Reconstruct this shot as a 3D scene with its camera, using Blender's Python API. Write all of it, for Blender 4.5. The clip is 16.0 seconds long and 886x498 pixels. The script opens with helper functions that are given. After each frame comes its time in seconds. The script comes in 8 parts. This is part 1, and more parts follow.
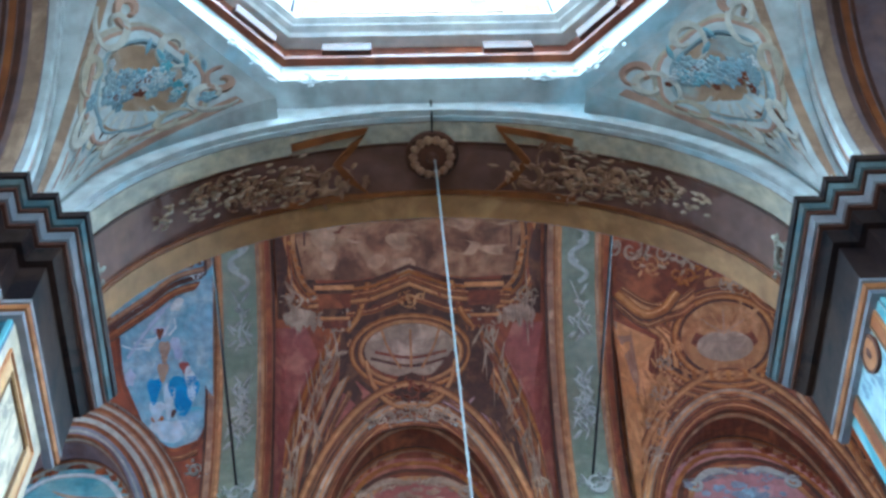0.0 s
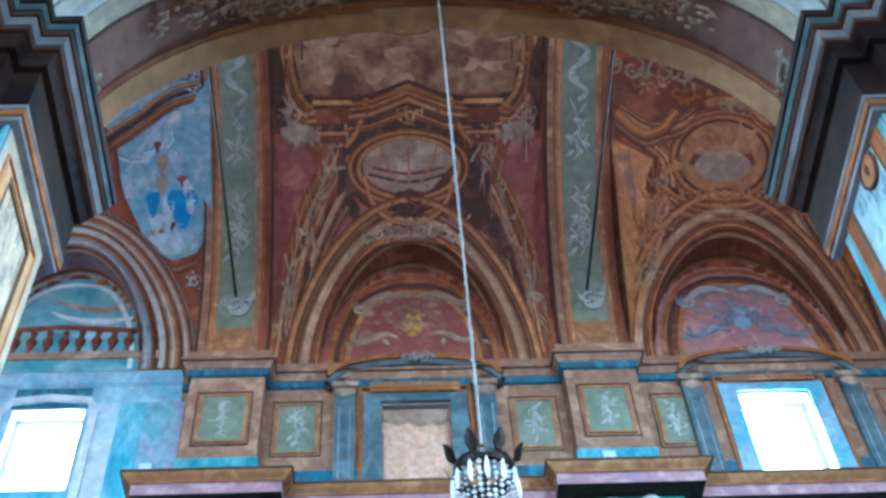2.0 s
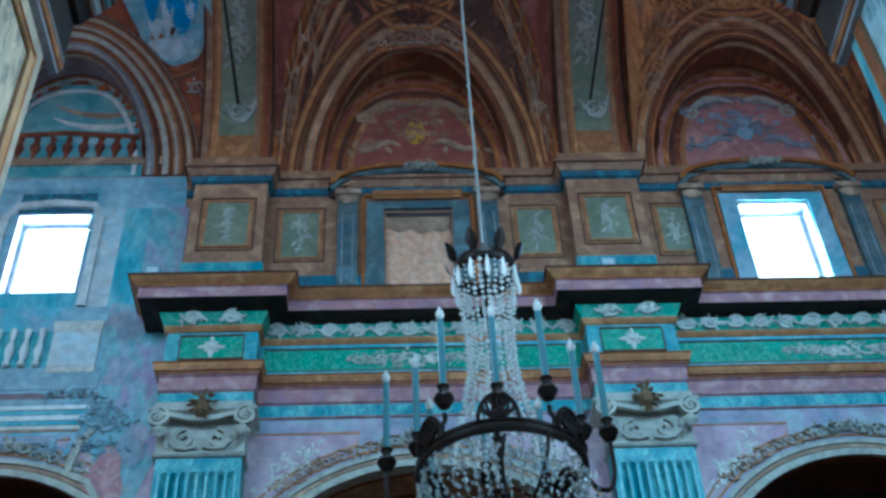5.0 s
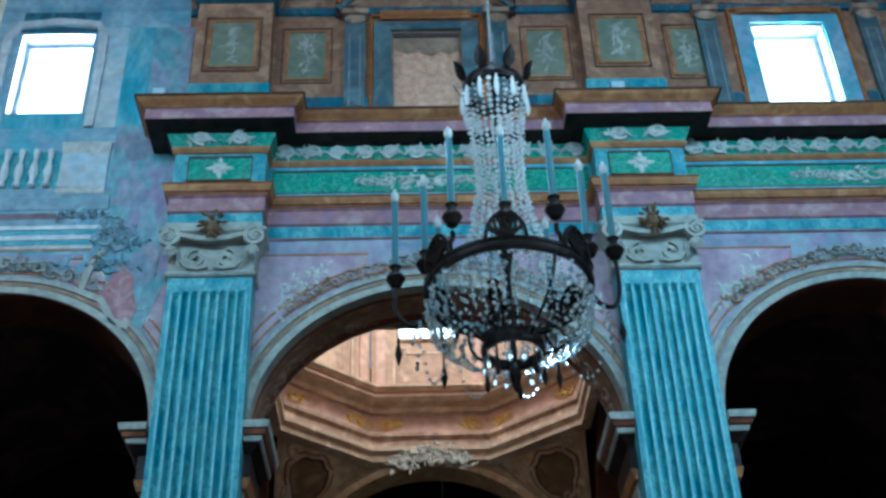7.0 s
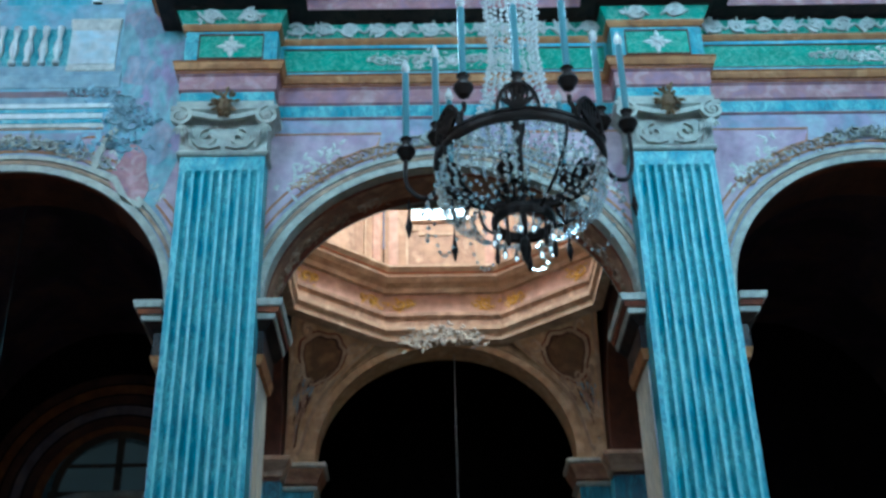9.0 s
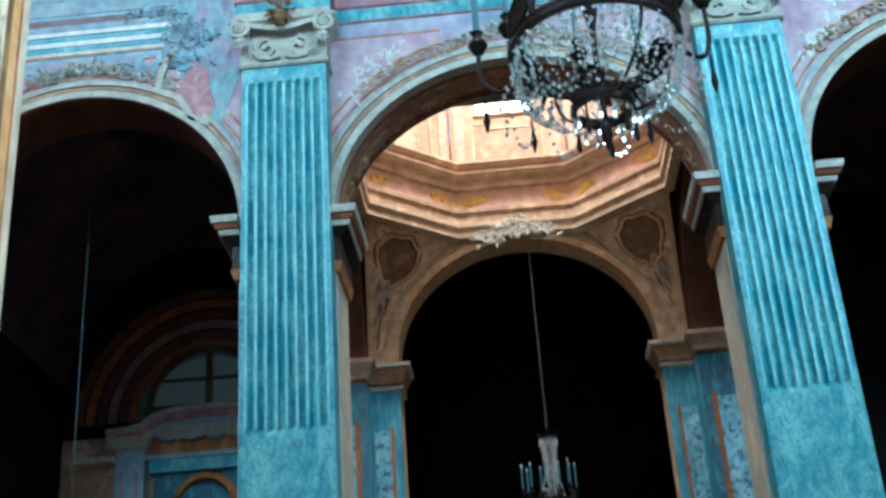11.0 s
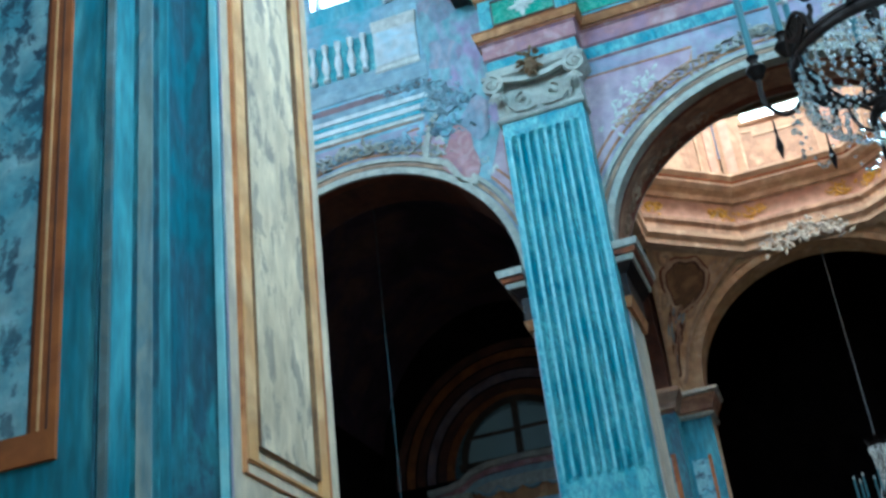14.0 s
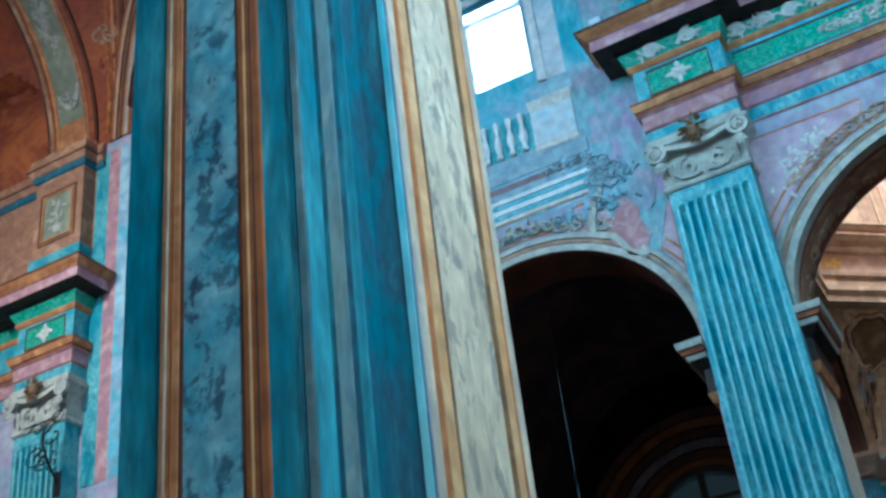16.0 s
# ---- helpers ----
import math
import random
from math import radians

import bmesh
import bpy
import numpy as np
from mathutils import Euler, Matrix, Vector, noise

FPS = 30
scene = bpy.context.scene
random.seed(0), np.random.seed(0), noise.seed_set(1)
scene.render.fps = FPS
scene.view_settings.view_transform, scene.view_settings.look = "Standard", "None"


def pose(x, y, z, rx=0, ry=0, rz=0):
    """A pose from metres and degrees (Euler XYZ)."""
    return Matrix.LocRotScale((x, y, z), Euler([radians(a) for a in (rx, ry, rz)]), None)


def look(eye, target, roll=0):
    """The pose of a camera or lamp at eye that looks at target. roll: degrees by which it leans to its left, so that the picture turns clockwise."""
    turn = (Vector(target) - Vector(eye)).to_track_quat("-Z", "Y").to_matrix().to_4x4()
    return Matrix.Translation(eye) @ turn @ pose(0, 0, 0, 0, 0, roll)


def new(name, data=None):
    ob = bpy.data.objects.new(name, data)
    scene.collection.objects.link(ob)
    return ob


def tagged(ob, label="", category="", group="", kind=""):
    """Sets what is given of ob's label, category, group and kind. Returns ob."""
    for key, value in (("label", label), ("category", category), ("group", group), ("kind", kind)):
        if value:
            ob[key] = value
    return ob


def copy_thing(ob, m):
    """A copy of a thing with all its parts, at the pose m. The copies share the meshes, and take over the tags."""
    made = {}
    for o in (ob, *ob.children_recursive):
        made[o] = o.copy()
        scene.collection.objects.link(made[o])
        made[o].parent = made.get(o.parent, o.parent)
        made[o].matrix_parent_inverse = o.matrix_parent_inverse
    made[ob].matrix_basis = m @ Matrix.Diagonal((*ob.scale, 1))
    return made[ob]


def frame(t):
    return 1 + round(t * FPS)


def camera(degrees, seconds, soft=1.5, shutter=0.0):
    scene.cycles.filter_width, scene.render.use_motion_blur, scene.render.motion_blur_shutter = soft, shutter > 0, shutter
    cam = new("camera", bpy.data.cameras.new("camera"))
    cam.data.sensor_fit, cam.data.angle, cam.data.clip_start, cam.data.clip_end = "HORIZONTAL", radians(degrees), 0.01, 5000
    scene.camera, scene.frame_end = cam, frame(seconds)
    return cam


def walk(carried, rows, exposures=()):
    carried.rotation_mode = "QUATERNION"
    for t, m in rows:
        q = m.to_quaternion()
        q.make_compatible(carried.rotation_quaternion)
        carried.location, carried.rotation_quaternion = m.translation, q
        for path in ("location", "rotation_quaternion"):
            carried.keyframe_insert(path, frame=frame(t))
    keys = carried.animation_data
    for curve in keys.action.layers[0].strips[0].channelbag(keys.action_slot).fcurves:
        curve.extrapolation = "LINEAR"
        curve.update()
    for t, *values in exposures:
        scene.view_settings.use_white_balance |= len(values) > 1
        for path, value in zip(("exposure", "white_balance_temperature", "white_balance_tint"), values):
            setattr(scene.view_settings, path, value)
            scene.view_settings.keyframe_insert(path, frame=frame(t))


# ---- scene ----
cam = camera(40.31, 16.0, soft=3.0)


def eye_pose(x, y, z, yaw, pitch, roll):
    return pose(x, y, z, 0, 0, yaw) @ pose(0, 0, 0, 90 + pitch, 0, 0) @ pose(0, 0, 0, 0, 0, roll)


PATH = [
    (0.0, -0.365, -0.274, 1.506, -5.44, 60.91, -6.10),
    (0.5, -0.368, -0.268, 1.500, -5.07, 58.20, -6.05),
    (1.0, -0.373, -0.260, 1.495, -4.79, 55.87, -5.79),
    (1.5, -0.374, -0.247, 1.491, -4.54, 54.08, -5.22),
    (2.0, -0.370, -0.232, 1.486, -4.21, 52.38, -4.33),
    (2.5, -0.366, -0.228, 1.478, -3.97, 50.80, -3.68),
    (3.0, -0.367, -0.222, 1.465, -3.83, 49.83, -3.43),
    (3.5, -0.369, -0.220, 1.452, -3.85, 48.63, -3.46),
    (6.0, -0.371, -0.234, 1.405, -2.53, 39.17, -2.70),
    (6.5, -0.372, -0.233, 1.400, -2.32, 36.98, -2.36),
    (7.0, -0.375, -0.226, 1.396, -2.19, 35.16, -2.23),
    (7.5, -0.372, -0.218, 1.391, -1.83, 33.66, -1.93),
    (8.0, -0.367, -0.207, 1.383, -1.34, 32.79, -1.70),
    (8.5, -0.364, -0.191, 1.376, -1.24, 31.22, -1.59),
    (9.0, -0.363, -0.178, 1.374, -1.21, 29.67, -1.43),
    (11.5, -0.448, -0.189, 1.372, 4.30, 24.67, -4.77),
    (12.0, -0.461, -0.187, 1.385, 6.41, 25.24, -5.30),
    (12.5, -0.473, -0.187, 1.406, 8.89, 26.10, -6.38),
    (13.0, -0.487, -0.195, 1.430, 11.35, 26.60, -6.83),
    (13.5, -0.503, -0.209, 1.458, 14.02, 27.21, -7.26),
    (14.0, -0.521, -0.225, 1.490, 16.84, 27.70, -7.14),
    (14.5, -0.540, -0.243, 1.526, 19.38, 28.78, -7.00),
    (15.0, -0.561, -0.261, 1.563, 20.79, 29.61, -6.29),
    (15.5, -0.583, -0.279, 1.600, 22.67, 30.60, -6.67),
    (16.0, -0.606, -0.297, 1.637, 25.11, 31.96, -7.11),
]
walk(cam, [(r[0], eye_pose(*r[1:])) for r in PATH],
     [(0, 0.16, 5300, 10), (2.0, -0.06, 5250, 10), (3.5, -0.75, 5050, 7), (6.0, -1.3, 5100, 2), (7.5, -1.05, 5200, 3), (9.0, -0.84, 5250, 3), (11.5, -0.2, 5800, 6), (12.5, -0.18, 5800, 6), (14.0, -0.5, 5350, 3), (16.0, -0.74, 5050, 1)])

# ---- world and light ----
world = bpy.data.worlds.new("world")
scene.world = world
world.use_nodes = True
wn = world.node_tree
sky = wn.nodes.new("ShaderNodeTexSky")
sky.sky_type = "NISHITA"
sky.sun_disc = False
sky.sun_elevation, sky.sun_rotation = radians(48), radians(150)
wn.nodes["Background"].inputs["Strength"].default_value = 0.15
wn.links.new(sky.outputs[0], wn.nodes["Background"].inputs["Color"])
sun_data = bpy.data.lights.new("sun", "SUN")
sun_data.energy, sun_data.angle, sun_data.color = 2.5, radians(0.6), (1.0, 0.95, 0.86)
sun = new("sun", sun_data)
sun.matrix_world = pose(0, 0, 40, 42, 0, 150)


def window_light(name, at, aim, sx, sz, watts, color):
    data = bpy.data.lights.new(name, "AREA")
    data.shape, data.size, data.size_y, data.energy, data.color = "RECTANGLE", sx, sz, watts, color
    data.spread = radians(130)
    ob = new(name, data)
    ob.matrix_world = look(at, aim)
    return ob


COOL = (0.50, 0.86, 1.0)
# daylight standing in the window openings, falling downward as from the sky
for wx in (-5.56, 5.56):
    lamp = window_light("daylight", (wx, 13.25, 13.76), (wx, 0.0, 13.76), 1.06, 2.0, 3000, (0.62, 0.91, 1.0))
    lamp.data.spread = radians(112)
    window_light("daylight", (wx, 3.75, 14.0), (wx * 0.5, 13.0, 5.5), 1.0, 1.5, 520 if wx < 0 else 900, COOL)
window_light("daylight", (0.0, 3.75, 14.0), (0.0, 13.0, 6.0), 0.95, 1.5, 190, COOL)
# unseen camera-side window, added to throw warm light on the left end
window_light("daylight", (-13.5, 3.75, 14.0), (-12, 13.0, 10), 1.0, 1.5, 900, (1.0, 0.93, 0.82))
# fill lamps added in the unseen cross arches on either hand, to brighten the jambs
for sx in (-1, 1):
    window_light("side_fill", (sx * 2.75, 0.95, 6.3), (-sx * 2.4, 3.8, 5.2), 1.8, 3.2, 104 if sx > 0 else 78, (0.80, 0.95, 1.0)).data.spread = radians(62)
# lamp of an unseen window, added behind the near chapel to light its piers
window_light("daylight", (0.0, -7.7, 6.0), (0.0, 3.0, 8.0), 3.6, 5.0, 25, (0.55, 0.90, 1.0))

# ---- materials ----


def rgb(c):
    return (c[0], c[1], c[2], 1.0)


def vivid(c, k=1.22):
    """A purer pigment of the same lightness."""
    g = 0.3 * c[0] + 0.59 * c[1] + 0.11 * c[2]
    return tuple(max(0.003, g + (v - g) * k) for v in c)


def painted(name, base, second, third=None, scale=1.2, fine=7.0, rough=0.75, bump=0.12, mix=0.32, stretch=(1, 1, 1), metal=0.0):
    """A plastered or painted surface: two scales of mottling, fine grain and relief."""
    base, second = vivid(base), vivid(second)
    third = vivid(third) if third else None
    m = bpy.data.materials.new(name)
    m.use_nodes = True
    t = m.node_tree
    n, l = t.nodes, t.links
    b = n["Principled BSDF"]
    b.inputs["Roughness"].default_value = rough
    b.inputs["Metallic"].default_value = metal
    co = n.new("ShaderNodeTexCoord")
    mp = n.new("ShaderNodeMapping")
    mp.inputs["Scale"].default_value = stretch
    l.new(co.outputs["Object"], mp.inputs["Vector"])
    big = n.new("ShaderNodeTexNoise")
    big.inputs["Scale"].default_value, big.inputs["Detail"].default_value, big.inputs["Roughness"].default_value = scale, 6, 0.62
    big.inputs["Distortion"].default_value = 0.6
    small = n.new("ShaderNodeTexNoise")
    small.inputs["Scale"].default_value, small.inputs["Detail"].default_value = fine, 5
    for k in (big, small):
        l.new(mp.outputs[0], k.inputs["Vector"])
    ramp = n.new("ShaderNodeValToRGB")
    ramp.color_ramp.elements[0].position, ramp.color_ramp.elements[1].position = 0.39, 0.63
    ramp.color_ramp.elements[0].color, ramp.color_ramp.elements[1].color = rgb(base), rgb(second)
    if third:
        e = ramp.color_ramp.elements.new(0.5)
        e.color = rgb(third)
    l.new(big.outputs["Fac"], ramp.inputs["Fac"])
    r2 = n.new("ShaderNodeValToRGB")
    r2.color_ramp.elements[0].position, r2.color_ramp.elements[1].position = 0.3, 0.7
    lo = 1.0 - mix
    r2.color_ramp.elements[0].color, r2.color_ramp.elements[1].color = (lo, lo, lo, 1), (1, 1, 1, 1)
    l.new(small.outputs["Fac"], r2.inputs["Fac"])
    mul = n.new("ShaderNodeMix")
    mul.data_type, mul.blend_type = "RGBA", "MULTIPLY"
    mul.inputs["Factor"].default_value = 1.0
    l.new(ramp.outputs[0], mul.inputs[6])
    l.new(r2.outputs[0], mul.inputs[7])
    l.new(mul.outputs[2], b.inputs["Base Color"])
    bp = n.new("ShaderNodeBump")
    bp.inputs["Strength"].default_value, bp.inputs["Distance"].default_value = bump, 0.02
    l.new(small.outputs["Fac"], bp.inputs["Height"])
    l.new(bp.outputs[0], b.inputs["Normal"])
    return m


def veined(name, base, vein, light, scale=2.5, rough=0.45, stretch=(1, 1, 1), bump=0.08):
    """Painted marble: warped veins over a mottled ground."""
    m = painted(name, base, light, None, scale, 22.0, rough, bump, 0.3, stretch)
    t = m.node_tree
    n, l = t.nodes, t.links
    mp = next(k for k in n if k.type == "MAPPING")
    mul = next(k for k in n if k.type == "MIX")
    nz = n.new("ShaderNodeTexNoise")
    nz.inputs["Scale"].default_value, nz.inputs["Detail"].default_value, nz.inputs["Distortion"].default_value = scale * 1.7, 7, 2.2
    l.new(mp.outputs[0], nz.inputs["Vector"])
    rp = n.new("ShaderNodeValToRGB")
    rp.color_ramp.elements[0].position, rp.color_ramp.elements[0].color = 0.46, (0, 0, 0, 1)
    rp.color_ramp.elements[1].position, rp.color_ramp.elements[1].color = 0.5, (1, 1, 1, 1)
    e = rp.color_ramp.elements.new(0.55)
    e.color = (0, 0, 0, 1)
    l.new(nz.outputs["Fac"], rp.inputs["Fac"])
    sc = n.new("ShaderNodeMath")
    sc.operation = "MULTIPLY"
    sc.inputs[1].default_value = 0.75
    l.new(rp.outputs[0], sc.inputs[0])
    mx = n.new("ShaderNodeMix")
    mx.data_type = "RGBA"
    l.new(sc.outputs[0], mx.inputs["Factor"])
    l.new(mul.outputs[2], mx.inputs[6])
    mx.inputs[7].default_value = rgb(vein)
    l.new(mx.outputs[2], n["Principled BSDF"].inputs["Base Color"])
    return m


def spotted(name, base, second, dark, scale, stretch):
    """Stippled imitation marble: dark ragged blots and dashes over a mottled ground."""
    m = painted(name, base, second, None, scale * 0.45, 14.0, 0.5, 0.1, 0.35, stretch)
    t = m.node_tree
    n, l = t.nodes, t.links
    mp = next(k for k in n if k.type == "MAPPING")
    mul = next(k for k in n if k.type == "MIX")
    facs = []
    for sc_, lo, hi in ((scale, 0.52, 0.59), (scale * 0.35, 0.44, 0.60)):
        nz = n.new("ShaderNodeTexNoise")
        nz.inputs["Scale"].default_value, nz.inputs["Detail"].default_value, nz.inputs["Roughness"].default_value, nz.inputs["Distortion"].default_value = sc_, 6, 0.66, 0.3
        l.new(mp.outputs[0], nz.inputs["Vector"])
        rp = n.new("ShaderNodeValToRGB")
        rp.color_ramp.elements[0].position, rp.color_ramp.elements[0].color = lo, (0, 0, 0, 1)
        rp.color_ramp.elements[1].position, rp.color_ramp.elements[1].color = hi, (1, 1, 1, 1)
        l.new(nz.outputs["Fac"], rp.inputs["Fac"])
        facs.append(rp)
    ml = n.new("ShaderNodeMath")
    ml.operation = "MULTIPLY_ADD"
    l.new(facs[0].outputs[0], ml.inputs[0])
    ml.inputs[1].default_value = 0.7
    ml2 = n.new("ShaderNodeMath")
    ml2.operation = "MULTIPLY"
    l.new(facs[1].outputs[0], ml2.inputs[0])
    ml2.inputs[1].default_value = 0.26
    l.new(ml2.outputs[0], ml.inputs[2])
    mx = n.new("ShaderNodeMix")
    mx.data_type = "RGBA"
    l.new(ml.outputs[0], mx.inputs["Factor"])
    l.new(mul.outputs[2], mx.inputs[6])
    mx.inputs[7].default_value = rgb(dark)
    l.new(mx.outputs[2], n["Principled BSDF"].inputs["Base Color"])
    return m


def plain(name, base, rough=0.4, metal=0.0, emit=0.0, transmission=0.0, ior=1.5):
    m = bpy.data.materials.new(name)
    m.use_nodes = True
    b = m.node_tree.nodes["Principled BSDF"]
    b.inputs["Base Color"].default_value = rgb(base)
    b.inputs["Roughness"].default_value, b.inputs["Metallic"].default_value = rough, metal
    b.inputs["Transmission Weight"].default_value = transmission
    b.inputs["IOR"].default_value = ior
    if emit:
        b.inputs["Emission Color"].default_value = rgb(base)
        b.inputs["Emission Strength"].default_value = emit
    return m


M_WALL = painted("painted_plaster", (0.28, 0.34, 0.40), (0.42, 0.48, 0.50), (0.40, 0.34, 0.42), 0.9)
M_LILAC = painted("lilac_panel", (0.460, 0.314, 0.380), (0.560, 0.448, 0.480), None, 1.6)
M_CREAM = painted("cream_plaster", (0.58, 0.50, 0.38), (0.74, 0.65, 0.50), (0.48, 0.44, 0.37), 1.6, 14.0, 0.7, 0.15, 0.35, (1, 1, 0.5))
M_STONE = painted("pale_stucco", (0.38, 0.37, 0.33), (0.52, 0.50, 0.43), None, 3.0, 12.0)
M_BLUE = veined("blue_marbling", (0.045, 0.25, 0.30), (0.02, 0.12, 0.17), (0.24, 0.50, 0.50), 2.4, 0.5, (1.6, 1.6, 0.8))
M_BLUE2 = painted("worn_and_shadow_blue", (0.024, 0.135, 0.185), (0.075, 0.25, 0.30), (0.035, 0.09, 0.13), 2.2, 13.0, 0.6, 0.2, 0.5, (2.2, 2.2, 0.7))
M_GREEN = veined("green_marbling", (0.015, 0.22, 0.14), (0.20, 0.45, 0.33), (0.04, 0.31, 0.21), 4.0, 0.45)
M_GREENP = painted("sage_green_paint", (0.19, 0.21, 0.145), (0.27, 0.28, 0.20), (0.22, 0.23, 0.17), 1.5)
M_TERRA = painted("terracotta_fresco", (0.282, 0.077, 0.037), (0.398, 0.135, 0.060), (0.207, 0.055, 0.031), 1.1)
M_PINK = painted("rose_fresco", (0.326, 0.108, 0.083), (0.422, 0.170, 0.121), (0.264, 0.081, 0.067), 1.4)
M_OCHRE = painted("ochre_paint", (0.388, 0.143, 0.049), (0.500, 0.218, 0.085), (0.291, 0.101, 0.035), 2.0)
M_UMBER = painted("umber_paint_and_shade", (0.061, 0.022, 0.013), (0.122, 0.044, 0.024), None, 2.0)
M_BROWN = painted("brown_fresco", (0.206, 0.055, 0.028), (0.321, 0.105, 0.050), (0.138, 0.038, 0.020), 1.6)
M_BUFF = painted("buff_paint", (0.419, 0.194, 0.093), (0.558, 0.285, 0.147), (0.338, 0.144, 0.069), 2.2)
M_VIOLET = painted("violet_marbling", (0.330, 0.196, 0.238), (0.506, 0.340, 0.334), (0.396, 0.206, 0.211), 4.0)
M_GREY = painted("grey_fresco", (0.408, 0.275, 0.193), (0.562, 0.398, 0.286), (0.296, 0.194, 0.139), 1.8)
# pale blue paint, pushed towards cyan to carry glow from the window
M_SKYBLUE = painted("pale_blue_fresco", (0.18, 0.42, 0.49), (0.40, 0.56, 0.60), (0.30, 0.42, 0.50), 1.3)
M_AZURE = painted("azure_paint", (0.02, 0.20, 0.42), (0.06, 0.30, 0.52), None, 3.0)
M_PEACH = painted("peach_fresco", (0.40, 0.27, 0.185), (0.48, 0.345, 0.245), (0.36, 0.235, 0.165), 1.5)
M_WHITE = painted("white_plaster", (0.62, 0.64, 0.64), (0.76, 0.77, 0.74), None, 1.5)
M_DARKCOR = spotted("dark_marbling_and_shade", (0.022, 0.014, 0.014), (0.055, 0.034, 0.026), (0.006, 0.005, 0.008), 5.0, (1, 1, 1))
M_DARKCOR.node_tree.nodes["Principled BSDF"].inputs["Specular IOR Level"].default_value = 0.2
M_GILT = painted("ochre_gilding", (0.50, 0.29, 0.06), (0.66, 0.42, 0.12), None, 5.0, 20, 0.5)
M_MARBLE = spotted("grey_marbling", (0.13, 0.31, 0.38), (0.32, 0.48, 0.52), (0.010, 0.03, 0.06), 11.0, (1, 1, 0.8))
M_CYAN = painted("pale_cyan_paint", (0.10, 0.36, 0.43), (0.30, 0.54, 0.56), (0.17, 0.42, 0.50), 1.8, 9.0, 0.6, 0.15, 0.35, (1.5, 1.5, 0.5))
M_PALEMARB = spotted("pale_cyan_marbling", (0.36, 0.54, 0.60), (0.52, 0.66, 0.68), (0.08, 0.16, 0.26), 9.0, (1, 1, 0.55))
M_CREAMM = spotted("cream_marbling", (0.60, 0.51, 0.38), (0.78, 0.68, 0.52), (0.20, 0.18, 0.15), 11.0, (1, 1, 0.45))
M_ORANGE = painted("orange_border_paint", (0.60, 0.36, 0.18), (0.68, 0.46, 0.27), (0.54, 0.33, 0.18), 3.0)
M_RUST = painted("rust_border_and_shadow_paint", (0.204, 0.066, 0.026), (0.306, 0.114, 0.044), None, 3.0)
M_TAN = painted("tan_attic_paint", (0.353, 0.193, 0.120), (0.501, 0.299, 0.193), (0.284, 0.146, 0.096), 2.4)
M_SPRAY = painted("white_stucco", (0.56, 0.55, 0.50), (0.70, 0.68, 0.62), None, 3.0, 12.0)
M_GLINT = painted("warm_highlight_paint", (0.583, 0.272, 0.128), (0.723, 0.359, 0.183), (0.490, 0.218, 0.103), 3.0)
M_ROSEBUFF = painted("rose_buff_fresco", (0.46, 0.29, 0.23), (0.55, 0.38, 0.30), None, 2.0)
# unseen floor, tinted warm so that its bounce warms the vault
M_FLOOR = painted("warm_stone_floor", (0.21, 0.14, 0.095), (0.30, 0.21, 0.145), None, 1.2)
# near-black plaster: the gloom of the unlit rooms is put into its colour
M_DUSK = painted("shade_dark_plaster", (0.005, 0.004, 0.004), (0.013, 0.010, 0.010), None, 0.9)
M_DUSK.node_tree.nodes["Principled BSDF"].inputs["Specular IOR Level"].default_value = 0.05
M_IRON = painted("dark_bronze", (0.005, 0.004, 0.004), (0.013, 0.008, 0.007), None, 12, 40, 0.4, 0.1, 0.3, (1, 1, 1), 0.0)
M_IRON.node_tree.nodes["Principled BSDF"].inputs["Specular IOR Level"].default_value = 0.12
M_CANDLE = plain("blue_candle_sleeve", (0.03, 0.13, 0.165), 0.4)
M_BULB = plain("clear_bulb", (0.90, 0.95, 0.95), 0.05, 0, 0, 0.6, 1.3)
M_CRYSTAL = plain("cut_crystal", (0.88, 0.95, 0.97), 0.04, 0.35, 0, 0.62, 1.7)
# whiter, less clear copy of the crystal, its sparkle put into the body
M_CRYSTALP = plain("glint_white_crystal", (0.90, 0.96, 0.97), 0.04, 0.1, 0, 0.28, 1.7)
M_WIRE = plain("twisted_steel_wire", (0.26, 0.28, 0.28), 0.4, 0.6)
M_ROD = plain("black_iron", (0.015, 0.013, 0.013), 0.5, 0.5)
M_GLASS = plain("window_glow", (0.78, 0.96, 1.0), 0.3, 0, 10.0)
M_WOOD = painted("dark_window_wood", (0.05, 0.03, 0.02), (0.09, 0.06, 0.04), None, 4)
M_CURTAIN = painted("patterned_blind", (0.74, 0.42, 0.29), (0.84, 0.55, 0.42), (0.78, 0.48, 0.34), 6.0, 10)

# ---- mesh helpers ----


def finish(name, bm, material, parent=None, label="", smooth=False):
    me = bpy.data.meshes.new(name)
    bmesh.ops.recalc_face_normals(bm, faces=bm.faces)
    bm.to_mesh(me)
    bm.free()
    me.materials.append(material)
    if smooth:
        me.polygons.foreach_set("use_smooth", [True] * len(me.polygons))
    ob = new(name, me)
    if parent:
        ob.parent = parent
    if label:
        tagged(ob, label)
    return ob


def part(name, bm, material, parent, label="", smooth=False):
    return finish(name, bm, material, parent, label, smooth)


def empty(name, label, category, group="", kind="", at=(0, 0, 0)):
    ob = new(name)
    ob.location = at
    return tagged(ob, label, category, group, kind)


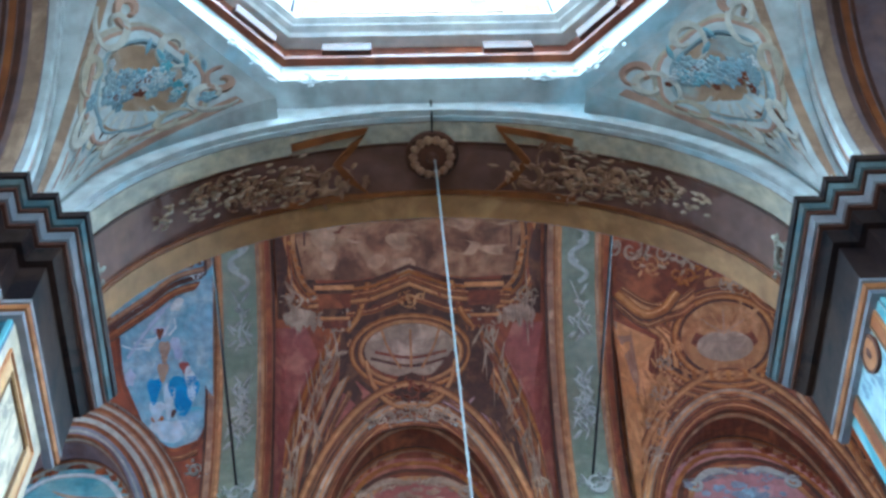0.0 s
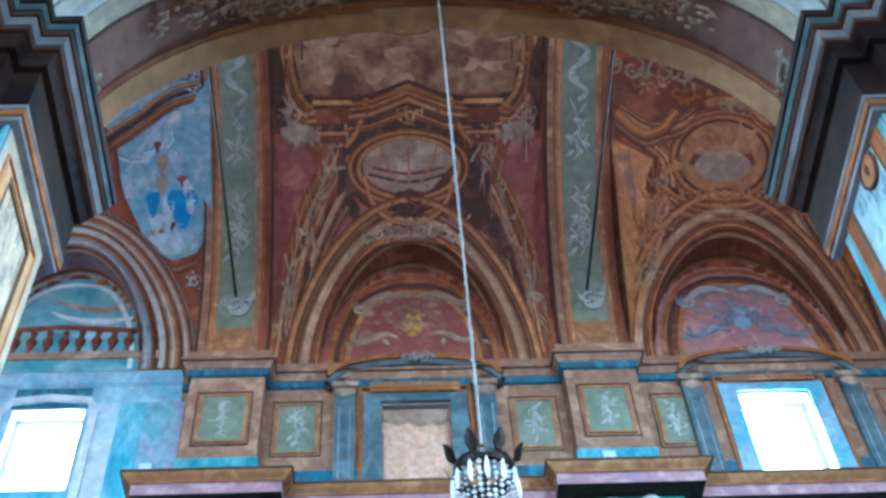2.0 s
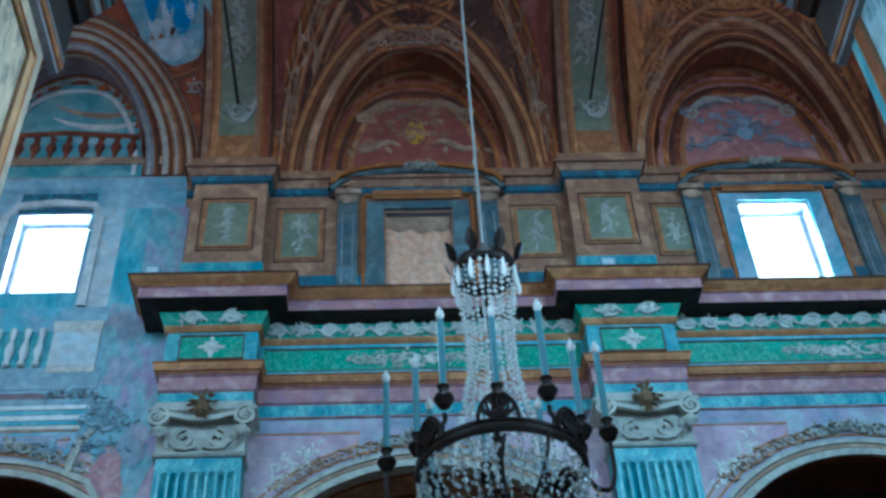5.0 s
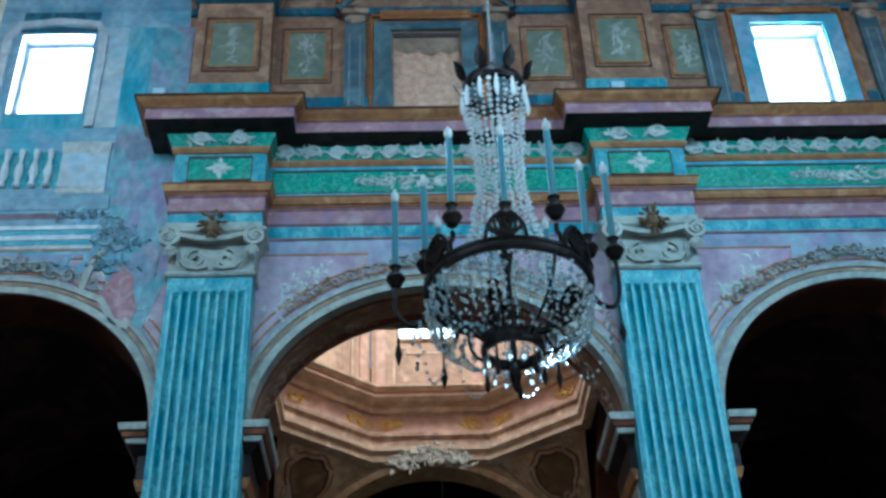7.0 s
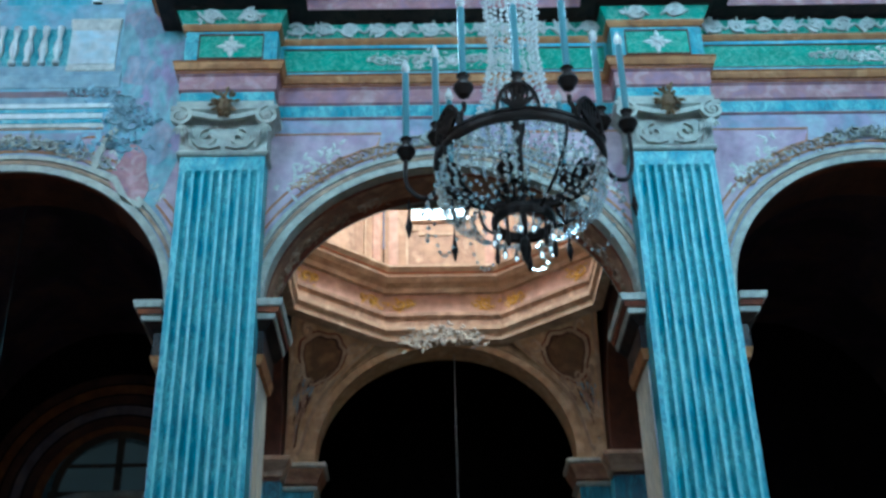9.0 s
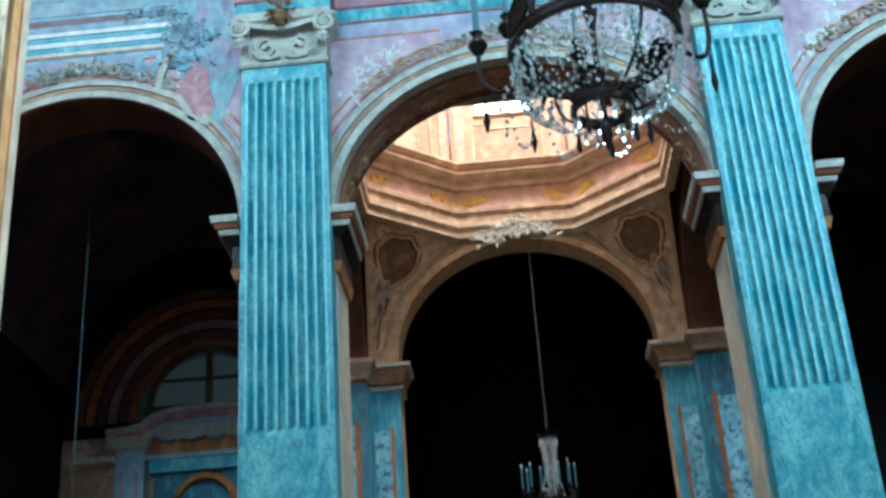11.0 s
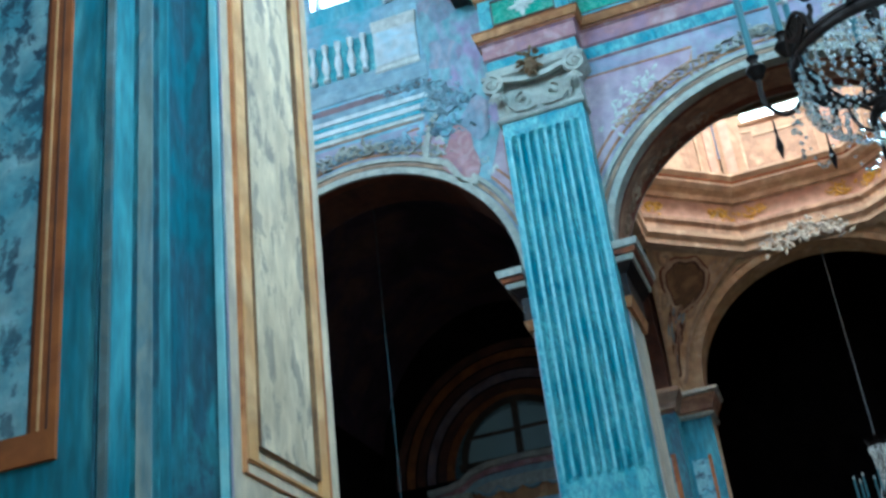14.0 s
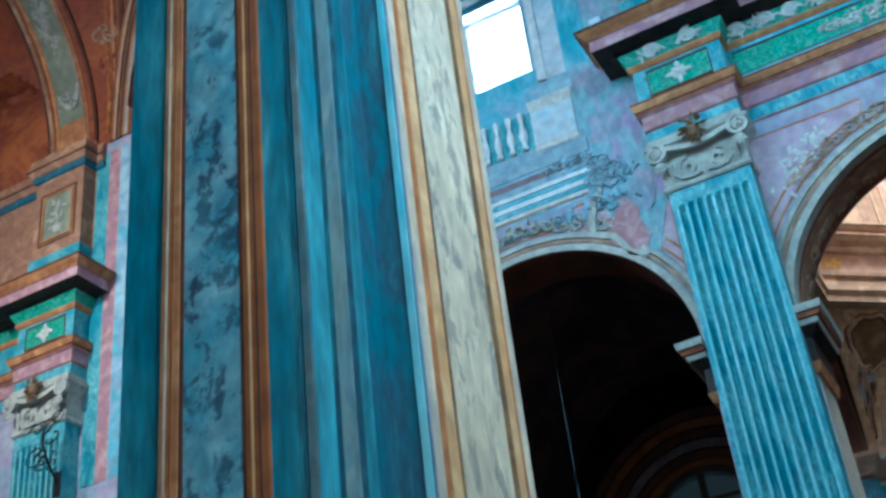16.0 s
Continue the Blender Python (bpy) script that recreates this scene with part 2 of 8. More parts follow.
def box(bm, x0, x1, y0, y1, z0, z1):
    v = [bm.verts.new(p) for p in ((x0, y0, z0), (x1, y0, z0), (x1, y1, z0), (x0, y1, z0), (x0, y0, z1), (x1, y0, z1), (x1, y1, z1), (x0, y1, z1))]
    for f in ((0, 3, 2, 1), (4, 5, 6, 7), (0, 1, 5, 4), (1, 2, 6, 5), (2, 3, 7, 6), (3, 0, 4, 7)):
        bm.faces.new([v[i] for i in f])
    return bm


def lathe(bm, profile, n=24, at=(0, 0, 0), hoop=False):
    """Turned form: profile of (radius, z); a hoop's profile closes on itself."""
    rings = []
    for r, z in profile:
        rings.append([bm.verts.new((at[0] + r * math.cos(2 * math.pi * k / n), at[1] + r * math.sin(2 * math.pi * k / n), at[2] + z)) for k in range(n)])
    for a, b in zip(rings, rings[1:]):
        for k in range(n):
            bm.faces.new((a[k], a[(k + 1) % n], b[(k + 1) % n], b[k]))
    if hoop:
        for k in range(n):
            bm.faces.new((rings[-1][k], rings[-1][(k + 1) % n], rings[0][(k + 1) % n], rings[0][k]))
    else:
        for ring in (rings[0], rings[-1]):
            bm.faces.new(ring)
    return bm


def tube(bm, pts, r, n=8, r1=None):
    """A round bar along points."""
    pts = [Vector(p) for p in pts]
    rings = []
    for i, p in enumerate(pts):
        d = (pts[min(i + 1, len(pts) - 1)] - pts[max(i - 1, 0)]).normalized()
        a = d.orthogonal().normalized() if i == 0 else (a - d * a.dot(d)).normalized()
        c = d.cross(a)
        rr = r if r1 is None else r + (r1 - r) * i / (len(pts) - 1)
        rings.append([bm.verts.new(p + (a * math.cos(2 * math.pi * k / n) + c * math.sin(2 * math.pi * k / n)) * rr) for k in range(n)])
    for a_, b_ in zip(rings, rings[1:]):
        for k in range(n):
            bm.faces.new((a_[k], a_[(k + 1) % n], b_[(k + 1) % n], b_[k]))
    bm.faces.new(rings[0])
    bm.faces.new(rings[-1])
    return bm


def mould(bm, path, profile, closed=False):
    """A cornice: profile of (out, z) swept along a plan path of (x, y); out is to the right of the path's way, with mitred corners."""
    n = len(path)
    rows = []
    for i in range(n):
        p = Vector(path[i])
        a = Vector(path[i - 1]) if (i > 0 or closed) else None
        b = Vector(path[(i + 1) % n]) if (i < n - 1 or closed) else None
        ds = []
        if a is not None:
            ds.append((p - a).normalized())
        if b is not None:
            ds.append((b - p).normalized())
        ns = [Vector((d.y, -d.x)) for d in ds]
        m = ns[0] if len(ns) == 1 else (ns[0] + ns[1]) / max(0.15, 1 + ns[0].dot(ns[1]))
        rows.append([bm.verts.new((p.x + m.x * o, p.y + m.y * o, z)) for o, z in profile])
    k = len(profile)
    for i in range(n if closed else n - 1):
        a, b = rows[i], rows[(i + 1) % n]
        for j in range(k - 1):
            bm.faces.new((a[j], a[j + 1], b[j + 1], b[j]))
    if not closed:
        bm.faces.new(rows[0])
        bm.faces.new(rows[-1])
    return bm


def ribbon(bm, surf, pts, width, lift=0.008, closed=False, taper=False, shift=0.0):
    """A strip laid on a surface surf(u, v, lift), along points (u, v); it has raised edges down to the surface."""
    n = len(pts)
    rows = []
    for i in range(n):
        p = np.array(pts[i], float)
        a = np.array(pts[i - 1] if (i or closed) else pts[i], float)
        b = np.array(pts[(i + 1) % n] if (i < n - 1 or closed) else pts[i], float)
        P0, Pu, Pv = Vector(surf(p[0], p[1], 0)), Vector(surf(p[0] + 1e-3, p[1], 0)), Vector(surf(p[0], p[1] + 1e-3, 0))
        su, sv = (Pu - P0).length / 1e-3 + 1e-9, (Pv - P0).length / 1e-3 + 1e-9
        d = (b - a) * (su, sv)
        L = math.hypot(*d) or 1
        nrm = np.array((-d[1] / L / su, d[0] / L / sv))
        w = width * (1 - 0.85 * abs(2 * i / max(1, n - 1) - 1) ** 1.5 if taper else 1) / 2
        p = p + nrm * shift
        q, r = p + nrm * w, p - nrm * w
        rows.append([bm.verts.new(surf(*q, 0)), bm.verts.new(surf(*q, lift)), bm.verts.new(surf(*r, lift)), bm.verts.new(surf(*r, 0))])
    for i in range(n if closed else n - 1):
        a, b = rows[i], rows[(i + 1) % n]
        for j in range(3):
            bm.faces.new((a[j], a[j + 1], b[j + 1], b[j]))
    return bm


def patch(bm, surf, pts, lift=0.006):
    """A flat painted shape on a surface, its outline given by (u, v); fanned from its middle."""
    c = np.mean(np.array(pts, float), axis=0)
    mid = bm.verts.new(surf(c[0], c[1], lift * 1.5))
    vs = [bm.verts.new(surf(u, v, lift)) for u, v in pts]
    for i in range(len(vs)):
        bm.faces.new((mid, vs[i], vs[(i + 1) % len(vs)]))
    return bm


def grid_patch(bm, surf, u0, u1, v0, v1, nu, nv, lift):
    vs = [[bm.verts.new(surf(u0 + (u1 - u0) * i / nu, v0 + (v1 - v0) * j / nv, lift)) for j in range(nv + 1)] for i in range(nu + 1)]
    for i in range(nu):
        for j in range(nv):
            bm.faces.new((vs[i][j], vs[i + 1][j], vs[i + 1][j + 1], vs[i][j + 1]))
    return bm


def spiral(cx, cy, r, turns, a0, hand=1, n=18, sx=1.0):
    return [(cx + sx * r * (1 - 0.85 * k / n) * math.cos(a0 + hand * turns * 2 * math.pi * k / n), cy + r * (1 - 0.85 * k / n) * math.sin(a0 + hand * turns * 2 * math.pi * k / n)) for k in range(n + 1)]


def leaf(bm, surf, u, v, length, width, ang, sx=1.0, lift=0.01):
    c, s = math.cos(ang), math.sin(ang)
    pts = []
    for a, b in ((0, 0), (0.25, 0.42), (0.55, 0.5), (0.8, 0.3), (1, 0), (0.8, -0.3), (0.55, -0.5), (0.25, -0.42)):
        x, y = a * length, b * width
        pts.append((u + (x * c - y * s) * sx, v + (x * s + y * c)))
    patch(bm, surf, pts, lift)


def acanthus(bm, surf, u, v, size, rng, hand=1, sx=1.0, sy=1.0, lift=0.012, leaves=14):
    """A painted or stuccoed scroll of foliage round (u, v)."""
    def S(a, b, o):
        return surf(u + (a) * sx, v + (b) * sy, o)
    ribbon(bm, S, spiral(0, 0, size * 0.5, 1.2, rng.uniform(0, 6), hand), size * 0.13, lift, taper=True)
    ribbon(bm, S, spiral(hand * size * 0.62, size * 0.1, size * 0.33, 1.1, rng.uniform(0, 6), -hand), size * 0.1, lift, taper=True)
    for _ in range(leaves):
        a, r = rng.uniform(0, 6.28), size * rng.uniform(0.15, 0.75)
        leaf(bm, S, r * math.cos(a) * 1.3, r * math.sin(a) * 0.8, size * rng.uniform(0.22, 0.42), size * rng.uniform(0.10, 0.2), rng.uniform(0, 6.28), 1.0, lift * rng.uniform(0.6, 1.3))


def on_wall(y):
    """Surface of a wall that faces the nave's middle at plane y: (x, z)."""
    s = -1.0 if y > 8 else 1.0
    return lambda u, v, o: (u, y + s * o, v)

# ---- the plan ----
NEAR0, NEAR1 = 3.33, 4.22      # arcade wall on the camera's side
FAR0, FAR1 = 12.95, 13.85      # arcade wall across the nave
ZS, RISE = 8.12, 2.02          # springing of the arches
ARCHES = [(0.0, 2.32), (-5.6, 2.1), (5.6, 2.1)]
PIL_X = (-2.87, 2.87)
ZA = 15.62                     # springing of the vault
YC, RV = 8.6, 4.35             # axis and radius of the vault
XL, XR = -17.0, 11.0


def arch_z(x, cx, hw, rise=RISE):
    k = max(0.0, 1 - ((x - cx) / hw) ** 2)
    return ZS + rise * math.sqrt(k)


def pierced_wall(bm, x0, x1, z1, y0, y1, arches, windows, rise=RISE):
    """A wall along x with arches from the floor and windows, openings cut right through."""
    xs = {x0, x1}
    for cx, hw in arches:
        xs |= {cx - hw * math.cos(math.pi * k / 40) for k in range(41)}
    for a, b, c, d in windows:
        xs |= {a, b}
    xs = sorted(x for x in xs if x0 <= x <= x1)

    def quad(*p):
        bm.faces.new([bm.verts.new(q) for q in p])
    for a, b in zip(xs, xs[1:]):
        if b - a < 1e-6:
            continue
        m = (a + b) / 2
        lo = (0.0, 0.0)
        for cx, hw in arches:
            if abs(m - cx) < hw:
                lo = (arch_z(a, cx, hw, rise), arch_z(b, cx, hw, rise))
                quad((a, y0, lo[0]), (b, y0, lo[1]), (b, y1, lo[1]), (a, y1, lo[0]))
        cuts = [lo]
        for wa, wb, wc, wd in windows:
            if wa <= m <= wb:
                cuts += [(wc, wc), (wd, wd)]
                quad((a, y0, wc), (b, y0, wc), (b, y1, wc), (a, y1, wc))
                quad((a, y0, wd), (b, y0, wd), (b, y1, wd), (a, y1, wd))
        cuts.append((z1, z1))
        for i in range(0, len(cuts), 2):
            (p, q), (r, s) = cuts[i], cuts[i + 1]
            for y in (y0, y1):
                quad((a, y, p), (b, y, q), (b, y, s), (a, y, r))
    for cx, hw in arches:
        for x in (cx - hw, cx + hw):
            quad((x, y0, 0), (x, y1, 0), (x, y1, ZS), (x, y0, ZS))
    for wa, wb, wc, wd in windows:
        for x in (wa, wb):
            quad((x, y0, wc), (x, y1, wc), (x, y1, wd), (x, y0, wd))
    bmesh.ops.remove_doubles(bm, verts=bm.verts, dist=1e-5)
    return bm


bm = box(bmesh.new(), XL - 1, XR + 1, -9, 27, -0.3, 0.0)
floor = tagged(finish("floor", bm, M_FLOOR), "warm stone floor of the church, out of view", "floor", kind="structure")

WIN = [(-6.1, -5.02, 13.2, 14.78), (5.02, 6.1, 12.75, 14.78)]
NICHE = (-0.5, 0.5, 12.75, 14.72)
bm = pierced_wall(bmesh.new(), XL, XR, ZA, FAR0, FAR1, ARCHES, WIN + [NICHE])
wall_north = tagged(finish("wall_north", bm, M_WALL), "lilac and blue painted arcade wall across the nave", "wall", kind="structure")
bm = pierced_wall(bmesh.new(), XL, XR, ZA, NEAR0, NEAR1, [(0.0, 2.44)] + ARCHES[1:], WIN + [NICHE, (-14.1, -12.9, 12.75, 14.78)])
wall_south = tagged(finish("wall_south", bm, M_WALL), "painted arcade wall with cream and blue piers", "wall", kind="structure")
for nm, a, b in (("wall_west", XL - 0.6, XL), ("wall_east", XR, XR + 0.6)):
    tagged(finish(nm, box(bmesh.new(), a, b, NEAR0, FAR1, 0, 21), M_WALL), "plain painted end wall of the nave", "wall", kind="structure")

# ---- the nave vault ----
LUN = [(0.0, 1.5, 2.42), (-5.7, 1.36, 2.38), (5.5, 1.6, 2.45), (10.6, 1.5, 2.4), (-11.0, 1.6, 2.4), (-15.6, 1.2, 2.3)]


def vault_r(x, th):
    """Distance of the vault from its axis: a barrel, pierced by the lunettes down to the wall's plane."""
    s, c = max(1e-4, math.sin(th)), abs(math.cos(th))
    r = RV
    for cx, hw, h in LUN:
        k = 1 - ((x - cx) / hw) ** 2
        if k > 0:
            hh = h * math.sqrt(k)
            rl = min(hh / s, RV / max(c, 1e-3))
            r = max(r, rl)
    return r


def on_vault(x, th, o):
    r = vault_r(x, th) - o
    return (x, YC + r * math.cos(th), ZA + r * math.sin(th))


def on_barrel(x, th, o):
    r = RV - o
    return (x, YC + r * math.cos(th), ZA + r * math.sin(th))


bm = bmesh.new()
NU, NV = 360, 96
grid = [[bm.verts.new(on_vault(XL + (XR - XL) * i / NU, math.pi * j / NV, 0)) for j in range(NV + 1)] for i in range(NU + 1)]
for i in range(NU):
    for j in range(NV):
        bm.faces.new((grid[i][j], grid[i + 1][j], grid[i + 1][j + 1], grid[i][j + 1]))
vault = tagged(finish("ceiling", bm, M_TERRA, smooth=False), "frescoed barrel vault with lunettes, in terracotta and brown", "vault", kind="structure")
# an unseen shell added above, so that no daylight leaks in
bm = bmesh.new()
box(bm, XL - 0.6, XR + 0.6, NEAR0, FAR1, 21.0, 21.3)
box(bm, XL - 0.6, XR + 0.6, NEAR0 - 0.3, NEAR0 - 0.05, ZA - 0.2, 21.0)
box(bm, XL - 0.6, XR + 0.6, FAR1 + 0.05, FAR1 + 0.3, ZA - 0.2, 21.0)
tagged(finish("roof", bm, M_DUSK), "unseen shell over the vault that keeps daylight out", "roof", kind="structure")

# ---- the chapels under their eight-sided domes ----


M_DUSKY = painted("mauve_brown_paint", (0.17, 0.105, 0.10), (0.26, 0.17, 0.16), (0.20, 0.15, 0.17), 1.4)
M_SLATEP = painted("pale_grey_blue_paint", (0.24, 0.33, 0.38), (0.36, 0.45, 0.48), None, 2.0)
M_PALE = painted("pale_blue_plaster", (0.50, 0.62, 0.66), (0.66, 0.72, 0.72), (0.58, 0.60, 0.60), 1.4)
M_ARCHT = painted("light_tan_plaster", (0.62, 0.45, 0.29), (0.72, 0.56, 0.39), (0.54, 0.37, 0.23), 2.0)
M_OCTA = painted("buff_stone_paint", (0.50, 0.37, 0.26), (0.62, 0.49, 0.36), (0.44, 0.32, 0.23), 2.2)


def flower(b, surf, u, v, r, rng, lift):
    """A painted blossom of five round petals."""
    a0 = rng.uniform(0, 6.28)
    for q in range(5):
        a = a0 + q * 1.257
        leaf(b, surf, u, v, r, r * 0.75, a, 1.0, lift)


M_MEDAL = painted("medallion_fresco", (0.36, 0.24, 0.16), (0.40, 0.46, 0.46), (0.44, 0.32, 0.24), 2.2, 9.0, 0.7, 0.1, 0.4)


def shell_painting(pen, pend, rng, k):
    """White rocaille shell round a brown medallion with pale blue flowers."""
    def S(a, b):
        # medallion coordinates: a across, b up, in shares of the pendentive
        return (0.5 + a, 0.60 + b)
    disc = [S(0.30 * math.cos(q), 0.21 * math.sin(q)) for q in [2 * math.pi * i / 36 for i in range(36)]]
    for lo, hi, mt in ((0.02, 0.10, M_ROSEBUFF), (0.90, 0.98, M_GREY)):
        part("painted_border", ribbon(bmesh.new(), pend, [((lo + hi) / 2, t / 14) for t in range(2, 13)], 0.07, 0.008), mt, pen)
    med = part("medallion", patch(bmesh.new(), pend, disc, 0.012), M_MEDAL, pen, "painted medallion with pale flowers")
    b = bmesh.new()
    patch(b, pend, [S(0.29 * math.cos(q), 0.20 * math.sin(q)) for q in [math.pi * (1 + i / 18) for i in range(19)]] + [S(0.16, -0.10), S(0.0, -0.12), S(-0.16, -0.09)], 0.018)
    part("shell_lip", b, M_PALE, med)
    b = bmesh.new()
    for q in range(9):
        a = math.pi * (1.08 + 0.84 * q / 8)
        ribbon(b, pend, [S(0.16 * math.cos(a), 0.11 * math.sin(a)), S(0.29 * math.cos(a), 0.20 * math.sin(a))], 0.018, 0.024)
    part("shell_ridge", b, M_SPRAY, med)
    for mt, n, r in ((M_SLATEP, 26, 0.055), (M_SKYBLUE, 24, 0.05), (M_PALE, 22, 0.04), (M_BROWN, 10, 0.035)):
        b = bmesh.new()
        for q in range(n):
            t = rng.random()
            u, v = S(-0.20 + 0.42 * t + rng.gauss(0, 0.05), 0.13 - 0.20 * t + rng.gauss(0, 0.04))
            flower(b, pend, u, v, r * rng.uniform(0.5, 1.0), rng, rng.uniform(0.028, 0.036))
        part("painted_blossom", b, mt, med)
    # rocaille frame: doubled C-scrolls, white over tan
    for dr, w, mt, lf in ((0.10, 0.07, M_CREAM, 0.010), (0.05, 0.08, M_PALE, 0.022), (0.085, 0.025, M_ROSEBUFF, 0.026), (0.015, 0.02, M_SLATEP, 0.030)):
        fr = [S((0.30 + dr) * math.cos(q) * (1 + 0.03 * math.sin(7 * q)), (0.21 + 0.7 * dr) * math.sin(q) * (1 + 0.03 * math.sin(7 * q))) for q in [2 * math.pi * i / 54 for i in range(54)]]
        part("rocaille_frame", ribbon(bmesh.new(), pend, fr, w, lf, True), mt, pen)
    for a, bb, r, h, mt in ((-0.34, 0.17, 0.13, 1, M_SPRAY), (0.34, 0.17, 0.13, -1, M_SPRAY), (-0.36, -0.05, 0.10, -1, M_CREAM), (0.36, -0.05, 0.10, 1, M_CREAM), (-0.22, -0.24, 0.11, 1, M_SPRAY), (0.22, -0.24, 0.11, -1, M_SPRAY), (0.0, 0.26, 0.12, 1, M_SPRAY), (-0.30, 0.27, 0.09, -1, M_ROSEBUFF), (0.30, 0.27, 0.09, 1, M_ROSEBUFF)):
        u, v = S(a, bb)
        part("rocaille_scroll", ribbon(bmesh.new(), pend, spiral(u, min(0.93, v), r, 1.1, rng.uniform(0, 6), h, 20), 0.055, 0.032, taper=True), mt, pen)
    for mt, n in ((M_SPRAY, 16), (M_ROSEBUFF, 12), (M_SLATEP, 9), (M_UMBER, 6)):
        b = bmesh.new()
        for q in range(n):
            t = rng.random()
            leaf(b, pend, 0.5 + rng.uniform(-0.25, 0.25), 0.14 + 0.24 * t, rng.uniform(0.05, 0.11), rng.uniform(0.015, 0.035), rng.uniform(0.6, 2.5), 1.0, rng.uniform(0.014, 0.022))
        part("painted_leaf", b, mt, pen)
    b = bmesh.new()
    for q in range(4):
        leaf(b, pend, 0.42 + rng.uniform(-0.1, 0.24), 0.80 + rng.uniform(-0.03, 0.1), 0.09, 0.03, rng.uniform(0, 6.28), 1.0, 0.036)
    part("painted_ribbon", b, M_SKYBLUE, pen)


M_OLIVE = painted("olive_brown_fresco", (0.19, 0.115, 0.06), (0.28, 0.175, 0.095), (0.14, 0.08, 0.045), 2.0)


def buff_painting(pen, pend, rng):
    """Brown kidney-shaped cartouche in a pale strapwork frame, flowers at its foot."""
    disc = [(0.5 + 0.27 * math.cos(q) * (1 + 0.12 * math.sin(2 * q + 0.6)), 0.64 + 0.19 * math.sin(q)) for q in [2 * math.pi * i / 36 for i in range(36)]]
    part("cartouche", patch(bmesh.new(), pend, disc, 0.012), M_OLIVE, pen)
    c = (0.5, 0.64)
    for k, w, mt, lf in ((1.10, 0.07, M_OCTA, 0.026), (1.0, 0.025, M_UMBER, 0.03), (1.24, 0.03, M_BROWN, 0.018)):
        part("cartouche_frame", ribbon(bmesh.new(), pend, [(c[0] + (u - c[0]) * k, c[1] + (v - c[1]) * k + 0.012 * math.sin(i * 1.4)) for i, (u, v) in enumerate(disc)], w, lf, True), mt, pen)
    for s_ in (0.05, 0.95):
        part("painted_border", ribbon(bmesh.new(), pend, [(s_, t / 12) for t in range(1, 13)], 0.06, 0.012), M_OCTA, pen)
    for a, v, h in ((0.2, 0.83, 1), (0.8, 0.83, -1), (0.22, 0.46, -1), (0.78, 0.46, 1), (0.5, 0.42, 1)):
        part("painted_swirl", ribbon(bmesh.new(), pend, spiral(a, v, 0.09, 1.1, rng.uniform(0, 6), h, 18), 0.05, 0.03, taper=True), M_OCTA, pen)
    for mt, n in ((M_GREY, 16), (M_SLATEP, 12), (M_ROSEBUFF, 10), (M_UMBER, 12)):
        b = bmesh.new()
        for q in range(n):
            flower(b, pend, 0.5 + rng.gauss(0, 0.12), 0.30 + rng.gauss(0, 0.07), rng.uniform(0.02, 0.05), rng, rng.uniform(0.014, 0.03))
        part("painted_blossom", b, mt, pen)


